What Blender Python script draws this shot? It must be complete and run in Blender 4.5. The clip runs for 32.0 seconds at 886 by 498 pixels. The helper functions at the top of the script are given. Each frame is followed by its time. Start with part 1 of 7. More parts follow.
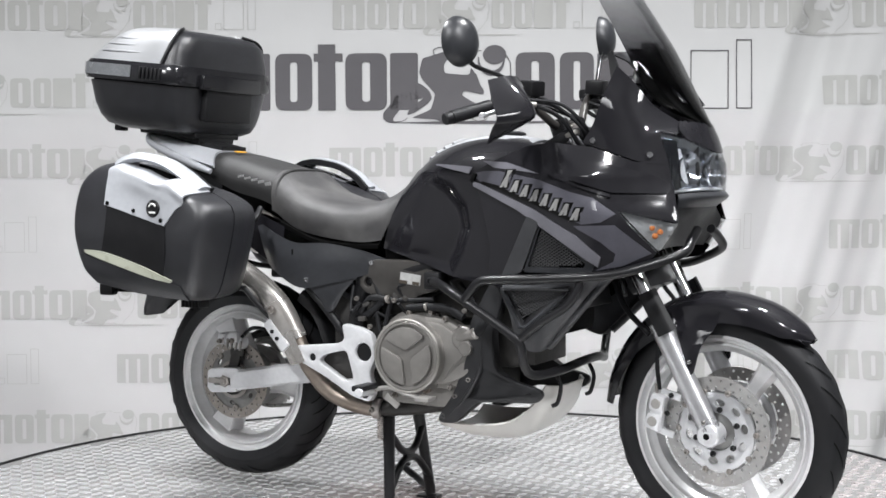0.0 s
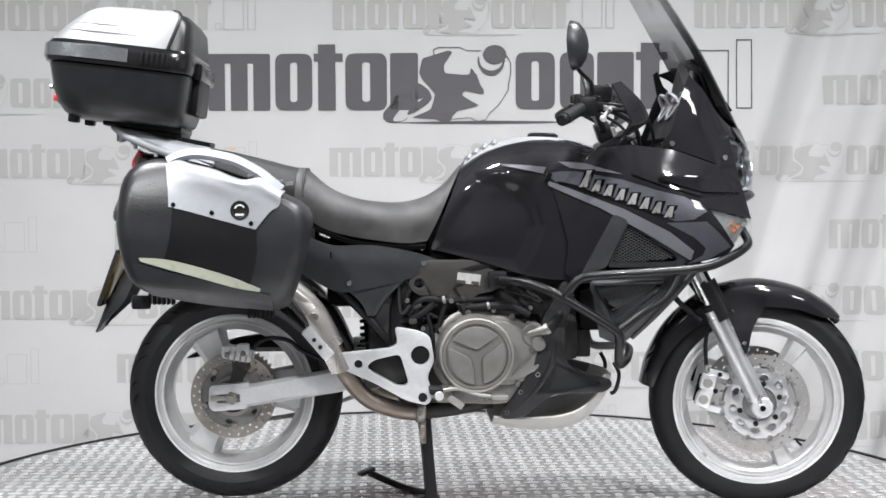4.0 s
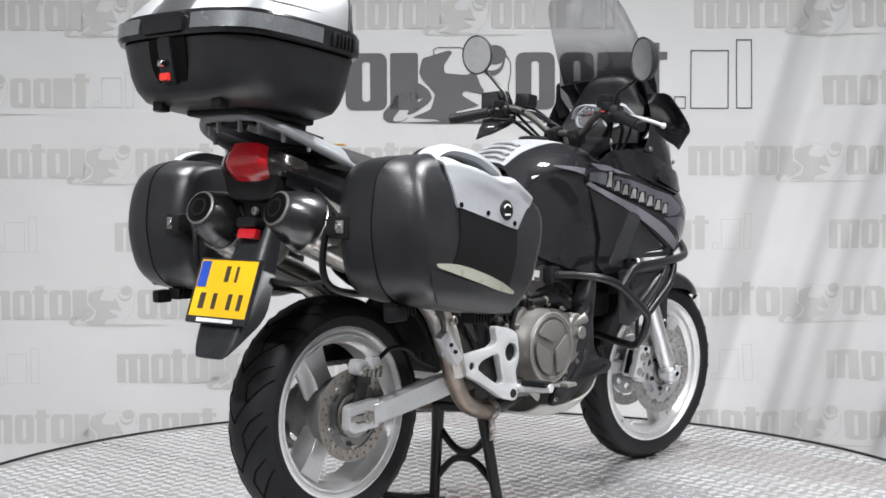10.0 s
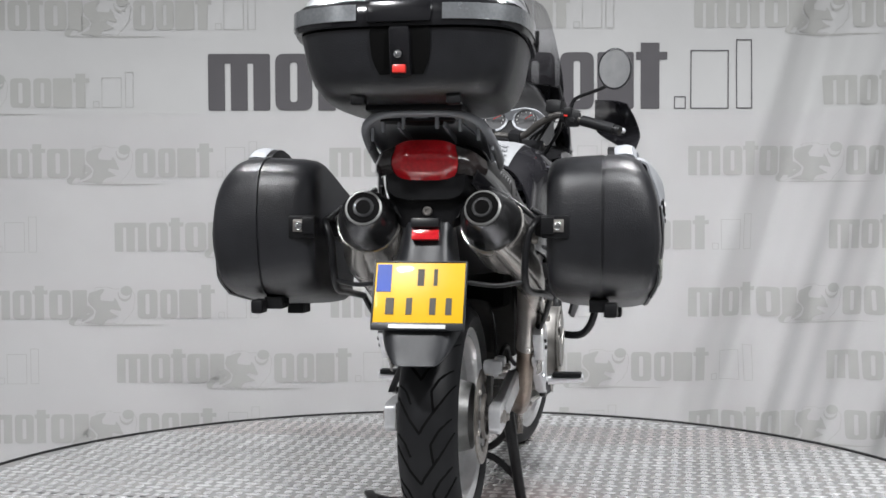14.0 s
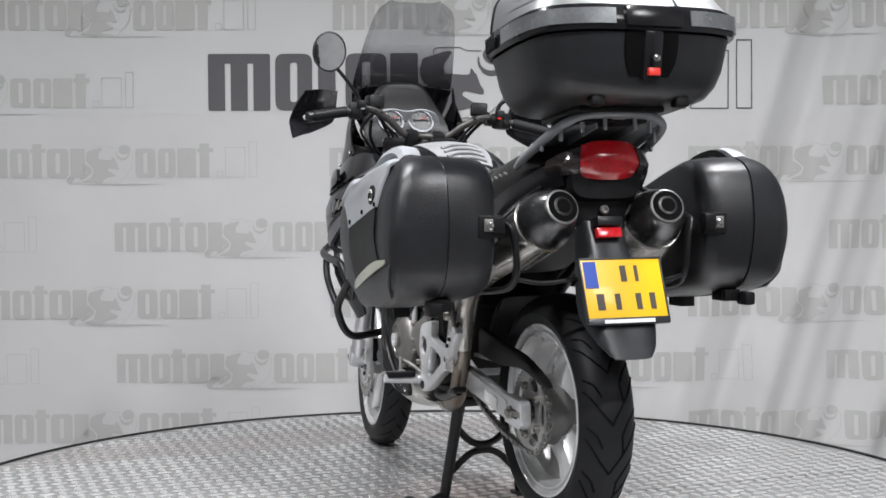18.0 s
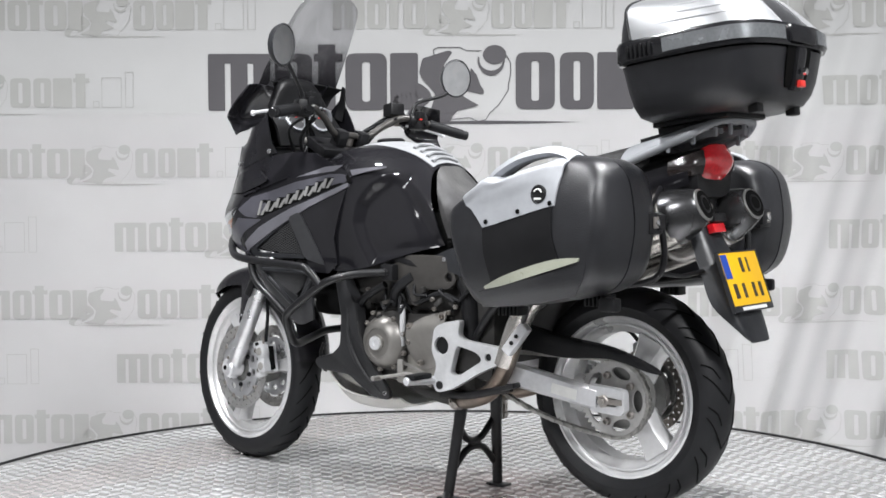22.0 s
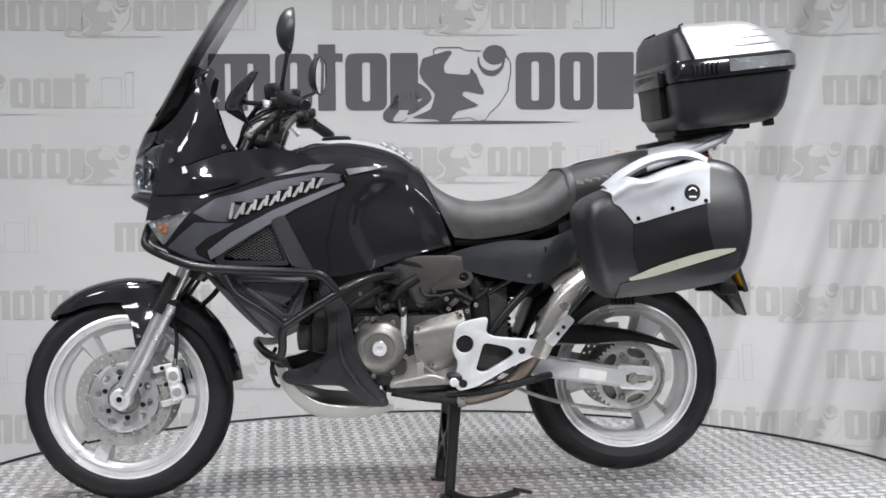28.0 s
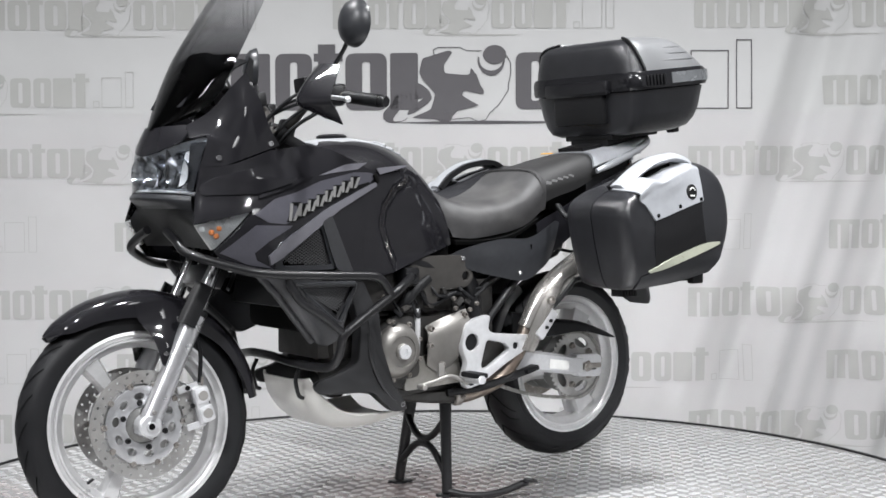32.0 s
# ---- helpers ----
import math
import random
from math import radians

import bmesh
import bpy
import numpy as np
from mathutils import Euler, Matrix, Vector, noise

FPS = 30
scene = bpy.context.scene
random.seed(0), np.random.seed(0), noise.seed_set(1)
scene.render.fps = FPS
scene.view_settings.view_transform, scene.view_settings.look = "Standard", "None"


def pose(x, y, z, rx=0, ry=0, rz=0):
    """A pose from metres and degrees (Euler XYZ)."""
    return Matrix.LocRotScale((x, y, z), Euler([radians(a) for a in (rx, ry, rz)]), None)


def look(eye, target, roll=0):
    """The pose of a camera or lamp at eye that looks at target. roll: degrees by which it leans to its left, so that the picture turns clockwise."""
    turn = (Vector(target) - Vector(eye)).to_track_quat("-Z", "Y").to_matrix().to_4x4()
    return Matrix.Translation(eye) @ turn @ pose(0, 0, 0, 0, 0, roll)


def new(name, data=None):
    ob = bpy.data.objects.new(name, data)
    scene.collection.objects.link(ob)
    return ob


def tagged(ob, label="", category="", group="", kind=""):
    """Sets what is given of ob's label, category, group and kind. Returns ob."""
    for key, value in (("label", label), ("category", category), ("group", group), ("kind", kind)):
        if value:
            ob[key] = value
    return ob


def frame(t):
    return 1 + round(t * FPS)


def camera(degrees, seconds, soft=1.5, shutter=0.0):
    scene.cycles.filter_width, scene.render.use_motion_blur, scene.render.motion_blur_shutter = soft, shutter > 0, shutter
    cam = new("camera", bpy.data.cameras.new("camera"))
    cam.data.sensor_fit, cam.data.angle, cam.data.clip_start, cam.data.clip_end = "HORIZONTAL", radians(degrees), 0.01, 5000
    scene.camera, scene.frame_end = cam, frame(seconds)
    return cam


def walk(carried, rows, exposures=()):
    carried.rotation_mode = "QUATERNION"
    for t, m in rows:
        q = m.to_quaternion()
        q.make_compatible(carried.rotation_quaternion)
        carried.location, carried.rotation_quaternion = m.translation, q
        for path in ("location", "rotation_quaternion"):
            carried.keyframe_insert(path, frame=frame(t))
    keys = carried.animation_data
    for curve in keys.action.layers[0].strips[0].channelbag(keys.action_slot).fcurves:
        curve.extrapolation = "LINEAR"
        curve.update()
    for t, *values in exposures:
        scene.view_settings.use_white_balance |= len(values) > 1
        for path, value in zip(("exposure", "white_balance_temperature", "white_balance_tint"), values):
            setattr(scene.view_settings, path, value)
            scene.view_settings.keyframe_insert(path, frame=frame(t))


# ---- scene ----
cam = camera(35.66, 32.0, soft=1.6)
EYE = (0.0, -4.159, 0.961)
VIEW = look(EYE, (EYE[0] + 0.0030, EYE[1] + 0.99897, EYE[2] - 0.04526), roll=-0.254)
walk(cam, [(0, VIEW), (32, VIEW)], [(0, 0.45), (2, 0.49), (6, 0.32), (10, 0.35), (12, 0.30), (14, 0.05), (18, 0.0), (20, 0.26), (22, 0.39), (25, 0.31), (28, 0.16), (31, 0.32), (32, 0.30)])


def heading(t):
    """Degrees by which the turntable has turned."""
    return -28.17 + 7.698 * t - 0.00055 * t * t


# ---- world and lights ----
world = bpy.data.worlds.new("world")
scene.world = world
world.use_nodes = True
world.node_tree.nodes["Background"].inputs[0].default_value = (0.9, 0.95, 1.0, 1)
world.node_tree.nodes["Background"].inputs[1].default_value = 0.05
LAMP_WATTS = 125
# strength of the two added front fill lights
FRONT_FILL_WATTS = 9


def area_lamp(name, eye, target, sx, sy, watts, colour=(0.99, 1.0, 1.02), spread=180):
    data = bpy.data.lights.new(name, "AREA")
    data.shape, data.size, data.size_y, data.energy, data.color = "RECTANGLE", sx, sy, watts, colour
    data.spread = radians(spread)
    ob = new(name, data)
    ob.matrix_world = look(eye, target)
    return ob

# ---- materials ----
def material(name, colour, rough=0.5, metal=0.0, coat=0.0, scale=30.0, vary=0.15, bump=0.0, bump_scale=300.0, stain=0.0, stain_colour=(0.1, 0.08, 0.06), transmission=0.0, spec=0.5, patch=None):
    """Principled surface with grain and larger blotches in colour and gloss, and a fine relief."""
    m = bpy.data.materials.new(name)
    m.use_nodes = True
    nt = m.node_tree
    b = nt.nodes["Principled BSDF"]
    b.inputs["Metallic"].default_value = metal
    b.inputs["Coat Weight"].default_value = coat
    b.inputs["Specular IOR Level"].default_value = spec
    b.inputs["Coat Roughness"].default_value = 0.05
    b.inputs["Transmission Weight"].default_value = transmission
    co = nt.nodes.new("ShaderNodeTexCoord")
    n1 = nt.nodes.new("ShaderNodeTexNoise")
    n1.inputs["Scale"].default_value, n1.inputs["Detail"].default_value = scale, 5
    n2 = nt.nodes.new("ShaderNodeTexNoise")
    n2.inputs["Scale"].default_value, n2.inputs["Detail"].default_value = scale * 0.12 + 1, 4
    for n in (n1, n2):
        nt.links.new(co.outputs["Object"], n.inputs["Vector"])
    add = nt.nodes.new("ShaderNodeMath")
    add.operation = "ADD"
    nt.links.new(n1.outputs["Fac"], add.inputs[0])
    nt.links.new(n2.outputs["Fac"], add.inputs[1])
    ramp = nt.nodes.new("ShaderNodeMapRange")
    ramp.inputs["From Min"].default_value, ramp.inputs["From Max"].default_value = 0.65, 1.35
    ramp.inputs["To Min"].default_value, ramp.inputs["To Max"].default_value = 1 - vary, 1 + vary
    nt.links.new(add.outputs[0], ramp.inputs["Value"])
    mul = nt.nodes.new("ShaderNodeVectorMath")
    mul.operation = "SCALE"
    mul.inputs[0].default_value = colour
    nt.links.new(ramp.outputs[0], mul.inputs["Scale"])
    out = mul.outputs[0]
    if stain:
        n3 = nt.nodes.new("ShaderNodeTexNoise")
        n3.inputs["Scale"].default_value, n3.inputs["Detail"].default_value = 9, 8
        nt.links.new(co.outputs["Object"], n3.inputs["Vector"])
        r3 = nt.nodes.new("ShaderNodeMapRange")
        r3.inputs["From Min"].default_value, r3.inputs["From Max"].default_value = 0.45, 0.7
        r3.inputs["To Max"].default_value = stain
        nt.links.new(n3.outputs["Fac"], r3.inputs["Value"])
        mix = nt.nodes.new("ShaderNodeMix")
        mix.data_type = "RGBA"
        mix.inputs["B"].default_value = (*stain_colour, 1)
        nt.links.new(r3.outputs[0], mix.inputs["Factor"])
        nt.links.new(out, mix.inputs["A"])
        out = mix.outputs["Result"]
    if patch:
        # a stained round patch: place, radius, share and colour
        px, py, radius, share, tint = patch
        dist = nt.nodes.new("ShaderNodeVectorMath")
        dist.operation = "DISTANCE"
        dist.inputs[1].default_value = (px, py, 0)
        nt.links.new(co.outputs["Object"], dist.inputs[0])
        fade = nt.nodes.new("ShaderNodeMapRange")
        fade.inputs["From Min"].default_value, fade.inputs["From Max"].default_value = radius, radius * 0.3
        fade.inputs["To Min"].default_value, fade.inputs["To Max"].default_value = 0.0, share
        nt.links.new(dist.outputs["Value"], fade.inputs["Value"])
        times = nt.nodes.new("ShaderNodeMath")
        times.operation = "MULTIPLY"
        nt.links.new(fade.outputs[0], times.inputs[0])
        nt.links.new(n1.outputs["Fac"], times.inputs[1])
        tintmix = nt.nodes.new("ShaderNodeMix")
        tintmix.data_type = "RGBA"
        tintmix.inputs["B"].default_value = (*tint, 1)
        nt.links.new(times.outputs[0], tintmix.inputs["Factor"])
        nt.links.new(out, tintmix.inputs["A"])
        out = tintmix.outputs["Result"]
    nt.links.new(out, b.inputs["Base Color"])
    rr = nt.nodes.new("ShaderNodeMapRange")
    rr.inputs["From Min"].default_value, rr.inputs["From Max"].default_value = 0.3, 0.7
    rr.inputs["To Min"].default_value, rr.inputs["To Max"].default_value = max(rough * 0.85, 0.02), min(rough * 1.15, 1)
    nt.links.new(n2.outputs["Fac"], rr.inputs["Value"])
    nt.links.new(rr.outputs[0], b.inputs["Roughness"])
    if bump:
        n4 = nt.nodes.new("ShaderNodeTexNoise")
        n4.inputs["Scale"].default_value, n4.inputs["Detail"].default_value = bump_scale, 3
        nt.links.new(co.outputs["Object"], n4.inputs["Vector"])
        bp = nt.nodes.new("ShaderNodeBump")
        bp.inputs["Strength"].default_value, bp.inputs["Distance"].default_value = bump, 0.001
        nt.links.new(n4.outputs["Fac"], bp.inputs["Height"])
        nt.links.new(bp.outputs[0], b.inputs["Normal"])
    return m


def clear_sheet(name, tint, gloss_rough=0.03, foot=None):
    """Thin tinted pane: lets light straight through, with a glossy skin; foot: a darker tint that fades out between two heights."""
    m = bpy.data.materials.new(name)
    m.use_nodes = True
    nt = m.node_tree
    nt.nodes.remove(nt.nodes["Principled BSDF"])
    tr = nt.nodes.new("ShaderNodeBsdfTransparent")
    tr.inputs[0].default_value = (*tint, 1)
    if foot:
        co = nt.nodes.new("ShaderNodeTexCoord")
        xyz = nt.nodes.new("ShaderNodeSeparateXYZ")
        rise = nt.nodes.new("ShaderNodeMapRange")
        rise.inputs["From Min"].default_value, rise.inputs["From Max"].default_value = foot[1:]
        mix = nt.nodes.new("ShaderNodeMix")
        mix.data_type = "RGBA"
        mix.inputs["A"].default_value, mix.inputs["B"].default_value = (*foot[0], 1), (*tint, 1)
        nt.links.new(co.outputs["Object"], xyz.inputs[0])
        nt.links.new(xyz.outputs["Z"], rise.inputs["Value"])
        nt.links.new(rise.outputs[0], mix.inputs["Factor"])
        nt.links.new(mix.outputs["Result"], tr.inputs[0])
    gl = nt.nodes.new("ShaderNodeBsdfGlossy")
    gl.inputs["Roughness"].default_value = gloss_rough
    lw = nt.nodes.new("ShaderNodeLayerWeight")
    lw.inputs[0].default_value = 0.5
    pw = nt.nodes.new("ShaderNodeMath")
    pw.operation = "POWER"
    pw.inputs[1].default_value = 4.0
    nt.links.new(lw.outputs["Facing"], pw.inputs[0])
    fr = nt.nodes.new("ShaderNodeMapRange")
    fr.inputs["To Min"].default_value, fr.inputs["To Max"].default_value = 0.04, 0.75
    nt.links.new(pw.outputs[0], fr.inputs["Value"])
    mx = nt.nodes.new("ShaderNodeMixShader")
    nt.links.new(fr.outputs[0], mx.inputs[0])
    nt.links.new(tr.outputs[0], mx.inputs[1])
    nt.links.new(gl.outputs[0], mx.inputs[2])
    nt.links.new(mx.outputs[0], nt.nodes["Material Output"].inputs[0])
    return m


PAINT = material("black_metallic_paint", (0.0095, 0.0092, 0.0112), 0.5, 0.0, 0.9, 40, 0.1, spec=0.05)
GRAPHIC = material("grey_violet_paint", (0.064, 0.063, 0.076), 0.4, 0.2, 0.8, 300, 0.1, spec=0.2)
GRAPHIC_LIGHT = material("light_grey_paint", (0.13, 0.128, 0.145), 0.4, 0.2, 0.8, 300, 0.08, spec=0.2)
BADGE = material("satin_silver_lettering", (0.32, 0.317, 0.31), 0.34, 0.6, 0.1, 200, 0.15)
SATIN = material("satin_dark_plastic", (0.021, 0.022, 0.0248), 0.36, 0, 0, 60, 0.2, 0.15, 700, spec=0.42)
PLASTIC = material("black_plastic", (0.008, 0.008, 0.0088), 0.42, 0, 0, 40, 0.2, 0.2, 600, spec=0.25)
GRAIN = material("grained_black_plastic", (0.0155, 0.0158, 0.0182), 0.34, 0, 0, 25, 0.25, 0.8, 300, 0.2, (0.021, 0.021, 0.022), spec=0.54)
GLOSS = material("glossy_black_plastic", (0.010, 0.010, 0.0115), 0.16, 0, 0, 40, 0.2, spec=0.55)
RUBBER = material("black_rubber", (0.0082, 0.0084, 0.0096), 0.55, 0, 0, 20, 0.25, 0.2, 250, 0.2, (0.014, 0.014, 0.014), spec=0.24)
BRUSHED = material("brushed_silver_sheet", (0.30, 0.304, 0.312), 0.5, 0.75, 0, 12, 0.05, 0.12, 500)
GUARD = material("matt_black_guard_plastic", (0.017, 0.0172, 0.0185), 0.36, 0, 0, 40, 0.2, 0.2, 600, spec=0.42)
PAD = material("dull_silver_pad", (0.27, 0.275, 0.285), 0.7, 0.2, 0, 60, 0.06, 0.1, 900, spec=0.25)
FORK = material("silver_fork_alloy", (0.60, 0.605, 0.62), 0.30, 0.85, 0, 60, 0.08, 0.1, 500, 0.15, (0.35, 0.34, 0.33))
FACETS = material("bright_signal_reflector", (0.55, 0.55, 0.54), 0.30, 0.7, 0, 60, 0.25, 0.6, 120)
STRUT = material("satin_grey_plastic", (0.031, 0.0315, 0.034), 0.36, 0, 0, 60, 0.2, 0.2, 600, spec=0.45)
SILVER = material("silver_painted_plastic", (0.335, 0.345, 0.365), 0.55, 0.30, 0.0, 60, 0.06, 0.1, 900)
RIM = material("silver_painted_alloy", (0.66, 0.66, 0.665), 0.32, 0.45, 0.3, 50, 0.08, 0, 0, 0.12, (0.2, 0.19, 0.17))
ALU = material("brushed_aluminium", (0.68, 0.685, 0.70), 0.34, 0.5, 0, 80, 0.08, 0.15, 500, 0.15, (0.3, 0.29, 0.28))
CAST = material("cast_aluminium", (0.30, 0.29, 0.27), 0.48, 0.65, 0, 40, 0.15, 0.35, 500, 0.4, (0.13, 0.12, 0.10))
CASTLIGHT = material("light_cast_aluminium", (0.33, 0.32, 0.305), 0.4, 0.5, 0, 40, 0.1, 0.3, 500, 0.25, (0.25, 0.24, 0.22))
COVER = material("bronze_grey_engine_paint", (0.218, 0.209, 0.197), 0.42, 0.6, 0.1, 60, 0.08, 0.15, 600, 0.15, (0.15, 0.14, 0.12))
DISC = material("brake_disc_steel", (0.36, 0.357, 0.35), 0.42, 0.7, 0, 60, 0.12, 0.2, 300, 0.2, (0.34, 0.29, 0.25))
DISC_RUSTY = material("rusty_disc_steel", (0.33, 0.305, 0.28), 0.36, 0.75, 0, 60, 0.15, 0.2, 300, 0.35, (0.21, 0.165, 0.13))
CHROME = material("chrome", (0.75, 0.75, 0.76), 0.12, 1.0, 0, 30, 0.05)
PIPE = material("polished_steel_pipe", (0.52, 0.50, 0.475), 0.26, 0.8, 0, 30, 0.12, 0.1, 200, 0.35, (0.24, 0.20, 0.17))
GENGREY = material("brown_grey_engine_paint", (0.20, 0.192, 0.18), 0.40, 0.6, 0.1, 60, 0.1, 0.15, 600, 0.25, (0.05, 0.046, 0.042))
STEEL = material("dull_steel", (0.36, 0.34, 0.32), 0.42, 0.85, 0, 50, 0.15, 0.2, 300, 0.3, (0.16, 0.12, 0.09))
BURNT = material("heat_stained_steel", (0.26, 0.222, 0.19), 0.40, 0.8, 0, 30, 0.3, 0.2, 200, 0.6, (0.13, 0.09, 0.065))
DARKMETAL = material("black_painted_metal", (0.008, 0.008, 0.009), 0.38, 0.0, 0.1, 40, 0.2, 0.1, 400, spec=0.3)
CHAIN = material("oily_chain_steel", (0.30, 0.295, 0.28), 0.4, 0.8, 0, 80, 0.3, 0.2, 400)
LAMP_SIDE = material("dark_lamp_facet", (0.16, 0.165, 0.18), 0.14, 1.0, 0, 60, 0.3, 0.6, 90)
ENGINE = material("dirty_black_engine", (0.028, 0.027, 0.026), 0.55, 0.3, 0, 40, 0.4, 0.5, 200, 0.4, (0.06, 0.055, 0.05))
VINYL = material("grey_black_vinyl", (0.039, 0.038, 0.039), 0.55, 0, 0, 40, 0.25, 0.6, 700, 0.6, (0.10, 0.098, 0.095))
VINYL_DARK = material("black_vinyl", (0.016, 0.0157, 0.016), 0.6, 0, 0, 40, 0.2, 0.5, 700)
REFLECTOR = material("pale_olive_reflector", (0.36, 0.37, 0.30), 0.3, 0, 0.5, 200, 0.08, 0.3, 900)
CLEAR_BAND = material("ribbed_clear_reflector", (0.21, 0.22, 0.23), 0.25, 0.55, 0.8, 150, 0.2, 0.5, 350)
RED = material("red_lens", (0.62, 0.012, 0.020), 0.12, 0, 1.0, 120, 0.25, 0.3, 300)
RED_TAB = material("red_plastic", (0.75, 0.04, 0.03), 0.3, 0, 0.4, 60, 0.05)
AMBER = material("amber_bulb", (0.60, 0.20, 0.06), 0.25, 0, 0.5, 60, 0.1)
FRAME_GREY = material("dull_grey_frame_paint", (0.050, 0.047, 0.044), 0.38, 0.3, 0, 40, 0.2, 0.2, 300, 0.4, (0.05, 0.045, 0.04))
CARRIER = material("grey_disc_carrier", (0.21, 0.21, 0.205), 0.4, 0.6, 0, 60, 0.15, 0.2, 300, 0.3, (0.12, 0.11, 0.10))
SMOKED = material("smoked_lens", (0.026, 0.020, 0.019), 0.14, 0.0, 0.8, 160, 0.5, 0.6, 180)
REFLECTIVE = material("lamp_reflector", (0.62, 0.64, 0.68), 0.12, 1.0, 0, 60, 0.2, 0.5, 90)
WHITE_PAN = material("off_white_paint", (0.62, 0.61, 0.58), 0.4, 0, 0.2, 20, 0.06, 0, 0, 0.2, (0.45, 0.42, 0.38))
PLATE = material("yellow_plate", (0.88, 0.50, 0.010), 0.35, 0, 0.3, 60, 0.03)
BLUE = material("blue_band", (0.02, 0.07, 0.42), 0.35, 0, 0.3, 60, 0.03)
SILENCER = material("dark_steel", (0.085, 0.085, 0.088), 0.26, 0.85, 0, 50, 0.15, 0.1, 300)
INK = material("dark_print", (0.05, 0.04, 0.03), 0.45)
PAPER = material("worn_paper_label", (0.36, 0.36, 0.35), 0.6, 0, 0, 90, 0.2)
WHITE = material("white_print", (0.78, 0.78, 0.76), 0.4)
ORANGE = material("orange_sticker", (0.75, 0.38, 0.03), 0.4)
GAUGE = material("gauge_face", (0.035, 0.035, 0.037), 0.5, 0, 0)
SPROCKET = material("bare_sprocket_steel", (0.46, 0.455, 0.445), 0.36, 0.7, 0, 60, 0.12, 0.2, 300, 0.2, (0.28, 0.26, 0.24))
MESH = material("grey_wire_mesh", (0.085, 0.085, 0.088), 0.36, 0.5)
# for small black parts and print, and for shade painted into hollows
SPEEDBLACK = material("matt_black_and_hollow_shade", (0.003, 0.003, 0.003), 0.9, spec=0.1)
GLASS = material("mirror_glass", (0.90, 0.91, 0.92), 0.03, 1.0)
SCREEN = clear_sheet("smoked_screen", (0.80, 0.80, 0.81), foot=((0.16, 0.16, 0.17), 1.26, 1.46))
LENS = clear_sheet("clear_lens", (0.93, 0.94, 0.95))


# ---- mesh kit: a shape is (vertices, faces) ----
def join(*shapes):
    v, f = [], []
    for sv, sf in shapes:
        k = len(v)
        v += [tuple(p) for p in sv]
        f += [tuple(i + k for i in q) for q in sf]
    return v, f


def moved(s, m):
    return [tuple(m @ Vector(p)) for p in s[0]], s[1]


def flip(s):
    """The same on the other side of the machine."""
    return [(p[0], -p[1], p[2]) for p in s[0]], [tuple(reversed(q)) for q in s[1]]


def from_bm(bm):
    bm.verts.index_update()
    s = [tuple(v.co) for v in bm.verts], [tuple(v.index for v in f.verts) for f in bm.faces]
    bm.free()
    return s


def box(c, size, bevel=0.004, turn=None):
    bm = bmesh.new()
    bmesh.ops.create_cube(bm, size=1, matrix=Matrix.Diagonal((*size, 1)))
    if bevel:
        bmesh.ops.bevel(bm, geom=bm.edges[:], offset=min(bevel, min(size) * 0.45), segments=2, profile=0.6, affect="EDGES")
    s = from_bm(bm)
    m = Matrix.Translation(c)
    if turn:
        m = m @ Euler([radians(a) for a in turn]).to_matrix().to_4x4()
    return moved(s, m)


def smooth_line(pts, n):
    """n points a span on a curve through pts."""
    p = [Vector(q) for q in pts]
    if len(p) == 2:
        return [p[0].lerp(p[1], i / n) for i in range(n + 1)]
    out = []
    for i in range(len(p) - 1):
        a, b = p[i], p[i + 1]
        ta = (b - p[i - 1]) * 0.5 if i else (b - a)
        tb = (p[i + 2] - a) * 0.5 if i + 2 < len(p) else (b - a)
        for k in range(n):
            t = k / n
            out.append(a * (2 * t**3 - 3 * t * t + 1) + ta * (t**3 - 2 * t * t + t) + b * (3 * t * t - 2 * t**3) + tb * (t**3 - t * t))
    return out + [p[-1]]


def rings(loops, cap=True):
    """Skin over closed loops of equal count."""
    v = [tuple(p) for lp in loops for p in lp]
    n = len(loops[0])
    f = []
    for i in range(len(loops) - 1):
        for j in range(n):
            k = (j + 1) % n
            f.append((i * n + j, i * n + k, (i + 1) * n + k, (i + 1) * n + j))
    if cap:
        f.append(tuple(reversed(range(n))))
        f.append(tuple((len(loops) - 1) * n + j for j in range(n)))
    return v, f


def tube(pts, r, n=10, span=5, curved=True):
    """Round bar along pts; r may be a list."""
    line = smooth_line(pts, span) if curved else [Vector(p) for p in pts]
    rs = [r] * len(line) if not isinstance(r, (list, tuple)) else [float(np.interp(i / (len(line) - 1), np.linspace(0, 1, len(r)), r)) for i in range(len(line))]
    t0 = (line[1] - line[0]).normalized()
    u = t0.orthogonal().normalized()
    loops = []
    for i, p in enumerate(line):
        t = (line[min(i + 1, len(line) - 1)] - line[max(i - 1, 0)]).normalized()
        u = (u - t * u.dot(t)).normalized()
        w = t.cross(u)
        loops.append([p + (u * math.cos(a) + w * math.sin(a)) * rs[i] for a in (2 * math.pi * k / n for k in range(n))])
    return rings(loops)


def lathe(profile, origin, axis, n=32):
    """profile: (radius, distance along axis) pairs, closed at both ends on the outside."""
    a = Vector(axis).normalized()
    u = a.orthogonal().normalized()
    w = a.cross(u)
    o = Vector(origin)
    loops = [[o + a * h + (u * math.cos(t) + w * math.sin(t)) * max(r, 1e-4) for t in (2 * math.pi * k / n for k in range(n))] for r, h in profile]
    return rings(loops)


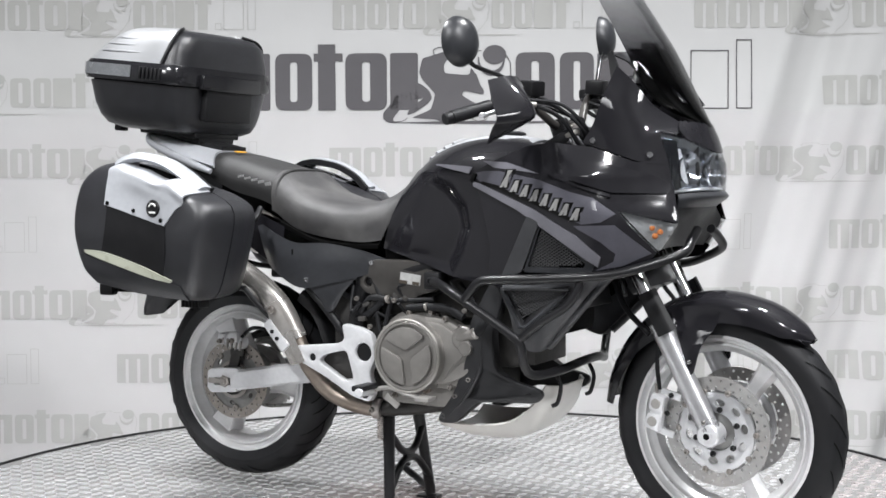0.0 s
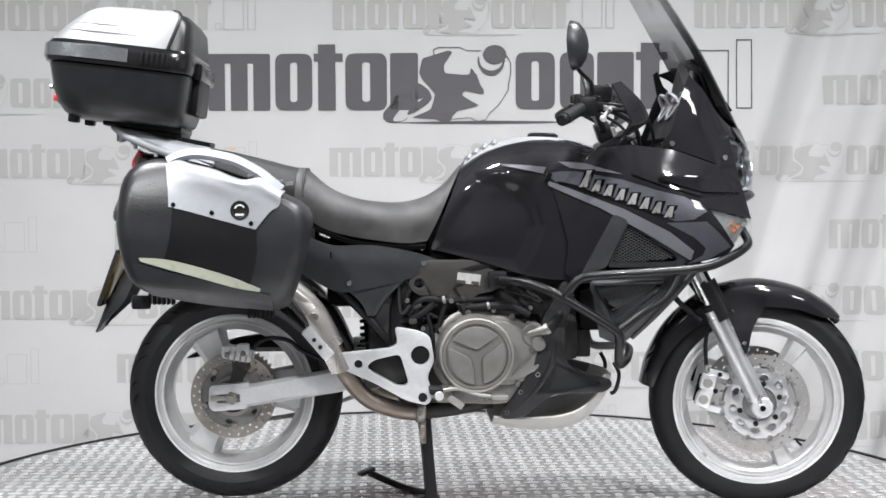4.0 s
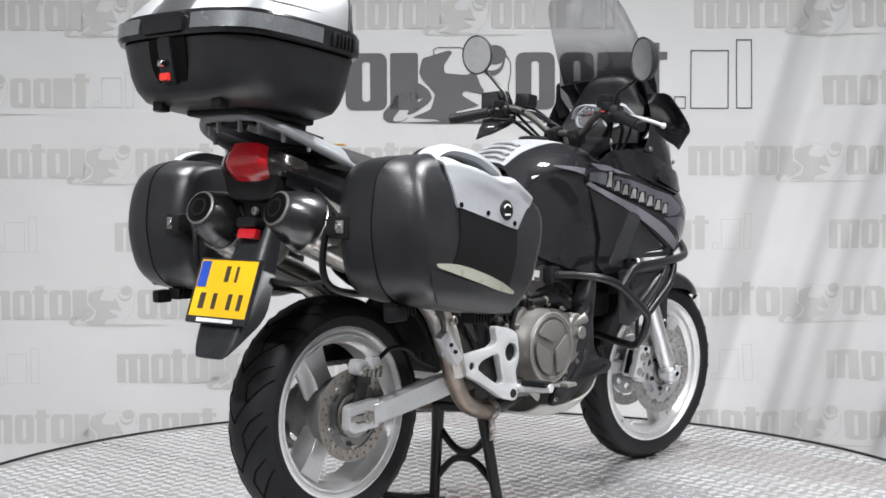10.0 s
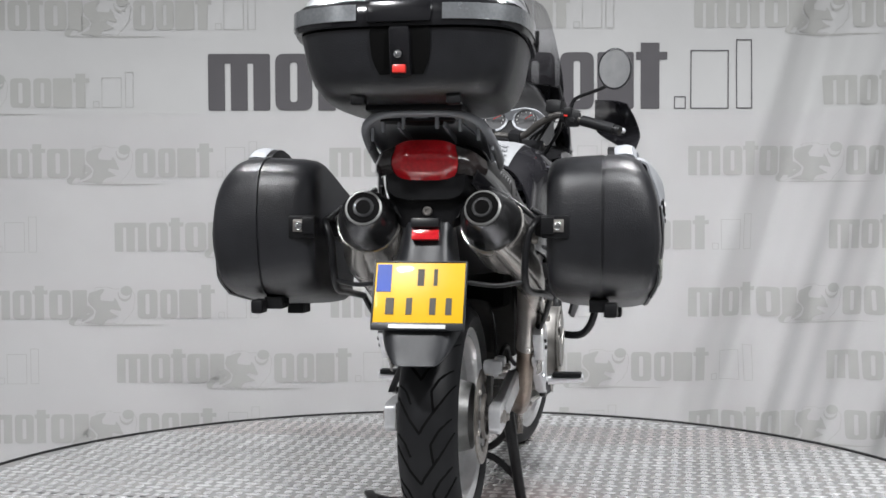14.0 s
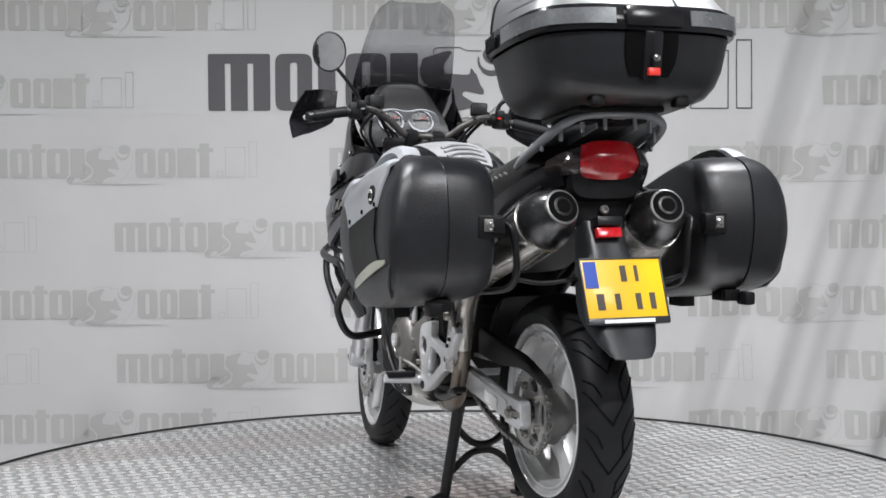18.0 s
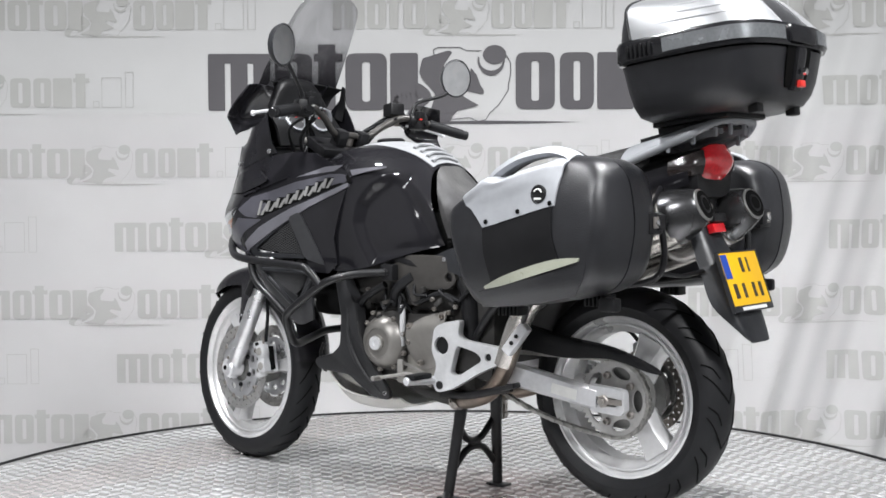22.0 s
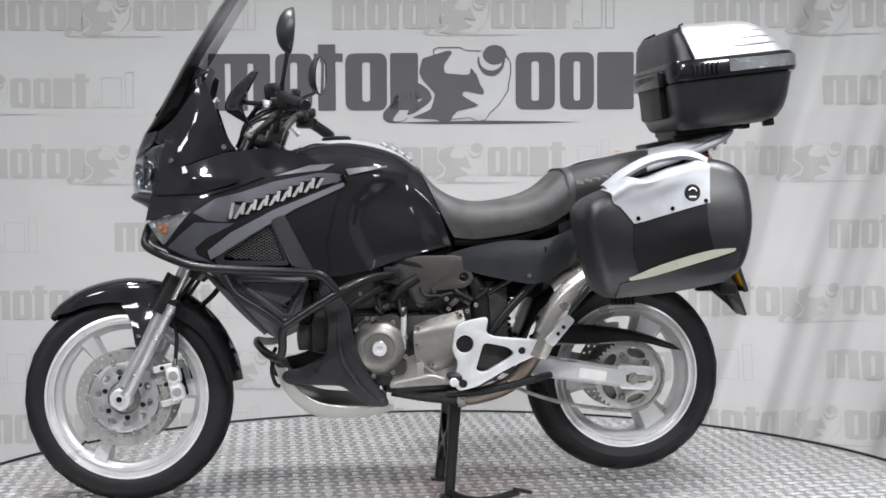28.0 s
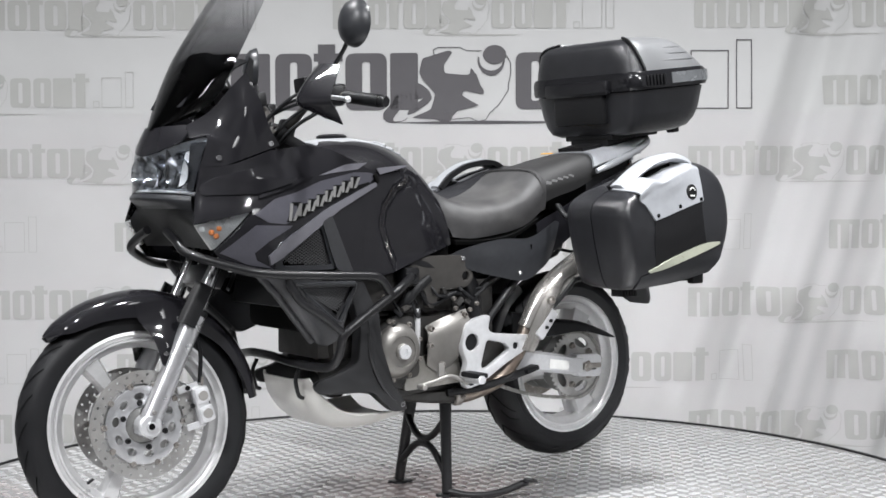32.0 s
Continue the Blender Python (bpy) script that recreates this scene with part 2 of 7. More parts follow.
def turned_ring(profile, origin, n=64):
    """A closed section (radius, y) swept round the y axis at origin: rims, tyres."""
    o = Vector(origin)
    m = len(profile)
    v, f = [], []
    for k in range(n):
        t = 2 * math.pi * k / n
        v += [(o.x + r * math.cos(t), o.y + y, o.z + r * math.sin(t)) for r, y in profile]
    for k in range(n):
        q = (k + 1) % n
        for j in range(m):
            i = (j + 1) % m
            f.append((k * m + j, k * m + i, q * m + i, q * m + j))
    return v, f


def rod(a, b, r, n=14, edge=0.0):
    a, b = Vector(a), Vector(b)
    d = (b - a).length
    e = edge or min(r, d) * 0.15
    return lathe([(r - e, 0), (r, e), (r, d - e), (r - e, d)], a, b - a, n)


def bolt(c, axis, r=0.009, h=0.006):
    return join(lathe([(r, 0), (r, h * 0.6), (r * 0.8, h), (r * 0.55, h), (r * 0.5, h * 0.5)], c, axis, 12))


def prism(poly, y0, y1, holes=(), bevel=0.003):
    """Outline in x and z, thick from y0 to y1, with holes through it."""
    bm = bmesh.new()
    edges = []
    for lp in (poly, *holes):
        vs = [bm.verts.new((p[0], y0, p[1])) for p in lp]
        edges += [bm.edges.new((vs[i], vs[(i + 1) % len(vs)])) for i in range(len(vs))]
    bmesh.ops.triangle_fill(bm, use_beauty=True, edges=edges)
    bmesh.ops.dissolve_limit(bm, angle_limit=0.01, verts=bm.verts[:], edges=bm.edges[:])
    got = bmesh.ops.extrude_face_region(bm, geom=bm.faces[:])
    bmesh.ops.translate(bm, vec=(0, y1 - y0, 0), verts=[g for g in got["geom"] if isinstance(g, bmesh.types.BMVert)])
    bmesh.ops.recalc_face_normals(bm, faces=bm.faces[:])
    if bevel:
        sharp = [e for e in bm.edges if len(e.link_faces) == 2 and e.calc_face_angle(0) > 0.9]
        bmesh.ops.bevel(bm, geom=sharp, offset=bevel, segments=2, profile=0.6, affect="EDGES", clamp_overlap=True)
    return from_bm(bm)


def circle(x, z, r, n=16):
    return [(x + r * math.cos(2 * math.pi * k / n), z + r * math.sin(2 * math.pi * k / n)) for k in range(n)]


def rounded(poly, r=0.02, n=4):
    """Outline with its corners rounded."""
    out = []
    m = len(poly)
    for i in range(m):
        p, a, b = Vector(poly[i]), Vector(poly[i - 1]), Vector(poly[(i + 1) % m])
        d0, d1 = (a - p), (b - p)
        e0, e1 = min(r, d0.length * 0.45), min(r, d1.length * 0.45)
        s, t = p + d0.normalized() * e0, p + d1.normalized() * e1
        for k in range(n + 1):
            u = k / n
            out.append(tuple(s * (1 - u) ** 2 + p * (2 * u * (1 - u)) + t * u * u))
    return out


def sheet(rows, nu=5, nv=5, thick=0.006, out=(0, 1, 0)):
    """Smooth shell over rows of points; its thickness lies on the side away from out."""
    fine = [smooth_line(r, nu) for r in rows]
    cols = [smooth_line([r[j] for r in fine], nv) for j in range(len(fine[0]))]
    nj, ni = len(cols), len(cols[0])
    g = [[cols[j][i] for j in range(nj)] for i in range(ni)]
    nor = [[None] * nj for _ in range(ni)]
    way = 0
    for i in range(ni):
        for j in range(nj):
            a = g[min(i + 1, ni - 1)][j] - g[max(i - 1, 0)][j]
            b = g[i][min(j + 1, nj - 1)] - g[i][max(j - 1, 0)]
            c = a.cross(b)
            nor[i][j] = c.normalized() if c.length > 1e-12 else Vector(out)
            way += nor[i][j].dot(Vector(out))
    s = 1 if way > 0 else -1
    v = [tuple(g[i][j]) for i in range(ni) for j in range(nj)]
    v += [tuple(g[i][j] - nor[i][j] * (s * thick)) for i in range(ni) for j in range(nj)]
    k = ni * nj
    f = []

    def quad(a, b, c, d):
        f.append((a, b, c, d) if s > 0 else (d, c, b, a))

    for i in range(ni - 1):
        for j in range(nj - 1):
            a, b, c, d = i * nj + j, (i + 1) * nj + j, (i + 1) * nj + j + 1, i * nj + j + 1
            quad(a, b, c, d)
            quad(d + k, c + k, b + k, a + k)
    rim = [i * nj for i in range(ni)] + [(ni - 1) * nj + j for j in range(1, nj)] + [i * nj + nj - 1 for i in range(ni - 2, -1, -1)] + [j for j in range(nj - 2, 0, -1)]
    for i in range(len(rim)):
        a, b = rim[i], rim[(i + 1) % len(rim)]
        quad(b, a, a + k, b + k)
    return v, f


def both(rows):
    """Rows given from the middle to one side, carried across to the other."""
    return [[(p[0], -p[1], p[2]) for p in reversed(r[1:])] + list(r) for r in rows]


def hoop(x, w, z0, z1, power=4.0, n=24, shear=0.0):
    """Closed loop across the machine at x: half width w, from z0 to z1."""
    out = []
    for k in range(n):
        t = 2 * math.pi * k / n
        c, s = math.cos(t), math.sin(t)
        y = w * math.copysign(abs(c) ** (2 / power), c)
        z = (z0 + z1) / 2 + (z1 - z0) / 2 * math.copysign(abs(s) ** (2 / power), s)
        out.append((x + shear * (z - (z0 + z1) / 2), y, z))
    return out


def make_mesh(name, s, mat, angle=38):
    me = bpy.data.meshes.new(name)
    me.from_pydata([tuple(p) for p in s[0]], [], [tuple(q) for q in s[1]])
    me.update()
    me.materials.append(mat)
    me.polygons.foreach_set("use_smooth", [True] * len(me.polygons))
    me.set_sharp_from_angle(angle=radians(angle))
    return me


def part(name, s, mat, parent, label="", angle=38):
    ob = new(name, make_mesh(name, s, mat, angle))
    ob.parent = parent
    if label:
        tagged(ob, label)
    return ob


def thing(name, label, category, group="", kind=""):
    return tagged(new(name), label, category, group, kind)


def catmull(vals, u):
    """Smooth value at u along evenly spaced vals."""
    n = len(vals)
    i = min(max(int(u), 0), n - 2)
    t = min(max(u - i, 0.0), 1.0)
    a, b = vals[i], vals[i + 1]
    ta = (b - vals[i - 1]) * 0.5 if i else b - a
    tb = (vals[i + 2] - a) * 0.5 if i + 2 < n else b - a
    return a * (2 * t**3 - 3 * t * t + 1) + ta * (t**3 - 2 * t * t + t) + b * (3 * t * t - 2 * t**3) + tb * (t**3 - t * t)


def drape(loops, yfun, proud=0.0, thick=0.005, step=0.016, rows=8):
    """Shell over the outlines (x, z; inner ones are holes) that follows the surface y = yfun(x, z)."""
    edges = [(lp[i], lp[(i + 1) % len(lp)]) for lp in loops for i in range(len(lp))]
    xv = sorted({round(p[0], 5) for lp in loops for p in lp})
    xs = []
    for a, b in zip(xv, xv[1:]):
        n = max(1, int((b - a) / step + 0.5))
        xs += [a + (b - a) * i / n for i in range(n)]
    xs.append(xv[-1])
    v, f, seen = [], [], {}

    def vert(x, z):
        key = (round(x, 4), round(z, 4))
        if key not in seen:
            seen[key] = len(v)
            v.append((x, yfun(x, z) + proud, z))
        return seen[key]

    def cuts(x, m):
        return sorted(p[1] + (q[1] - p[1]) * (x - p[0]) / (q[0] - p[0]) for p, q in edges if (p[0] <= m) != (q[0] <= m))

    for a, b in zip(xs, xs[1:]):
        m = (a + b) / 2
        ca, cb = cuts(a, m), cuts(b, m)
        for j in range(0, len(ca) - 1, 2):
            for r in range(rows):
                q = [vert(a, ca[j] + (ca[j + 1] - ca[j]) * r / rows), vert(b, cb[j] + (cb[j + 1] - cb[j]) * r / rows), vert(b, cb[j] + (cb[j + 1] - cb[j]) * (r + 1) / rows), vert(a, ca[j] + (ca[j + 1] - ca[j]) * (r + 1) / rows)]
                q = [q[i] for i in range(4) if q[i] != q[i - 1]]
                if len(q) > 2:
                    f.append(tuple(reversed(q)))
    if thick:
        n = len(v)
        once = {}
        for q in f:
            for i in range(len(q)):
                e = (q[i], q[(i + 1) % len(q)])
                if (e[1], e[0]) in once:
                    del once[(e[1], e[0])]
                else:
                    once[e] = 1
        v += [(p[0], p[1] - thick, p[2]) for p in v]
        f += [tuple(i + n for i in reversed(q)) for q in f]
        f += [(e[1], e[0], e[0] + n, e[1] + n) for e in once]
    return v, f

# ---- the studio ----
def plain(name, s, mat, label, category="", kind="structure", angle=38):
    return tagged(new(name, make_mesh(name, s, mat, angle)), label, category, "", kind)


CLOTH = material("printed_cloth", (0.47, 0.47, 0.468), 0.8, 0, 0, 3, 0.05, 0.25, 60)
PRINT_DARK = material("charcoal_print", (0.080, 0.076, 0.082), 0.75, 0, 0, 10, 0.05)
PRINT_PALE = material("pale_grey_print", (0.372, 0.371, 0.358), 0.8, 0, 0, 10, 0.05)
CONCRETE = material("dark_grey_concrete", (0.065, 0.065, 0.064), 0.6, 0, 0, 6, 0.2, 0.3, 90)
WALLPAINT = material("light_grey_wall_paint", (0.43, 0.43, 0.435), 0.7, 0, 0, 4, 0.05, 0.1, 120)
DARK_WALL = material("charcoal_wall_paint", (0.11, 0.11, 0.113), 0.8, 0, 0, 4, 0.06)
BOARD = material("grey_ceiling_board", (0.30, 0.30, 0.302), 0.8, 0, 0, 4, 0.06)
TREAD = material("tread_plate", (0.31, 0.31, 0.31), 0.44, 0.6, 0, 6, 0.12, 0, 0, 0.35, (0.34, 0.30, 0.28), patch=(-0.06, -0.16, 0.42, 0.9, (0.30, 0.17, 0.15)))
TREAD_BAR = material("tread_bar_worn", (0.76, 0.76, 0.765), 0.26, 0.75, 0, 8, 0.08, patch=(-0.06, -0.16, 0.42, 0.7, (0.45, 0.28, 0.25)))

BACK_Y = 2.6


def fold(x, z):
    """How far the hung cloth stands from its plane."""
    d = 0.012 * math.sin(2.1 * x + 0.4) + 0.006 * math.sin(5.3 * x + 0.8 * z)
    u = x - 0.30 * z
    k = min(max((u - 0.75) / 0.7, 0), 1)
    d += k * (0.036 * math.sin(12.0 * u + 0.6) + 0.018 * math.sin(21.0 * u + 0.8 * z) + 0.006 * math.sin(43.0 * u))
    return d


def cloth_patch(loops, proud=0.003):
    """Flat print that follows the cloth: outlines in x and z, inner ones are holes."""
    return drape(loops, lambda x, z: BACK_Y - fold(x, z) - proud, 0, 0, 0.02, 4)


def oval(cx, cz, rx, rz, n=28, p=2.0):
    return [(cx + rx * math.copysign(abs(math.cos(t)) ** (2 / p), math.cos(t)), cz + rz * math.copysign(abs(math.sin(t)) ** (2 / p), math.sin(t))) for t in (2 * math.pi * k / n for k in range(n))]


def slab(x0, x1, z0, z1):
    return [(x0, z0), (x1, z0), (x1, z1), (x0, z1)]


def build_backdrop():
    nx = 520
    x0, x1 = -5.2, 5.2
    # the cloth sweeps forward over the floor
    path = [(BACK_Y - 0.9 + 0.2 * k, -0.602) for k in range(4)]
    path += [(BACK_Y - 0.1 + 0.1 * math.sin(a), -0.5 - 0.1 * math.cos(a)) for a in (radians(18 * k) for k in range(1, 6))]
    path += [(BACK_Y, -0.5 + 4.1 * k / 72) for k in range(1, 73)]
    nz = len(path) - 1
    v = []
    for y, z in path:
        k = min(max((z + 0.55) / 0.1, 0), 1)
        v += [(x, y - fold(x, z) * k, z) for x in (x0 + (x1 - x0) * i / nx for i in range(nx + 1))]
    f = [(k * (nx + 1) + i, k * (nx + 1) + i + 1, (k + 1) * (nx + 1) + i + 1, (k + 1) * (nx + 1) + i) for k in range(nz) for i in range(nx)]
    n = len(v)
    v += [(p[0], p[1] + 0.004, p[2] - 0.004) for p in v]
    f += [tuple(i + n for i in reversed(q)) for q in f]
    w = nx + 1
    rim = [i for i in range(w)] + [k * w + nx for k in range(1, nz + 1)] + [nz * w + i for i in range(nx - 1, -1, -1)] + [k * w for k in range(nz - 1, 0, -1)]
    f += [(b, a, a + n, b + n) for a, b in zip(rim, rim[1:] + rim[:1])]
    return plain("backdrop", (v, f), CLOTH, "pale grey printed fabric backdrop hung behind the turntable", "backdrop")


# The word mark is drawn as plain blocks: (left, right, rise over the letter height) in units of the letter height, with slots.
BLOCKS = ((0.0, 1.09, 0, (0.27, 0.365, 0.635, 0.73)), (1.18, 1.83, 0, (0.40, 0.60)), (1.86, 2.37, 0.16, ()), (2.42, 3.15, 0, (0.40, 0.60)), (3.21, 3.70, 0, ()),
          (5.42, 6.11, 0, (0.40, 0.60)), (6.20, 6.80, 0, (0.40, 0.60)), (6.86, 7.50, 0, ()), (7.54, 8.09, 0.16, ()))


def mark(x, z, h):
    """The printed mark with its lower left corner at x, z and letters h high: a list of outline sets."""
    out = []
    for a, b, rise, slots in BLOCKS:
        w = b - a
        rr = 0.16 if slots else 0.05
        lines = [rounded([(a, 0), (b, 0), (b, 1), (a, 1)], rr if len(slots) != 4 else 0.04, 5)]
        if len(slots) == 2:
            lines.append(rounded([(a + w * slots[0], 0.15), (a + w * slots[1], 0.15), (a + w * slots[1], 0.85), (a + w * slots[0], 0.85)], 0.06, 4))
        elif len(slots) == 4:
            for i in (0, 2):
                lines.append([(a + w * slots[i], -0.001), (a + w * slots[i + 1], -0.001), (a + w * slots[i + 1], 0.83), (a + w * slots[i], 0.83)])
        elif rise:
            lines = [[(a + w * 0.15, 0.0), (a + w * 0.75, 0.0), (a + w * 0.75, 0.86), (b, 0.86), (b, 1.0), (a + w * 0.75, 1.0), (a + w * 0.75, 1 + rise), (a + w * 0.15, 1 + rise), (a + w * 0.15, 1.0), (a, 1.0), (a, 0.86), (a + w * 0.15, 0.86)]]
        out.append([[(x + h * p[0], z + h * p[1]) for p in lp] for lp in lines])
    # emblem of plain shapes between the two words, drawn in hundredths
    s = lambda pts, r=0.04: [[(x + h * p, z + h * q) for p, q in (rounded([(a / 100, b / 100) for a, b in pts], r, 3) if r else [(a / 100, b / 100) for a, b in pts])]]
    bow = lambda a0, a1, rx, rz, dz: [(499 + rx * math.cos(radians(a)), 87 + dz + rz * math.sin(radians(a))) for a in np.linspace(a0, a1, 13)]
    out.append([oval(x + 5.05 * h, z + 0.96 * h, 0.205 * h, 0.17 * h)])
    out.append(s(bow(170, 372, 24, 28, 0) + bow(372, 170, 21, 20, 1), 0))
    out.append(s([(378, 90), (424, 104), (431, 101), (415, 78), (417, 64), (448, 61), (461, 61), (463, 74), (474, 60), (480, 42), (486, 34), (486, 26), (452, 33), (446, 26), (460, 17), (478, 7), (440, -2), (430, -12), (430, -19), (414, -22), (400, -17), (358, -14), (392, 0), (397, 14), (400, 28), (386, 44), (378, 52), (372, 66)]))
    out.append(s([(366, 48), (378, 44), (391, 32), (395, 20), (387, 11), (366, -4), (350, -10), (354, 1), (366, 11), (381, 21), (361, 17), (340, 3), (326, -14), (326, -20), (341, -20), (354, -12), (348, -18), (334, -23), (318, -23), (308, -16), (308, -5), (318, 6), (332, 27), (347, 37)]))
    for line in (((399, 95), (397, 105), (405, 109), (444, 109), (456, 103), (482, 103)), ((526, 95), (533, 82), (533, 61), (529, 44), (529, 34), (512, 8), (497, -5), (489, -18), (476, -21), (460, -14), (431, -17))):
        for a, b in zip(line, line[1:]):
            d = Vector((b[0] - a[0], b[1] - a[1])).normalized() * 0.7
            out.append(s([(a[0] - d.y, a[1] + d.x), (b[0] - d.y, b[1] + d.x), (b[0] + d.y, b[1] - d.x), (a[0] + d.y, a[1] - d.x)], 0))
    out.append(s([(322, -22.5), (400, -20.5), (500, -19.5), (600, -21), (655, -22.5), (600, -24), (500, -25.5), (400, -25)], 0))
    return out


def hollow(x0, x1, z0, z1, t):
    return [[slab(x0, x1, z0, z1), slab(x0 + t, x1 - t, z0 + t, z1 - t)]]


def print_mark(parent, x, z, h, mat, proud, label):
    shapes = mark(x, z, h)
    for a, b, top in ((8.21, 8.42, 0.22), (8.50, 9.18, 1.03), (9.31, 9.59, 1.22)):
        shapes += hollow(x + a * h, x + b * h, z, z + top * h, 0.018 * h)
    patches = [cloth_patch(o, proud + 0.0004 * (i % 4)) for i, o in enumerate(shapes)]
    if h < 0.2:
        return part("printed_logo", join(*patches), mat, parent, label)
    logo = part("printed_logo", join(*patches[9:-3]), mat, parent, "charcoal emblem of plain shapes")
    for patch in patches[:9]:
        part("letter_block", patch, mat, logo, "charcoal printed block")
    for patch in patches[-3:]:
        part("outline_block", patch, mat, logo, "thin charcoal printed outline")
    return logo


backdrop = build_backdrop()
print_mark(backdrop, -1.123, 1.336, 0.277, PRINT_DARK, 0.004, "large charcoal logo of plain block shapes")
PALE_ROWS = ((1.73, (-2.26, -0.513, 1.25)), (1.354, (-2.86, 1.89)), (1.011, (-2.26, -0.535, 1.223)), (0.648, (-3.34, -1.592, 0.166, 1.92)), (0.318, (-2.26, -0.535, 1.223)), (0.0, (-3.34, -1.59, 0.17, 1.92)), (-0.294, (-2.26, -0.50, 1.23)))
for z, xs in PALE_ROWS:
    for x in xs:
        print_mark(backdrop, x, z, 0.143, PRINT_PALE, 0.003, "faint grey logo of plain block shapes")

plain("floor", box((0, -1.0, -0.66), (11, 9, 0.1), 0.0), CONCRETE, "dark grey concrete studio floor", "floor")
# added unseen walls and ceiling; their tones steer reflections and fill
for nm, c, s in (("wall_north", (0, 3.55, 1.70), (11.2, 0.1, 4.6)), ("wall_south", (0, -5.55, 1.70), (11.2, 0.1, 4.6)), ("wall_west", (-5.55, -1.0, 1.70), (0.1, 9, 4.6)), ("wall_east", (5.55, -1.0, 1.70), (0.1, 9, 4.6))):
    plain(nm, box(c, s, 0.0), DARK_WALL if nm == "wall_south" else WALLPAINT, "unseen charcoal wall added to darken reflections" if nm == "wall_south" else "unseen light grey wall added to close the studio", "wall")
plain("ceiling", box((0, -1.0, 4.05), (11.2, 9.2, 0.1), 0.0), BOARD, "unseen grey ceiling added to close the studio", "ceiling")

LAMPS = ((-1.55, -0.2, 0.40, 0.16, 0.66, 130), (1.6, -0.2, 0.40, 0.16, 0.80, 130), (-1.8, -3.4, 0.36, 0.15, 1.50, 180), (1.8, -3.4, 0.36, 0.15, 1.62, 180))
HOUSING = material("white_lamp_housing", (0.7, 0.7, 0.7), 0.4)
for x, y, sx, sy, share, wide in LAMPS:
    fx = thing("ceiling_light", "white rectangular ceiling light fixture", "ceiling light", "ceiling lights")
    fx.matrix_world = pose(x, y, 4.0)
    part("housing", box((0, 0, -0.03), (sx + 0.08, sy + 0.08, 0.06), 0.006), HOUSING, fx)
    area_lamp("studio_lamp", (x, y, 3.92), (x, y, 0), sx, sy, LAMP_WATTS * share, spread=wide)
# two added fill lights, out of view, tilted under the ceiling behind the camera
for x, share in ((-3.7, 0.98), (3.7, 1.28)):
    fx = thing("ceiling_light", "black tilted fill light added under the ceiling, out of view", "ceiling light", "ceiling lights")
    eye = Vector((x, -4.4, 3.45))
    aim = Vector((x * 0.28, 2.6, 0.0))
    fx.matrix_world = pose(eye.x, eye.y, 4.0)
    part("housing", moved(box((0, 0, 0.07), (0.96, 0.96, 0.10), 0.03), look((0, 0, -0.55), aim - eye + Vector((0, 0, -0.55)))), DARKMETAL, fx)
    part("hanger", rod((0, 0, -0.47), (0, 0, 0.0), 0.016, 10), DARKMETAL, fx)
    area_lamp("front_fill", tuple(eye), tuple(aim), 0.88, 0.88, FRONT_FILL_WATTS * share, spread=52)


# ---- the turntable ----
def build_turntable():
    tt = thing("turntable", "round turntable covered with worn aluminium tread plate", "turntable")
    R = 1.605
    part("deck", lathe([(R - 0.004, -0.05), (R, -0.046), (R, -0.004), (R - 0.003, 0.0)], (0, 0, 0), (0, 0, 1), 128), TREAD, tt, "grey worn aluminium tread plate deck", 30)
    part("edge_band", turned_flat(R + 0.001, R + 0.014, -0.07, 0.006), DARKMETAL, tt, "black rubber edge band")
    part("plinth", lathe([(1.25, -0.61), (1.25, -0.05)], (0, 0, 0), (0, 0, 1), 64), DARKMETAL, tt)
    p, L, Wd, hz = 0.049, 0.0290, 0.0135, 0.0022
    one = []
    for share, z in ((1.0, -0.0005), (0.84, hz * 0.70), (0.52, hz)):
        one += [(L * share * x, Wd * share * y, z) for x, y in ((-1, 0), (-0.5, -0.9), (0.5, -0.9), (1, 0), (0.5, 0.9), (-0.5, 0.9))]
    faces = [(r * 6 + k, r * 6 + (k + 1) % 6, r * 6 + 6 + (k + 1) % 6, r * 6 + 6 + k) for r in (0, 1) for k in range(6)] + [tuple(range(12, 18))]
    me = make_mesh("tread_bar", (one, faces), TREAD_BAR, 60)
    v, f = [], []
    n = int(R / p) + 1
    single = 0
    for i in range(-n, n + 1):
        for j in range(-n, n + 1):
            x, y = i * p, j * p
            if x * x + y * y > (R - 0.025) ** 2:
                continue
            a = math.pi / 2 if (i + j) % 2 else 0.0
            c, s = math.cos(a), math.sin(a)
            if single < 300 and x > 0.95:
                single += 1
                ob = new("tread_bar", me)
                ob.parent = tt
                ob.matrix_local = pose(x, y, 0, 0, 0, math.degrees(a))
                continue
            k = len(v)
            v += [(x + c * u - s * w, y + s * u + c * w, z) for u, w, z in one]
            f += [tuple(k + q for q in face) for face in faces]
    for a, off in ((90, 0.14),):
        q = (R * R - off * off) ** 0.5 - 0.02
        part("plate_joint", moved(box((0, off, 0.0005), (2 * q, 0.0016, 0.003), 0), Matrix.Rotation(radians(a), 4, "Z")), SPEEDBLACK, tt, "dark joint between two tread plates")
    ob = part("tread_relief", (v, f), TREAD_BAR, tt, "raised lozenge relief of the tread plate", 60)
    tagged(ob, kind="stuff")
    return tt


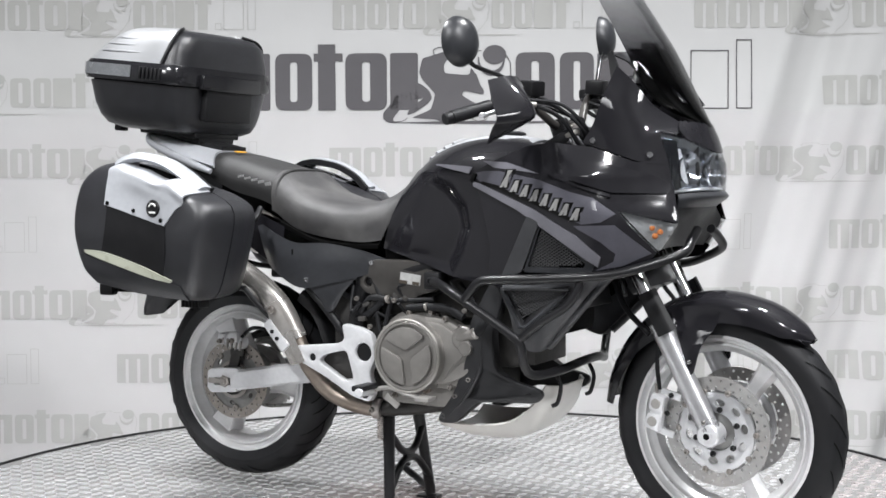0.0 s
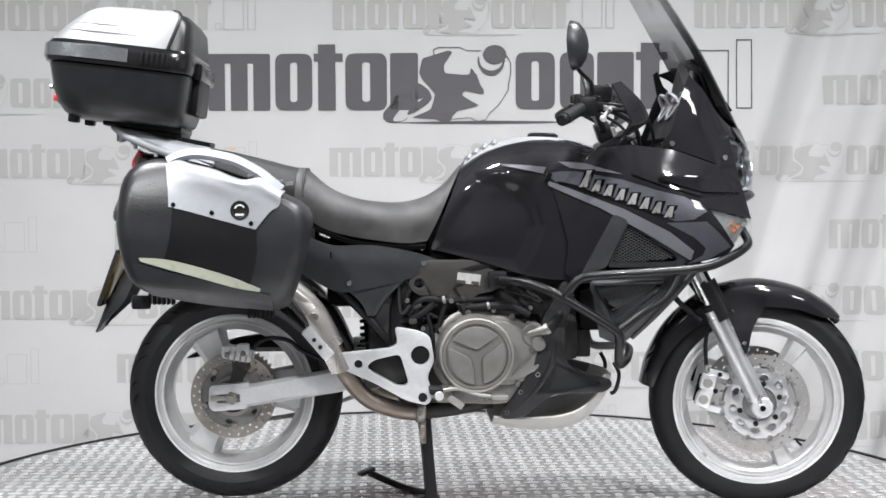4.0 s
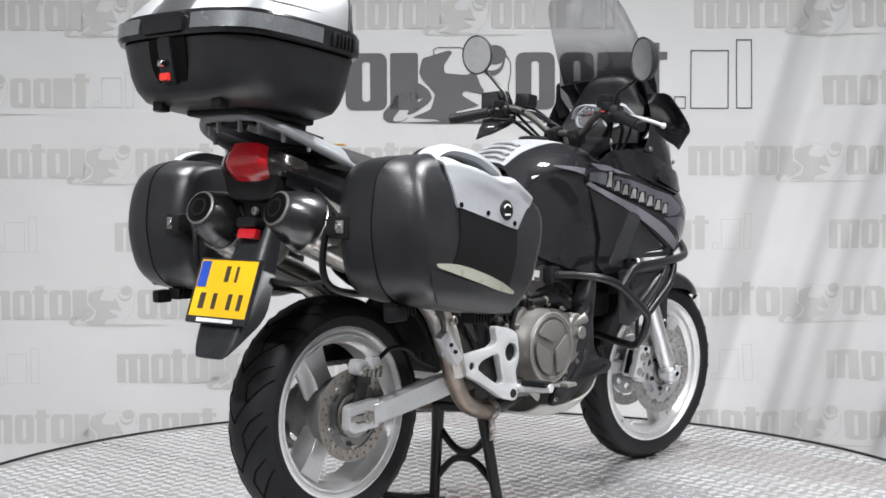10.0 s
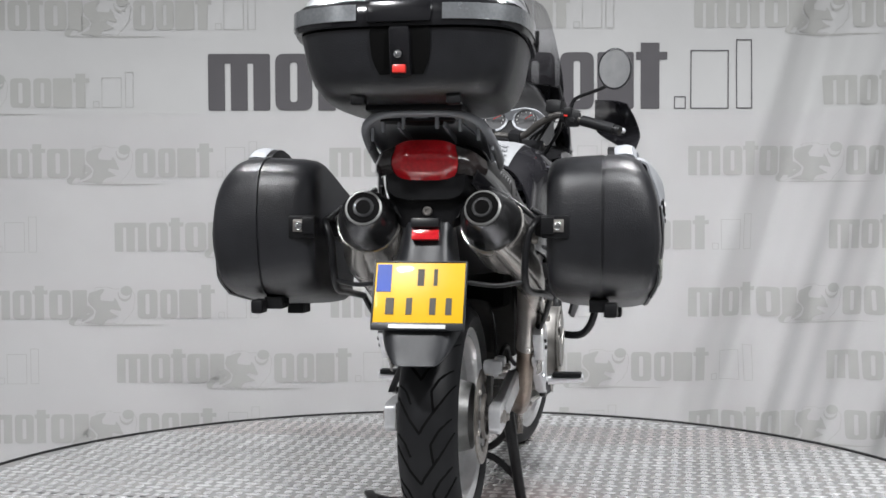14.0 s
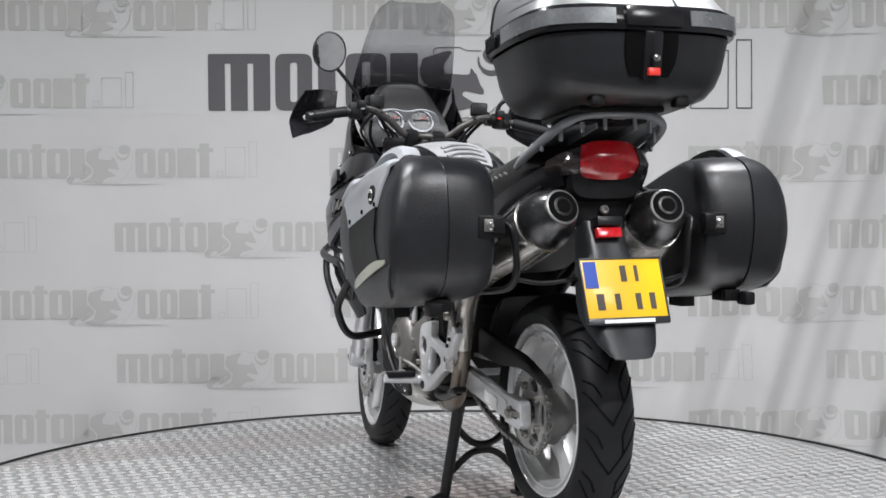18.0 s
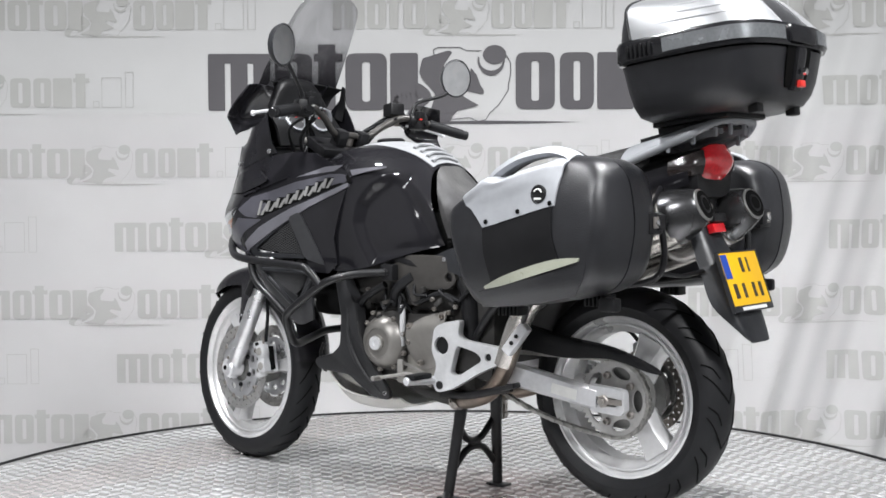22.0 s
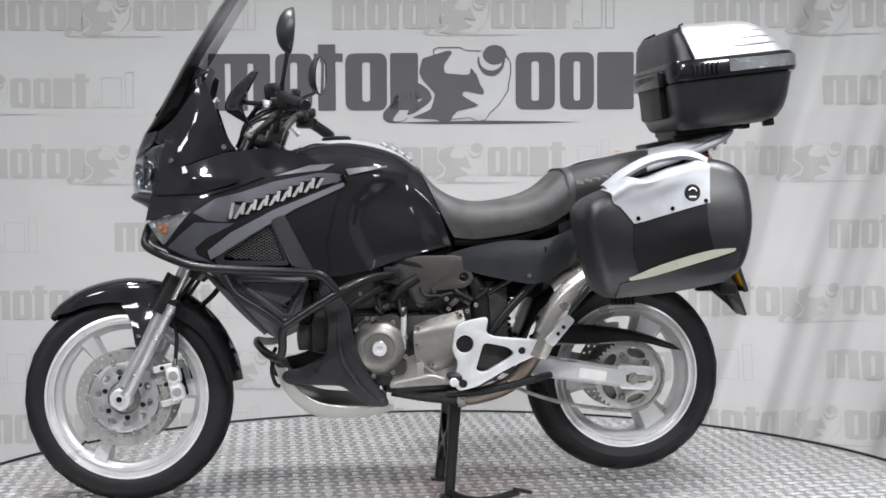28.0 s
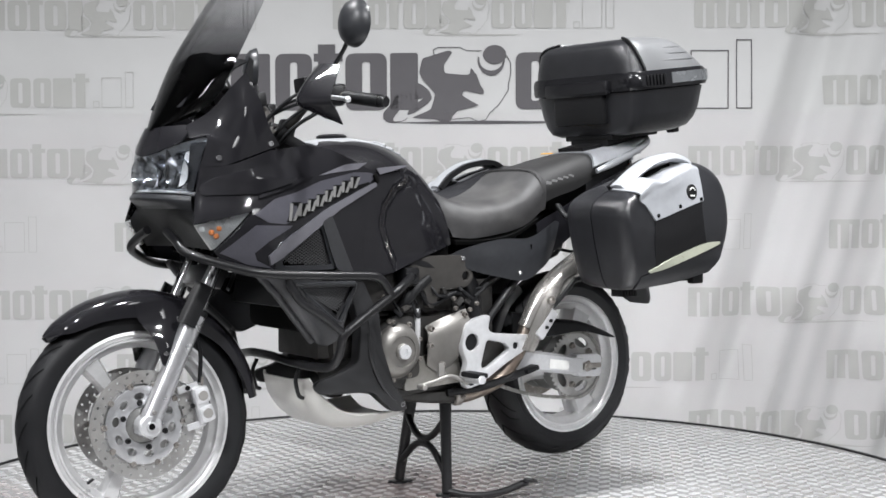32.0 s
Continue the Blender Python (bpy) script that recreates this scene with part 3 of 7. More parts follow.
def turned_flat(r0, r1, z0, z1, n=128):
    v, f = [], []
    for k in range(n):
        t = 2 * math.pi * k / n
        v += [(r * math.cos(t), r * math.sin(t), z) for r, z in ((r0, z0), (r1, z0), (r1, z1 - 0.003), (r1 - 0.003, z1), (r0, z1))]
    for k in range(n):
        q = (k + 1) % n
        f += [(k * 5 + j, k * 5 + (j + 1) % 5, q * 5 + (j + 1) % 5, q * 5 + j) for j in range(5)]
    return v, f


turntable = build_turntable()


# ---- the motorcycle: x forward, y to its own left, z up, origin on the deck under its middle ----
moto = thing("motorcycle", "black touring motorcycle with silver-trimmed luggage cases on its centre stand", "motorcycle")

FRONT, REAR = Vector((0.935, 0, 0.329)), Vector((-0.598, 0, 0.369))
STEM, STEM_WAY = Vector((0.898, 0, 0.312)), Vector((-0.454, 0, 0.891))
STEER = Matrix.Translation(STEM) @ Matrix.Rotation(radians(-8), 4, STEM_WAY) @ Matrix.Translation(-STEM)


def steered(s):
    return moved(s, STEER)


def spin(s, c, degrees):
    """Turned about the y axis through c."""
    return moved(s, Matrix.Translation(c) @ Matrix.Rotation(radians(degrees), 4, "Y") @ Matrix.Translation(-Vector(c)))


def tyre_shape(c, r, rim, w):
    prof = []
    for k in range(13):
        a = math.pi * k / 12
        prof.append((r - w * 0.62 + w * 0.62 * math.sin(a) ** 0.8, -w * math.cos(a) * 0.98 if 0 < k < 12 else -w * math.cos(a)))
    prof = [(rim, -w * 0.72), (rim + 0.012, -w * 0.86)] + [(r - (w * 0.95) * (1 - math.sin(a) ** 0.85), -w * math.cos(a)) for a in (math.pi * k / 14 for k in range(1, 14))] + [(rim + 0.012, w * 0.86), (rim, w * 0.72)]
    return turned_ring(prof, c, 72)


def groove(c, r, w, pts, a0, width=0.0045):
    """A tread groove: a thin dark inlay over the tyre's crown; pts are (angle offset in degrees, share of the half width)."""
    v, f = [], []
    line = []
    for (a, u), (b, q) in zip(pts, pts[1:]):
        for k in range(5):
            line.append((a + (b - a) * k / 5, u + (q - u) * k / 5))
    line.append(pts[-1])
    def on(a, u):
        y = u * w
        s = math.sqrt(max(1 - u * u, 0.0))
        rr = r - (w * 0.95) * (1 - s ** 0.85) + 0.0006
        t = radians(a0 + a)
        return Vector((c[0] + rr * math.cos(t), c[1] + y, c[2] + rr * math.sin(t)))
    for i, (a, u) in enumerate(line):
        n0, n1 = line[max(i - 1, 0)], line[min(i + 1, len(line) - 1)]
        d = on(*n1) - on(*n0)
        p = on(a, u)
        radial = Vector((p.x - c[0], 0, p.z - c[2])).normalized()
        side = d.cross(radial).normalized() * (width / 2)
        v += [tuple(p - side), tuple(p + side)]
    f = [(2 * i, 2 * i + 1, 2 * i + 3, 2 * i + 2) for i in range(len(line) - 1)]
    return v, f


def rim_shape(c, r, w, band):
    prof = [(r, -w), (r - 0.008, -w - 0.002), (r - 0.014, -w + 0.008), (r - 0.020, -w + 0.012), (r - 0.023, -w + 0.005), (r - 0.027, -w + 0.005), (r - 0.030, -w + 0.014), (r - band * 0.75, -w * 0.62), (r - band, -w * 0.45), (r - band, w * 0.45), (r - band * 0.75, w * 0.62), (r - 0.030, w - 0.014), (r - 0.027, w - 0.005), (r - 0.023, w - 0.005), (r - 0.020, w - 0.012), (r - 0.014, w - 0.008), (r - 0.008, w + 0.002), (r, w), (r - 0.004, w * 0.5), (r - 0.004, -w * 0.5)]
    return turned_ring(prof, c, 72)


def spoke_shape(c, r0, r1, w0, w1, t0, t1, degrees):
    """One hollow-backed cast spoke from radius r0 to r1."""
    loops = []
    for k in range(9):
        u = k / 8
        r = r0 + (r1 - r0) * u
        w = w0 + (w1 - w0) * abs(u - 0.45) ** 1.5 / 0.41 if u > 0.45 else w0 + (0.012 * (0.45 - u))
        t = t0 + (t1 - t0) * u
        loops.append([(r, t * 0.5, w * 0.62), (r, t * 0.12, w), (r, -t * 0.12, w), (r, -t * 0.5, w * 0.62), (r, -t * 0.5, -w * 0.62), (r, -t * 0.12, -w), (r, t * 0.12, -w), (r, t * 0.5, -w * 0.62)])
    m = Matrix.Translation(c) @ Matrix.Rotation(radians(-degrees), 4, "Y")
    return moved(rings(loops), m)


def disc_shape(c, r, hub, y, t=0.0045, holes=30, rows=((0.92, 0.0), (0.80, 0.5))):
    """Drilled brake disc: its holes go through."""
    poly = circle(0, 0, r, 60)
    hs = [circle(0, 0, hub, 40)]
    for share, off in rows:
        for k in range(holes):
            a = 2 * math.pi * (k + off) / holes
            hs.append([(p[0] + r * share * math.cos(a), p[1] + r * share * math.sin(a)) for p in circle(0, 0, 0.0038, 7)])
    return moved(prism(poly, -t / 2, t / 2, hs, 0), Matrix.Translation((c[0], c[1] + y, c[2])))


def carrier_shape(c, r, inner, y, cuts, twist=0.0):
    """Flat ring that carries a brake disc, pierced by round cuts."""
    hs = [circle(0, 0, inner, 32)]
    for k in range(cuts):
        a = 2 * math.pi * k / cuts + radians(twist)
        m = (r + inner) / 2
        hs.append([(m * math.cos(a) + q[0] * math.cos(a) - q[1] * math.sin(a), m * math.sin(a) + q[0] * math.sin(a) + q[1] * math.cos(a)) for q in [(0.72 * u, v) for u, v in circle(0, 0, min((r - inner) * 0.26, math.pi * (r + inner) / cuts * 0.28), 12)]])
    return moved(prism(circle(0, 0, r, 48), -0.004, 0.004, hs, 0.0015), Matrix.Translation((c[0], c[1] + y, c[2])))


def rivets(c, r, y, side, n, size, twist=0.0):
    return [bolt((c[0] + r * math.cos(radians(twist + 360 * k / n)), c[1] + y, c[2] + r * math.sin(radians(twist + 360 * k / n))), (0, side, 0), size, 0.007) for k in range(n)]


# front wheel
fw = part("front_wheel", steered(rim_shape(FRONT, 0.248, 0.046, 0.045)), RIM, moto, "silver three-spoke cast front wheel")
part("tyre", steered(tyre_shape(FRONT, 0.316, 0.240, 0.056)), RUBBER, fw, "black road tyre with chevron tread")
for k in range(3):
    part("spoke", steered(spoke_shape(FRONT, 0.05, 0.208, 0.021, 0.032, 0.05, 0.06, 54 + 120 * k)), RIM, fw)
part("hub", steered(lathe([(0.03, -0.075), (0.05, -0.07), (0.060, -0.03), (0.060, 0.03), (0.05, 0.07), (0.03, 0.075)], FRONT, (0, 1, 0), 32)), CARRIER, fw)
gv = []
for k in range(26):
    for s in (-1, 1):
        gv.append(groove(FRONT, 0.316, 0.056, ((0, 0.10 * s), (6, 0.45 * s), (13, 0.78 * s)), k * 360 / 26 + (7 if s > 0 else 0), 0.006))
tagged(part("tread_pattern", steered(join(*gv)), SPEEDBLACK, fw), kind="stuff")
for s in (-1, 1):
    d = part("brake_disc", steered(disc_shape(FRONT, 0.145, 0.110, 0.072 * s, holes=30)), DISC, fw, "drilled steel brake disc")
    part("disc_carrier", steered(carrier_shape(FRONT, 0.104, 0.050, 0.073 * s, 10, 10)), FORK, fw, "cast disc carrier with round cuts")
    for rv in rivets(FRONT, 0.107, 0.073 * s, s, 10, 0.0085):
        part("rivet", steered(rv), STEEL, fw)
    for rv in rivets(FRONT, 0.060, 0.077 * s, s, 6, 0.008, 20):
        part("disc_bolt", steered(rv), DARKMETAL, fw)
part("valve", steered(tube([(FRONT.x + 0.15, 0.01, FRONT.z - 0.155), (FRONT.x + 0.128, 0.03, FRONT.z - 0.135)], 0.004)), DARKMETAL, fw)
part("axle", steered(rod((FRONT.x, -0.135, FRONT.z), (FRONT.x, 0.135, FRONT.z), 0.014, 16)), STEEL, moto)

# fork
AX = Vector((-0.448, 0, 0.894))
def fork_point(d, y, off=0.0):
    p = Vector((0.935, y, 0.329)) + AX * d
    return (p.x + off * 0.894, p.y, p.z + off * 0.448)

for s in (-1, 1):
    y = 0.107 * s
    leg = part("fork_leg", steered(tube([fork_point(-0.03, y), fork_point(0.02, y), fork_point(0.19, y), fork_point(0.325, y)], [0.026, 0.029, 0.027, 0.0295], 18, 6)), FORK, moto, "silver fork slider")
    part("axle_clamp", steered(join(rod((FRONT.x, y - 0.028, FRONT.z), (FRONT.x, y + 0.028, FRONT.z), 0.031, 20), rod((FRONT.x, y + 0.03 * s, FRONT.z), (FRONT.x, y + 0.034 * s, FRONT.z), 0.013, 14))), ALU, leg)
    # black disc in place of the shade in the axle end
    part("axle_recess_shade", steered(rod((FRONT.x, y + 0.034 * s, FRONT.z), (FRONT.x, y + 0.0355 * s, FRONT.z), 0.0085, 14)), SPEEDBLACK, leg)
    part("inner_tube", steered(rod(fork_point(0.32, y), fork_point(0.86, y), 0.0205, 18)), CHROME, leg, "chromed fork tube")
    part("dust_seal", steered(rod(fork_point(0.315, y), fork_point(0.335, y), 0.0305, 18)), RUBBER, leg)
    part("fork_guard", steered(sheet([[fork_point(0.40, y + 0.018 * s, 0.042), fork_point(0.40, y + 0.032 * s, 0.025), fork_point(0.40, y + 0.034 * s, -0.005)], [fork_point(0.28, y + 0.018 * s, 0.046), fork_point(0.28, y + 0.034 * s, 0.03), fork_point(0.28, y + 0.036 * s, -0.002)]], 4, 3, 0.004, (0.3, s, 0))), PLASTIC, leg, "dark plastic fork guard")
    yc = 0.082 * s
    caliper = lambda q: steered(moved(spin(q, (0, 0, 0), 14), Matrix.Translation((FRONT.x - 0.010, 0, FRONT.z))))
    cal = part("brake_caliper", caliper(box((-0.152, yc + 0.012 * s, 0.005), (0.040, 0.030, 0.104), 0.013)), ALU, moto, "cast silver twin-piston front brake caliper")
    for dz in (-0.021, 0.031):
        part("piston_housing", caliper(box((-0.156, yc + 0.016 * s, dz), (0.044, 0.032, 0.048), 0.014)), ALU, cal)
    part("caliper_half", caliper(box((-0.150, yc - 0.022 * s, 0.005), (0.044, 0.022, 0.098), 0.010)), ALU, cal, "inner half of the caliper")
    part("mounting_arm", caliper(box((-0.128, yc + 0.006 * s, 0.060), (0.060, 0.010, 0.020), 0.004)), ALU, cal)
    part("mounting_arm", caliper(box((-0.124, yc + 0.006 * s, -0.044), (0.055, 0.010, 0.018), 0.004)), ALU, cal)
    for dz in (-0.020, 0.030):
        part("piston_cap", caliper(rod((-0.156, yc + 0.028 * s, dz), (-0.156, yc + 0.034 * s, dz), 0.0135, 18)), CASTLIGHT, cal, "round grey piston cap")
        part("caliper_bolt", caliper(bolt((-0.126, yc + 0.012 * s, dz + 0.03), (0, s, 0), 0.007, 0.006)), DARKMETAL, cal)
    part("pad_slot", caliper(box((-0.170, yc - 0.006 * s, 0.005), (0.020, 0.016, 0.080), 0.002)), SPEEDBLACK, cal)
    part("bleed_nipple", caliper(rod((-0.165, yc + 0.015 * s, 0.055), (-0.172, yc + 0.020 * s, 0.078), 0.004, 8)), STEEL, cal)
    part("brake_hose", steered(tube([(FRONT.x - 0.155, y - 0.02 * s, FRONT.z + 0.10), (FRONT.x - 0.16, y - 0.02 * s, FRONT.z + 0.18), (FRONT.x - 0.15, y - 0.03 * s, FRONT.z + 0.27), (FRONT.x - 0.21, y - 0.05 * s, FRONT.z + 0.36), (FRONT.x - 0.27, y - 0.06 * s, FRONT.z + 0.47)], 0.006, 8)), RUBBER, moto)
    part("pinch_bolt", steered(bolt((FRONT.x - 0.01, y + 0.012 * s, FRONT.z + 0.035), (0, s, 0), 0.006, 0.02)), STEEL, leg)
part("fork_bridge", steered(box(fork_point(0.44, 0, -0.02), (0.05, 0.20, 0.06), 0.012, (0, -27, 0))), DARKMETAL, moto)
part("brake_line_splitter", steered(join(tube([fork_point(0.42, -0.10, -0.06), fork_point(0.47, -0.06, -0.07), fork_point(0.56, -0.02, -0.06)], 0.006), tube([fork_point(0.42, 0.10, -0.06), fork_point(0.48, 0.05, -0.075), fork_point(0.56, 0.0, -0.06)], 0.006), tube([fork_point(0.30, -0.10, -0.045), fork_point(0.40, -0.085, -0.085), fork_point(0.52, -0.05, -0.09)], 0.008))), RUBBER, moto)

# front mudguard: rows run round the wheel, points across it
def arch(a, half, r=0.352, drop=0.05):
    t = radians(a)
    c, s = math.cos(t), math.sin(t)
    o = []
    for y, d in ((0, 0.0), (half * 0.6, 0.008), (half * 0.92, 0.025), (half, drop)):
        o.append((FRONT.x + (r - d) * c, y, FRONT.z + (r - d) * s))
    return o

mud = part("front_mudguard", steered(sheet(both([arch(46, 0.020, 0.345, 0.008), arch(50, 0.045, 0.349, 0.022), arch(56, 0.064, 0.352, 0.045), arch(70, 0.075, 0.356, 0.06), arch(90, 0.078, 0.36, 0.075), arch(108, 0.078, 0.362, 0.085), arch(122, 0.078, 0.36, 0.075), arch(140, 0.076, 0.356, 0.06), arch(158, 0.073, 0.352, 0.05), arch(172, 0.068, 0.35, 0.04)]), 4, 3, 0.004, (0, 0, 1))), PAINT, moto, "glossy black front mudguard")
for s in (-1, 1):
    side = [[(0.815, 0.078, 0.640), (0.87, 0.079, 0.655), (0.95, 0.078, 0.645)], [(0.825, 0.090, 0.60), (0.88, 0.090, 0.60), (0.940, 0.080, 0.605)], [(0.848, 0.112, 0.54), (0.88, 0.112, 0.54), (0.910, 0.102, 0.56)], [(0.868, 0.122, 0.475), (0.878, 0.121, 0.475), (0.892, 0.12, 0.49)]]
    pan = sheet(side, 4, 4, 0.004)
    part("mudguard_stay", steered(pan if s > 0 else flip(pan)), PAINT, mud, "glossy black mudguard side plate")
    for x, z in ((0.882, 0.515), (0.845, 0.607)):
        part("bolt", steered(bolt((x, 0.118 * s, z), (0, s, 0), 0.007, 0.007)), CHROME, mud)

# rear wheel
rw = part("rear_wheel", rim_shape(REAR, 0.230, 0.062, 0.048), RIM, moto, "silver three-spoke cast rear wheel")
part("tyre", tyre_shape(REAR, 0.309, 0.221, 0.077), RUBBER, rw, "wide black rear tyre with chevron tread")
for k in range(3):
    part("spoke", spoke_shape(REAR, 0.06, 0.187, 0.043, 0.060, 0.07, 0.075, 117 + 120 * k), RIM, rw)
for k in range(3):
    for side in (-1, 1):
        t = radians(117 + 120 * k)
        # raised black disc: the recess's shade is put into its colour
        part("spoke_recess_shade", spin(moved(lathe([(0.015, 0), (0.015, 0.003), (0.012, 0.004)], (0, 0, 0), (0, side, 0), 20), Matrix.Translation((REAR.x + 0.155, 0.030 * side, REAR.z)) @ Matrix.Diagonal((1.3, 1, 1, 1))), REAR, -(117 + 120 * k)), SPEEDBLACK, rw, "black disc for the shade of a recess in a spoke")
part("hub", lathe([(0.04, -0.075), (0.085, -0.07), (0.095, -0.03), (0.08, 0.0), (0.095, 0.03), (0.085, 0.07), (0.04, 0.075)], REAR, (0, 1, 0), 32), CARRIER, rw)
gv = []
for k in range(15):
    a = k * 24
    gv.append(groove(REAR, 0.309, 0.077, ((-13, -0.90), (-4, -0.55), (8, 0.02), (11, 0.12), (5, 0.45), (-6, 0.88)), a, 0.0065))
    gv.append(groove(REAR, 0.309, 0.077, ((12, -0.30), (3, -0.22), (-3, -0.45), (-9, -0.82)), a + 13, 0.006))
    gv.append(groove(REAR, 0.309, 0.077, ((10, 0.42), (4, 0.60), (0, 0.86)), a + 12, 0.006))
tagged(part("tread_pattern", join(*gv), SPEEDBLACK, rw), kind="stuff")
part("brake_disc", disc_shape(REAR, 0.122, 0.092, -0.095, 0.005, 26), DISC_RUSTY, rw, "drilled steel rear brake disc")
part("disc_carrier", carrier_shape(REAR, 0.094, 0.056, -0.090, 6, 20), CARRIER, rw, "pale ring that carries the rear disc")
for rv in rivets(REAR, 0.088, -0.094, -1, 5, 0.010, 56):
    part("disc_bolt", rv, STEEL, rw)
part("pulse_ring", turned_ring([(0.048, -0.108), (0.058, -0.108), (0.058, -0.098), (0.048, -0.098)], REAR, 40), STEEL, rw)

# sprocket and chain on the left
def sprocket(c, r, teeth, y):
    out = []
    for k in range(teeth * 4):
        a = 2 * math.pi * k / (teeth * 4)
        out.append((r + (0.005 if k % 4 in (0, 1) else -0.003), a))
    poly = [(q * math.cos(a), q * math.sin(a)) for q, a in out]
    hs = [circle(0, 0, r * 0.30, 20)]
    for k in range(5):
        a = 2 * math.pi * (k + 0.5) / 5
        hs.append([(r * 0.70 * math.cos(a) + math.cos(a) * p[0] * 1.0 - math.sin(a) * p[1] * 1.9, r * 0.70 * math.sin(a) + math.sin(a) * p[0] + math.cos(a) * p[1] * 1.9) for p in circle(0, 0, r * 0.15, 14)])
    return moved(prism(poly, y, y + 0.007, hs, 0.001), Matrix.Translation(c))

spr = part("sprocket", sprocket(REAR, 0.108, 43, 0.088), SPROCKET, rw, "steel rear sprocket with five slots")
for k in range(5):
    a = 2 * math.pi * k / 5
    part("sprocket_nut", bolt((REAR.x + 0.068 * math.cos(a), 0.095, REAR.z + 0.068 * math.sin(a)), (0, 1, 0), 0.011, 0.012), STEEL, rw)
CHAIN_Y = 0.0915
up0, up1 = Vector((-0.16, CHAIN_Y, 0.475)), Vector((REAR.x + 0.015, CHAIN_Y, REAR.z + 0.109))
lo0, lo1 = Vector((-0.16, CHAIN_Y, 0.375)), Vector((REAR.x + 0.02, CHAIN_Y, REAR.z - 0.108))
run = [up0.lerp(up1, k / 14) for k in range(14)] + [Vector((REAR.x + 0.11 * math.cos(a), CHAIN_Y, REAR.z + 0.11 * math.sin(a))) for a in np.linspace(1.5, 4.85, 14)] + [lo1.lerp(lo0, k / 14) + Vector((0, 0, -0.022 * math.sin(math.pi * k / 14))) for k in range(1, 15)]
links = []
dist = [0.0]
for a, b in zip(run, run[1:]):
    dist.append(dist[-1] + (b - a).length)
total = dist[-1]
nl = int(total / 0.0159)
pos = [Vector([float(np.interp(total * k / nl, dist, [p[i] for p in run])) for i in range(3)]) for k in range(nl + 1)]
for k in range(nl):
    a, b = pos[k], pos[k + 1]
    d = (b - a).normalized()
    m = Matrix.Translation((a + b) / 2) @ d.to_track_quat("X", "Z").to_matrix().to_4x4()
    w = 0.0085 if k % 2 else 0.0055
    links.append(moved(join(box((0, w, 0), (0.0175, 0.0022, 0.011), 0.0008), box((0, -w, 0), (0.0175, 0.0022, 0.011), 0.0008), box((0.008, 0, 0), (0.009, 2 * w, 0.008), 0.001)), m))
part("drive_chain", join(*links), CHAIN, moto, "steel roller drive chain")
part("front_sprocket", lathe([(0.02, -0.01), (0.045, -0.008), (0.045, 0.008), (0.02, 0.01)], (-0.16, CHAIN_Y, 0.425), (0, 1, 0), 24), STEEL, moto)
part("chain_guard", sheet([[(-0.30, 0.10, 0.565), (-0.45, 0.10, 0.535), (-0.60, 0.10, 0.515), (-0.72, 0.10, 0.475), (-0.755, 0.10, 0.455)], [(-0.30, 0.118, 0.555), (-0.45, 0.118, 0.525), (-0.60, 0.118, 0.508), (-0.72, 0.118, 0.468), (-0.757, 0.116, 0.453)], [(-0.30, 0.12, 0.49), (-0.45, 0.12, 0.475), (-0.60, 0.12, 0.482), (-0.72, 0.12, 0.455), (-0.76, 0.117, 0.45)]], 4, 3, 0.004), PLASTIC, moto, "black plastic chain guard")

# swingarm
def arm_box(pts, h, t):
    loops = []
    for i, p in enumerate(pts):
        hh, tt = h[i] / 2, t / 2
        e = 0.008
        loops.append([(p[0], p[1] + a, p[2] + b) for a, b in ((-tt, -hh + e), (-tt + e, -hh), (tt - e, -hh), (tt, -hh + e), (tt, hh - e), (tt - e, hh), (-tt + e, hh), (-tt, hh - e))])
    return rings(loops)

sw = part("swingarm", join(arm_box([(-0.14, -0.128, 0.455), (-0.30, -0.135, 0.415), (-0.53, -0.135, 0.378), (-0.575, -0.135, 0.372)], [0.09, 0.068, 0.062, 0.062], 0.034), arm_box([(-0.14, 0.128, 0.455), (-0.30, 0.135, 0.415), (-0.53, 0.135, 0.378), (-0.575, 0.135, 0.372)], [0.09, 0.068, 0.062, 0.062], 0.034), box((-0.17, 0, 0.45), (0.08, 0.24, 0.08), 0.012)), ALU, moto, "silver box-section aluminium swingarm")
for s in (-1, 1):
    y = 0.135 * s
    fork_end = prism(rounded([(-0.55, 0.412), (-0.556, 0.338), (-0.650, 0.331), (-0.664, 0.345), (-0.662, 0.398), (-0.650, 0.405)], 0.008), y - 0.015, y + 0.015, [rounded([(-0.572, 0.380), (-0.572, 0.358), (-0.640, 0.356), (-0.640, 0.379)], 0.008)], 0.003)
    part("axle_plate", fork_end, ALU, sw, "aluminium axle holder")
    part("axle_nut", join(rod((REAR.x, y, REAR.z), (REAR.x, y + 0.022 * s, REAR.z), 0.019, 6), rod((REAR.x, y + 0.02 * s, REAR.z), (REAR.x, y + 0.03 * s, REAR.z), 0.010, 14)), STEEL, sw)
    part("chain_adjuster", box((REAR.x - 0.035, y + 0.012 * s, REAR.z), (0.05, 0.014, 0.016), 0.003), STEEL, sw)
part("swingarm_sticker", box((-0.47, 0.1535, 0.385), (0.085, 0.0015, 0.03), 0.0, (0, -9, 0)), WHITE, sw, "white warning sticker with plain bars")
part("rear_axle", rod((REAR.x, -0.12, REAR.z), (REAR.x, 0.12, REAR.z), 0.012), STEEL, moto)
rc = part("rear_caliper", join(box((-0.580, -0.120, 0.492), (0.085, 0.042, 0.042), 0.014, (0, 10, 0)), box((-0.612, -0.135, 0.498), (0.026, 0.026, 0.036), 0.008), box((-0.565, -0.137, 0.505), (0.036, 0.030, 0.034), 0.010)), ALU, moto, "cast rear brake caliper with fins")
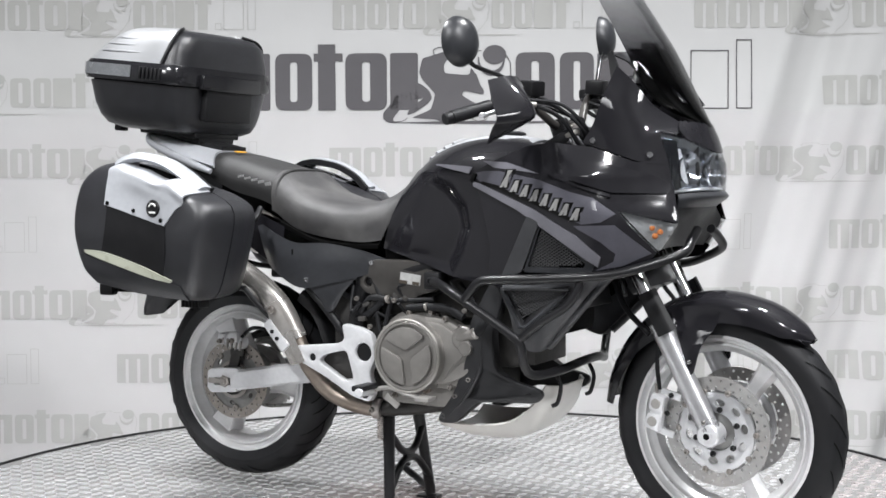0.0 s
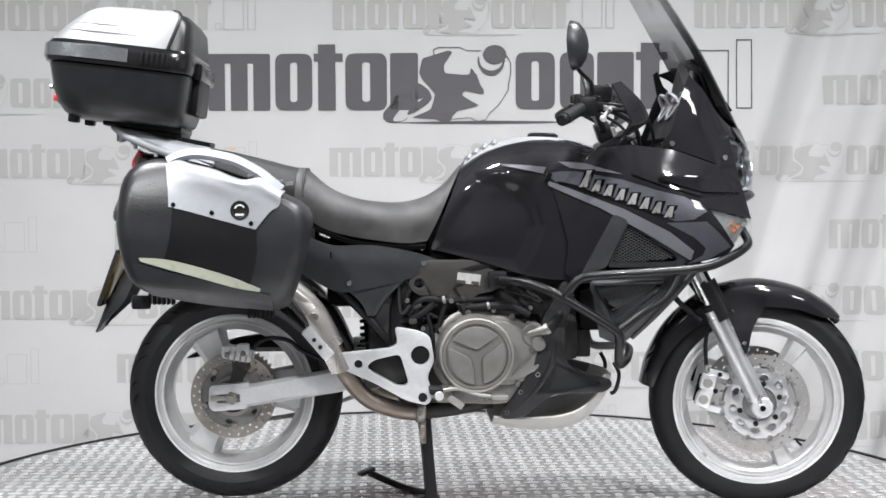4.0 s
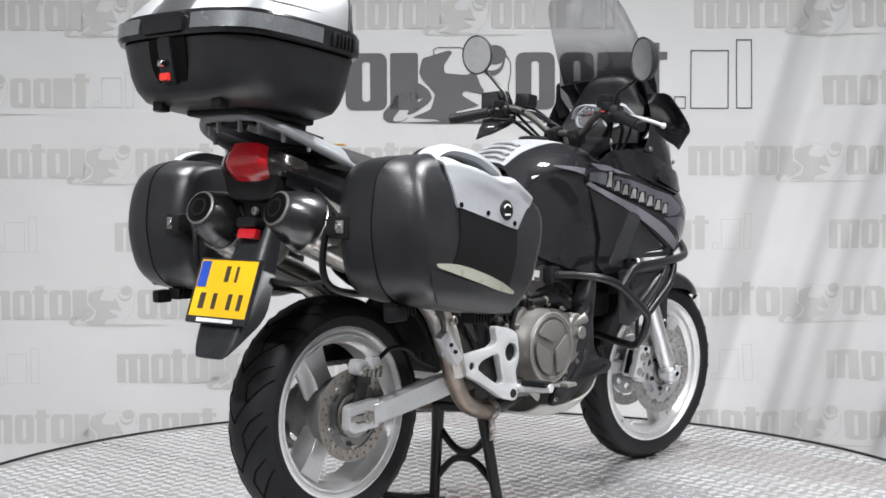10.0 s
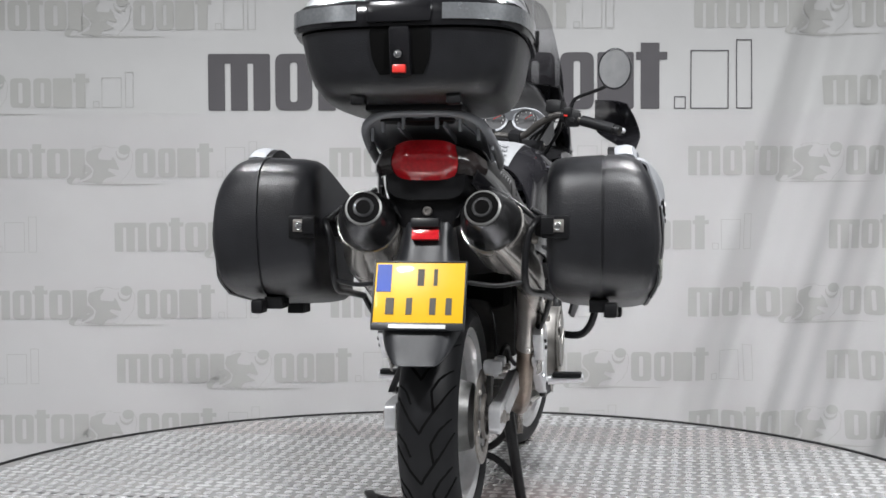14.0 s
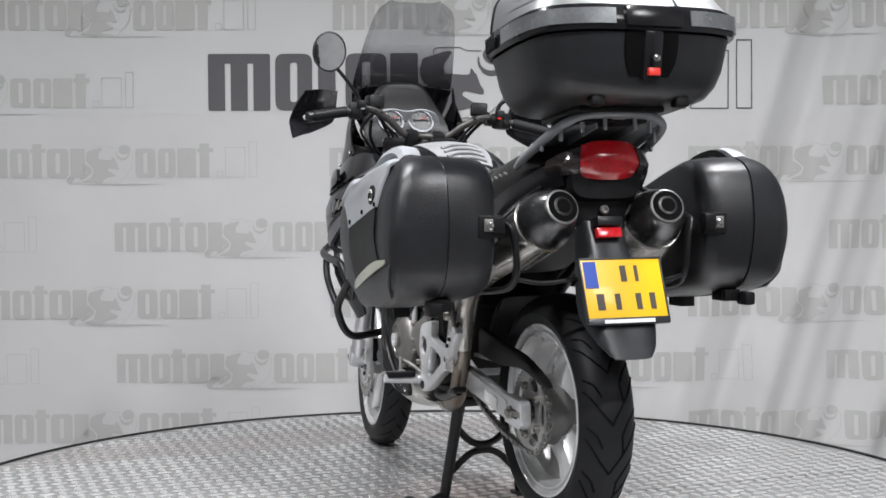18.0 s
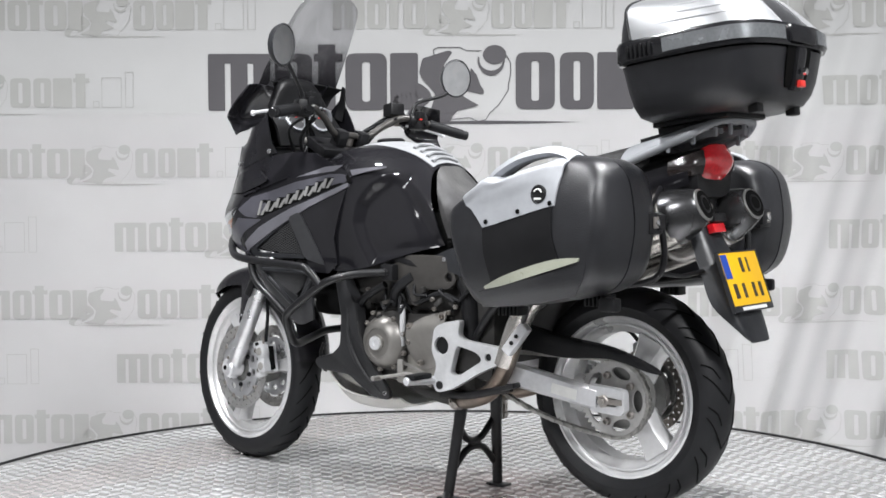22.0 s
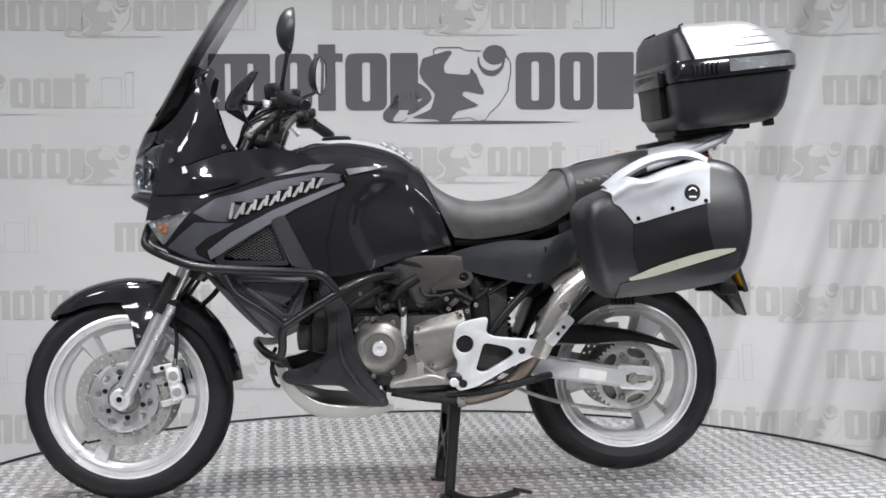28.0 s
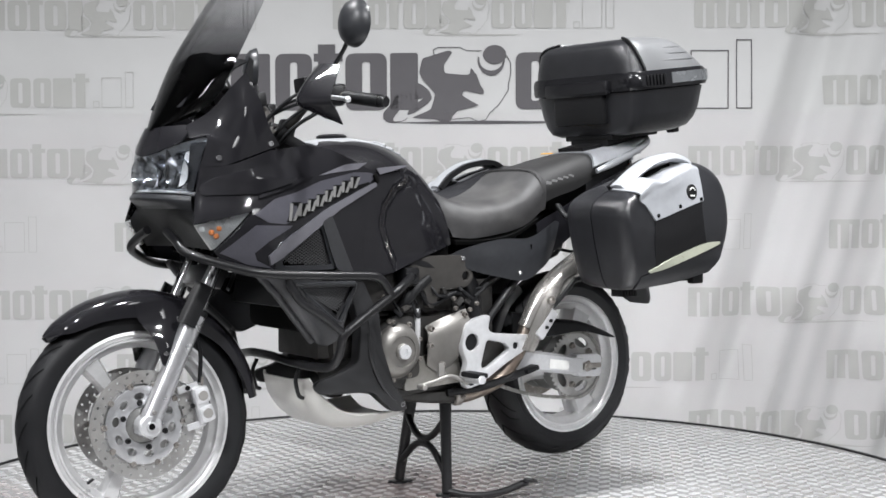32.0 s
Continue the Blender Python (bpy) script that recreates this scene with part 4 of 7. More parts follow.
for k in range(5):
    part("caliper_fin", box((-0.605 + 0.016 * k, -0.144, 0.488 - 0.002 * k), (0.005, 0.010, 0.030), 0.002, (0, 10, 0)), CASTLIGHT, rc)
part("caliper_bracket", join(box((-0.575, -0.112, 0.468), (0.05, 0.014, 0.05), 0.008), box((-0.585, -0.112, 0.425), (0.036, 0.014, 0.07), 0.008, (0, 15, 0))), ENGINE, rc, "dark caliper bracket")
part("brake_hose", tube([(-0.545, -0.130, 0.505), (-0.50, -0.138, 0.535), (-0.44, -0.14, 0.53), (-0.40, -0.14, 0.50), (-0.33, -0.145, 0.47)], 0.006), RUBBER, rc)
part("rear_hugger", sheet(both([[(-0.36, 0, 0.655), (-0.36, 0.07, 0.65), (-0.37, 0.09, 0.62)], [(-0.30, 0, 0.60), (-0.30, 0.07, 0.595), (-0.31, 0.09, 0.57)], [(-0.255, 0, 0.50), (-0.255, 0.07, 0.495), (-0.27, 0.09, 0.48)]]), 4, 4, 0.004, (1, 0, 0)), PLASTIC, moto)
part("shock", join(rod((-0.20, 0, 0.46), (-0.22, 0, 0.72), 0.02), tube([(-0.2 + 0.038 * math.cos(k * 0.9), 0.038 * math.sin(k * 0.9), 0.5 + k * 0.0028) for k in range(60)], 0.006, 6, 1, False)), DARKMETAL, moto)

# engine
for x, z in ((-0.565, 0.495), (-0.61, 0.492)):
    part("caliper_pin", bolt((x, -0.152, z), (0, -1, 0), 0.008, 0.012), STEEL, rc)
part("crankcase", join(box((0.10, 0, 0.47), (0.34, 0.30, 0.22), 0.03), box((0.02, 0, 0.385), (0.30, 0.24, 0.10), 0.02), box((-0.10, 0, 0.47), (0.14, 0.22, 0.18), 0.02)), ENGINE, moto, "dirty dark engine crankcase")
part("front_cylinder", box((0.30, 0, 0.60), (0.17, 0.22, 0.24), 0.02, (0, 45, 0)), ENGINE, moto)
cyl = part("rear_cylinder", box((0.02, 0, 0.62), (0.16, 0.22, 0.20), 0.02, (0, -30, 0)), ENGINE, moto)
for k in range(7):
    part("fin", box((0.02 - 0.01 * k, 0, 0.57 + 0.022 * k), (0.19, 0.24, 0.005), 0, (0, -30, 0)), ENGINE, cyl)
rad = part("radiator", box((0.50, 0, 0.715), (0.03, 0.38, 0.19), 0.005, (0, -12, 0)), DARKMETAL, moto)
for k in range(10):
    part("fin", box((0.518, 0, 0.635 + 0.017 * k), (0.008, 0.37, 0.006), 0), DARKMETAL, rad)
# plain boxes; the shade of the engine bay is put into their black
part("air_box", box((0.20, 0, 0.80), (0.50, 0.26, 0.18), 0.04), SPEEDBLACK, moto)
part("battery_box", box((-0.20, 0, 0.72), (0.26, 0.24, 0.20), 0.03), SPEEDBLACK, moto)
part("frame_spar", join(*[tube([(0.46, 0.11 * s, 0.92), (0.28, 0.135 * s, 0.78), (0.08, 0.14 * s, 0.73), (-0.10, 0.13 * s, 0.68), (-0.13, 0.13 * s, 0.50)], [0.03, 0.032, 0.034, 0.03, 0.03], 12) for s in (-1, 1)]), DARKMETAL, moto)
part("pivot_casting", join(box((-0.13, 0, 0.55), (0.17, 0.27, 0.26), 0.03), box((0.0, 0, 0.66), (0.24, 0.25, 0.16), 0.03), box((0.22, 0, 0.66), (0.26, 0.27, 0.14), 0.03), box((0.33, 0, 0.56), (0.12, 0.27, 0.2), 0.03)), ENGINE, moto, "dark engine castings below the tank")

def clutch_cover(sign):
    c = (0.088, 0.492)
    y0, y1 = 0.145, 0.232
    s = [lathe([(0.112, 0), (0.112, y1 - y0 - 0.045), (0.104, y1 - y0 - 0.03), (0.103, y1 - y0 - 0.008), (0.094, y1 - y0), (0.088, y1 - y0 - 0.001), (0.086, y1 - y0 - 0.006)], (c[0], y0, c[1]), (0, 1, 0), 48)]
    return join(*s)

cc = part("clutch_cover", flip(clutch_cover(-1)), COVER, moto, "bronze grey round clutch cover")
for a in (95, 215, 335):
    edge = [(0.080 * math.cos(radians(a + b)), 0.080 * math.sin(radians(a + b))) for b in range(-52, 53, 8)] + [(0.016 * math.cos(radians(a)), 0.016 * math.sin(radians(a)))]
    part("cover_sector", moved(prism(rounded(edge, 0.010, 2), -0.2365, -0.228, (), 0.0030), Matrix.Translation((0.088, 0, 0.492))), COVER, cc, "raised bevelled sector of the cover")
part("crank_cover", prism(rounded([(0.06, 0.405), (0.20, 0.40), (0.285, 0.44), (0.295, 0.50), (0.27, 0.545), (0.215, 0.585), (0.17, 0.60), (0.05, 0.60)], 0.03), -0.19, -0.13, (), 0.012), COVER, moto, "bronze grey right engine side cover")
part("cover_step", prism(rounded([(0.075, 0.418), (0.195, 0.414), (0.268, 0.448), (0.276, 0.498), (0.252, 0.535), (0.205, 0.570), (0.165, 0.586), (0.06, 0.586)], 0.03), -0.200, -0.185, (), 0.006), COVER, cc)
part("cover_flange", lathe([(0.124, 0), (0.127, 0.003), (0.127, 0.012), (0.122, 0.016), (0.114, 0.018)], (0.088, -0.150, 0.492), (0, -1, 0), 48), COVER, cc)
part("cover_groove", turned_ring([(0.097, -0.2315), (0.1005, -0.2325), (0.104, -0.2305), (0.104, -0.2285), (0.097, -0.2285)], (0.088, 0, 0.492), 48), CAST, cc)
part("sump_casting", prism(rounded([(-0.03, 0.352), (0.17, 0.345), (0.26, 0.385), (0.285, 0.43), (0.20, 0.425), (0.06, 0.415), (-0.02, 0.40)], 0.02), -0.172, -0.11, (), 0.01), GENGREY, moto, "brown-grey engine sump casting")
for x, z in ((0.205, 0.407), (0.262, 0.432), (0.288, 0.478), (0.284, 0.525), (0.236, 0.575), (0.19, 0.597), (0.02, 0.372), (0.12, 0.362), (0.215, 0.382)):
    part("case_bolt", bolt((x, -0.176 if z < 0.40 else -0.188, z), (0, -1, 0), 0.008, 0.010), STEEL, cc)
for k in range(5):
    part("case_rib", box((0.205 + 0.014 * k, -0.198, 0.452 + 0.012 * k), (0.003, 0.010, 0.055), 0.001, (0, 35, 0)), COVER, cc)
part("coolant_elbow", tube([(0.268, -0.195, 0.552), (0.300, -0.200, 0.570), (0.325, -0.190, 0.610), (0.33, -0.16, 0.65)], 0.016, 12), RUBBER, moto, "black coolant hose")
part("elbow_clamp", rod((0.283, -0.197, 0.558), (0.294, -0.199, 0.565), 0.0185, 16), STEEL, moto)
part("oil_filler", rod((0.13, -0.18, 0.40), (0.13, -0.198, 0.40), 0.014, 12), BURNT, moto)
part("water_pump", join(rod((0.25, -0.15, 0.545), (0.25, -0.205, 0.545), 0.035), rod((0.23, -0.19, 0.545), (0.29, -0.20, 0.56), 0.016), rod((0.262, -0.2, 0.52), (0.262, -0.217, 0.52), 0.02)), COVER, moto, "silver water pump housing")
for k in range(8):
    a = radians(45 * k + 10)
    part("cover_bolt", bolt((0.088 + 0.117 * math.cos(a), -0.172, 0.492 + 0.117 * math.sin(a)), (0, -1, 0), 0.008, 0.012), STEEL, cc)
gen = part("generator_cover", lathe([(0.082, 0), (0.082, 0.03), (0.074, 0.042), (0.060, 0.058), (0.046, 0.061), (0.044, 0.057), (0.024, 0.057), (0.024, 0.064), (0.02, 0.068)], (0.188, 0.14, 0.482), (0, 1, 0), 48), GENGREY, moto, "bronze grey round generator cover")
part("cover_cap", lathe([(0.021, 0), (0.021, 0.008), (0.009, 0.009), (0.008, 0.004)], (0.188, 0.205, 0.482), (0, 1, 0), 24), ALU, gen, "silver centre cap")
for k in range(9):
    a = radians(40 * k)
    part("cover_bolt", bolt((0.188 + 0.086 * math.cos(a), 0.165, 0.482 + 0.086 * math.sin(a)), (0, 1, 0), 0.008, 0.012), STEEL, gen)
part("left_crank_cover", prism(rounded([(0.10, 0.395), (0.24, 0.395), (0.272, 0.45), (0.265, 0.54), (0.23, 0.575), (0.12, 0.585)], 0.03), 0.13, 0.17, (), 0.01), ENGINE, moto)
part("gearbox_cover", prism(rounded([(-0.075, 0.365), (0.155, 0.355), (0.135, 0.43), (0.08, 0.46), (-0.05, 0.46)], 0.02), 0.12, 0.155, (), 0.008), CAST, moto, "dull grey gearbox side cover")
spc = part("front_sprocket_cover", sheet([[(0.080, 0.160, 0.545), (0.02, 0.172, 0.570), (-0.065, 0.175, 0.592)], [(0.084, 0.185, 0.525), (0.02, 0.198, 0.532), (-0.070, 0.194, 0.540)], [(0.082, 0.182, 0.475), (0.035, 0.180, 0.462), (-0.05, 0.182, 0.47)], [(0.072, 0.16, 0.430), (0.035, 0.165, 0.408), (-0.02, 0.16, 0.420)]], 5, 5, 0.006), COVER, moto, "cast aluminium front sprocket cover")
for x, z in ((0.072, 0.54), (0.075, 0.49), (0.03, 0.43), (-0.055, 0.575)):
    part("bolt", bolt((x, 0.175, z), (0, 1, 0), 0.009, 0.016), STEEL, spc)
part("cooling_pipe", tube([(0.112, 0.165, 0.60), (0.112, 0.168, 0.55), (0.114, 0.168, 0.475)], 0.009), ALU, moto)
for line in (tube([(-0.10, -0.16, 0.60), (-0.06, -0.17, 0.645), (0.02, -0.17, 0.64), (0.14, -0.16, 0.645)], 0.009), tube([(-0.12, -0.15, 0.58), (-0.07, -0.165, 0.60), (-0.03, -0.165, 0.64), (-0.06, -0.16, 0.70)], 0.011), tube([(-0.02, -0.165, 0.55), (0.0, -0.17, 0.62), (0.02, -0.165, 0.66)], 0.007), tube([(0.24, -0.18, 0.60), (0.18, -0.18, 0.625), (0.06, -0.17, 0.62)], 0.012), tube([(-0.04, -0.15, 0.45), (-0.03, -0.165, 0.52), (-0.05, -0.165, 0.62)], 0.006)):
    part("hose", line, RUBBER, moto, "black rubber hose")
for x, z in ((-0.005, 0.642), (0.12, 0.625)):
    part("hose_clip", rod((x, -0.178, z), (x + 0.009, -0.178, z + 0.002), 0.012), STEEL, moto)
rnd = random.Random(11)
for s in (-1, 1):
    # wires, plugs and bolts packed round the top of the engine
    for n in range(12):
        x, z = rnd.uniform(-0.12, 0.24), rnd.uniform(0.56, 0.67)
        y = s * rnd.uniform(0.150, 0.180)
        part("cable", tube([(x, y, z), (x + rnd.uniform(-0.06, 0.06), y + s * 0.008, z + rnd.uniform(-0.03, 0.05)), (x + rnd.uniform(-0.1, 0.1), y - s * 0.02, z + rnd.uniform(-0.05, 0.06))], rnd.uniform(0.003, 0.006), 8, 4), RUBBER, moto)
    for n in range(7):
        part("connector", box((rnd.uniform(-0.12, 0.24), s * rnd.uniform(0.160, 0.182), rnd.uniform(0.56, 0.66)), (rnd.uniform(0.012, 0.03), 0.016, rnd.uniform(0.010, 0.02)), 0.003, (0, rnd.uniform(-40, 40), 0)), rnd.choice((ENGINE, PLASTIC, FRAME_GREY)), moto)
    for n in range(6):
        part("engine_bolt", bolt((rnd.uniform(-0.11, 0.25), s * 0.176, rnd.uniform(0.56, 0.65)), (0, s, 0), 0.007, 0.009), STEEL, moto)
# black block that stands in for the shade behind the oil cooler
part("inner_shade_block", box((0.44, 0, 0.61), (0.12, 0.32, 0.12), 0.03), SPEEDBLACK, moto)
for line in (tube([(-0.10, 0.15, 0.62), (-0.03, 0.165, 0.64), (0.06, 0.165, 0.61), (0.10, 0.16, 0.66)], 0.008), tube([(0.16, 0.15, 0.60), (0.13, 0.17, 0.65), (0.07, 0.165, 0.69)], 0.016), tube([(0.30, 0.17, 0.58), (0.25, 0.18, 0.62), (0.18, 0.17, 0.66)], 0.012)):
    part("hose", line, RUBBER, moto, "black rubber hose")

# frame plates with a paper label on the right one
fp = prism(rounded([(-0.065, 0.755), (-0.105, 0.685), (-0.075, 0.655), (0.03, 0.65), (0.045, 0.60), (0.075, 0.60), (0.085, 0.655), (0.155, 0.67), (0.165, 0.715), (0.09, 0.755)], 0.02), 0.145, 0.172, [circle(-0.07, 0.69, 0.013)], 0.006)
fpl = part("frame_plate", fp, FRAME_GREY, moto, "dull grey frame plate")
fpr = part("frame_plate", flip(fp), FRAME_GREY, moto, "dull grey frame plate with a paper label")
part("paper_label", box((0.070, -0.1735, 0.702), (0.066, 0.002, 0.030), 0.0, (0, 7, 0)), PAPER, fpr, "white label with dark bars")
for dx, dz, w in ((-0.014, -0.006, 0.026), (0.026, -0.010, 0.022)):
    part("label_bar", box((0.062 + dx, -0.1755, 0.70 + dz), (w, 0.001, 0.009), 0, (0, 7, 0)), INK, fpr)

# footrest hangers
hang = rounded([(-0.04, 0.545), (-0.075, 0.56), (-0.142, 0.572), (-0.13, 0.525), (-0.155, 0.512), (-0.245, 0.503), (-0.325, 0.497), (-0.305, 0.462), (-0.20, 0.415), (-0.105, 0.362), (-0.045, 0.348), (-0.032, 0.385), (-0.05, 0.43), (-0.028, 0.475)], 0.018)
inner = rounded([(-0.125, 0.495), (-0.20, 0.478), (-0.22, 0.458), (-0.13, 0.405), (-0.10, 0.41)], 0.016)
for s in (-1, 1):
    sh = prism(hang, 0.178, 0.204, [inner, circle(-0.068, 0.491, 0.026, 20), circle(-0.241, 0.468, 0.011)], 0.005)
    hg = part("footrest_hanger", sh if s > 0 else flip(sh), ALU, moto, "cast silver footrest hanger")
    part("pivot_cap", rod((-0.068, 0.165 * s, 0.491), (-0.068, 0.196 * s, 0.491), 0.027, 20), PLASTIC, hg, "round black pivot cap")
    # added dark plate, so that the hanger's opening looks dark
    part("hanger_backing", box((-0.165, 0.160 * s, 0.447), (0.135, 0.008, 0.090), 0.006, (0, -12, 0)), ENGINE, hg, "dark plate added behind the hanger opening")
    part("bolt", rod((-0.241, 0.175 * s, 0.468), (-0.241, 0.199 * s, 0.468), 0.011, 12), DARKMETAL, hg)
    part("bolt", rod((-0.062, 0.19 * s, 0.373), (-0.062, 0.208 * s, 0.373), 0.013, 12), DARKMETAL, hg)
    fr = part("footrest", rod((-0.035, 0.20 * s, 0.385), (-0.02, 0.31 * s, 0.392), 0.013, 12), ALU, hg, "rider footrest bar")
    part("rubber_pad", box((-0.028, 0.262 * s, 0.402), (0.038, 0.085, 0.016), 0.005), RUBBER, hg, "black rubber footrest pad")
    pf = part("pillion_footrest", box((-0.352, 0.215 * s, 0.53), (0.035, 0.03, 0.105), 0.008, (0, -40, 0)), ALU, hg, "folded silver pillion footrest")
    part("bolt", bolt((-0.362, 0.23 * s, 0.54), (0, s, 0), 0.006, 0.006), DARKMETAL, hg)
    part("bolt", bolt((-0.345, 0.23 * s, 0.52), (0, s, 0), 0.006, 0.006), DARKMETAL, hg)
part("brake_pedal", join(tube([(-0.04, -0.215, 0.385), (0.03, -0.225, 0.40), (0.08, -0.225, 0.385), (0.135, -0.225, 0.375)], 0.006), box((0.15, -0.235, 0.378), (0.045, 0.05, 0.012), 0.004), box((0.03, -0.21, 0.36), (0.05, 0.006, 0.02), 0.003, (0, 35, 0))), CASTLIGHT, moto, "silver rear brake pedal")
part("gear_lever", join(tube([(-0.04, 0.215, 0.37), (0.03, 0.228, 0.40), (0.09, 0.23, 0.392), (0.155, 0.23, 0.38)], 0.0055), rod((0.15, 0.225, 0.38), (0.155, 0.262, 0.38), 0.008), box((0.07, 0.228, 0.42), (0.022, 0.006, 0.045), 0.003), tube([(0.07, 0.225, 0.435), (0.05, 0.20, 0.42), (0.02, 0.18, 0.40)], 0.005)), CASTLIGHT, moto, "silver gear lever and linkage")

# exhaust
for s in (-1, 1):
    ex = part("exhaust_pipe", tube([(-0.06, 0.115 * s, 0.318), (-0.12, 0.13 * s, 0.325), (-0.21, 0.15 * s, 0.36), (-0.275, 0.165 * s, 0.435), (-0.32, 0.175 * s, 0.53)], 0.025, 14), BURNT, moto, "heat-stained brown exhaust pipe")
    part("front_pipe", tube([(0.14, 0.085 * s, 0.345), (0.04, 0.10 * s, 0.328), (-0.065, 0.116 * s, 0.318)], 0.023, 12), ENGINE, ex, "dark pipe under the engine")
    part("pipe_clamp", join(rod((-0.055, 0.122 * s, 0.318), (-0.08, 0.126 * s, 0.320), 0.03, 16), bolt((-0.07, 0.15 * s, 0.32), (0, s, 0), 0.008, 0.012)), STEEL, ex)
    part("rear_pipe", tube([(-0.31, 0.175 * s, 0.515), (-0.37, 0.190 * s, 0.62), (-0.47, 0.206 * s, 0.700), (-0.60, 0.208 * s, 0.752), (-0.72, 0.194 * s, 0.795), (-0.835, 0.168 * s, 0.838)], [0.030, 0.035, 0.037, 0.041, 0.043, 0.034], 18), PIPE, ex, "polished steel rear exhaust pipe")
    part("heat_shield", sheet([[(-0.265, 0.205 * s, 0.455), (-0.335, 0.222 * s, 0.60), (-0.415, 0.225 * s, 0.69)], [(-0.29, 0.215 * s, 0.445), (-0.36, 0.232 * s, 0.585), (-0.435, 0.232 * s, 0.675)], [(-0.315, 0.205 * s, 0.44), (-0.38, 0.222 * s, 0.57), (-0.455, 0.222 * s, 0.66)]], 5, 3, 0.003, (0, s, 0)), PIPE, ex, "polished pipe heat shield")
    d = Vector((-0.29, -0.03 * s, 0.12)).normalized()
    o = Vector((-0.62, 0.172 * s, 0.795))
    part("silencer", lathe([(0.05, 0), (0.068, 0.02), (0.074, 0.05), (0.076, 0.20), (0.074, 0.208)], o, d, 36), PIPE, ex, "polished steel silencer body")
    part("end_cone", lathe([(0.074, 0.208), (0.0745, 0.216), (0.067, 0.25), (0.050, 0.293), (0.044, 0.30)], o, d, 36), SILENCER, ex, "dark tapered silencer end")
    part("silencer_band", lathe([(0.076, 0.190), (0.0785, 0.192), (0.0785, 0.206), (0.076, 0.208)], o, d, 36), PIPE, ex, "bright silencer band")
    part("end_rim", lathe([(0.041, 0.298), (0.0445, 0.301), (0.0445, 0.305), (0.041, 0.307)], o, d, 32), CARRIER, ex, "dull grey outlet rim")
    # black plugs here and in the bore paint the darkness of the outlet
    part("outlet_shade", lathe([(0.039, 0.296), (0.039, 0.3085), (0.010, 0.309)], o, d, 28), SPEEDBLACK, ex)
    part("outlet", lathe([(0.021, 0.300), (0.025, 0.304), (0.025, 0.3105), (0.021, 0.3115)], o, d, 24), DARKMETAL, ex)
    part("bore_shade", lathe([(0.018, 0.300), (0.018, 0.3125), (0.006, 0.313)], o, d, 20), SPEEDBLACK, ex)
    part("silencer_bolt", bolt(tuple(o + d * 0.10 + Vector((0, 0.076 * s, 0))), (0, s, 0), 0.014, 0.014), STEEL, ex)

# bash plate and lower guards
part("bash_plate", sheet(both([[(0.495, 0, 0.415), (0.49, 0.08, 0.415), (0.465, 0.125, 0.42)], [(0.465, 0, 0.335), (0.46, 0.09, 0.34), (0.435, 0.15, 0.365)], [(0.38, 0, 0.268), (0.38, 0.10, 0.273), (0.365, 0.16, 0.315)], [(0.25, 0, 0.256), (0.25, 0.10, 0.261), (0.245, 0.16, 0.300)], [(0.14, 0, 0.275), (0.14, 0.09, 0.278), (0.14, 0.15, 0.305)]]), 5, 4, 0.006, (0, 0, -1)), WHITE_PAN, moto, "off-white painted bash plate")
guard = rounded([(0.30, 0.635), (0.275, 0.60), (0.262, 0.50), (0.215, 0.40), (0.155, 0.318), (0.165, 0.302), (0.215, 0.305), (0.30, 0.375), (0.455, 0.375), (0.478, 0.395), (0.472, 0.415), (0.40, 0.432), (0.345, 0.462), (0.338, 0.56), (0.368, 0.66), (0.36, 0.70), (0.33, 0.70)], 0.02)
gd = prism(guard, 0.158, 0.178, (), 0.008)
gd = [(p[0], p[1] + 0.030 * max(0.0, 1 - ((p[0] - 0.30) / 0.10) ** 2) * (p[1] > 0.165), p[2]) for p in gd[0]], gd[1]
for s in (-1, 1):
    g = part("belly_guard", gd if s > 0 else flip(gd), GUARD, moto, "satin black lower engine guard")
    part("guard_ridge", tube([(0.335, 0.186 * s, 0.67), (0.312, 0.196 * s, 0.58), (0.302, 0.200 * s, 0.47), (0.255, 0.192 * s, 0.385), (0.19, 0.180 * s, 0.322)], [0.004, 0.007, 0.008, 0.007, 0.004], 8), GUARD, g)
    part("bolt", bolt((0.176, 0.175 * s, 0.324), (0, s, 0), 0.008, 0.007), CHROME, g)
    part("bolt", bolt((0.435, 0.175 * s, 0.398), (0, s, 0), 0.009, 0.006), DARKMETAL, g)
for s in (-1, 1):
    part("pan_bracket", tube([(0.49, 0.12 * s, 0.455), (0.505, 0.12 * s, 0.42), (0.495, 0.12 * s, 0.375), (0.48, 0.12 * s, 0.365)], 0.006), DARKMETAL, moto)
part("oil_cooler", box((0.40, 0, 0.51), (0.05, 0.22, 0.08), 0.008), ENGINE, moto)

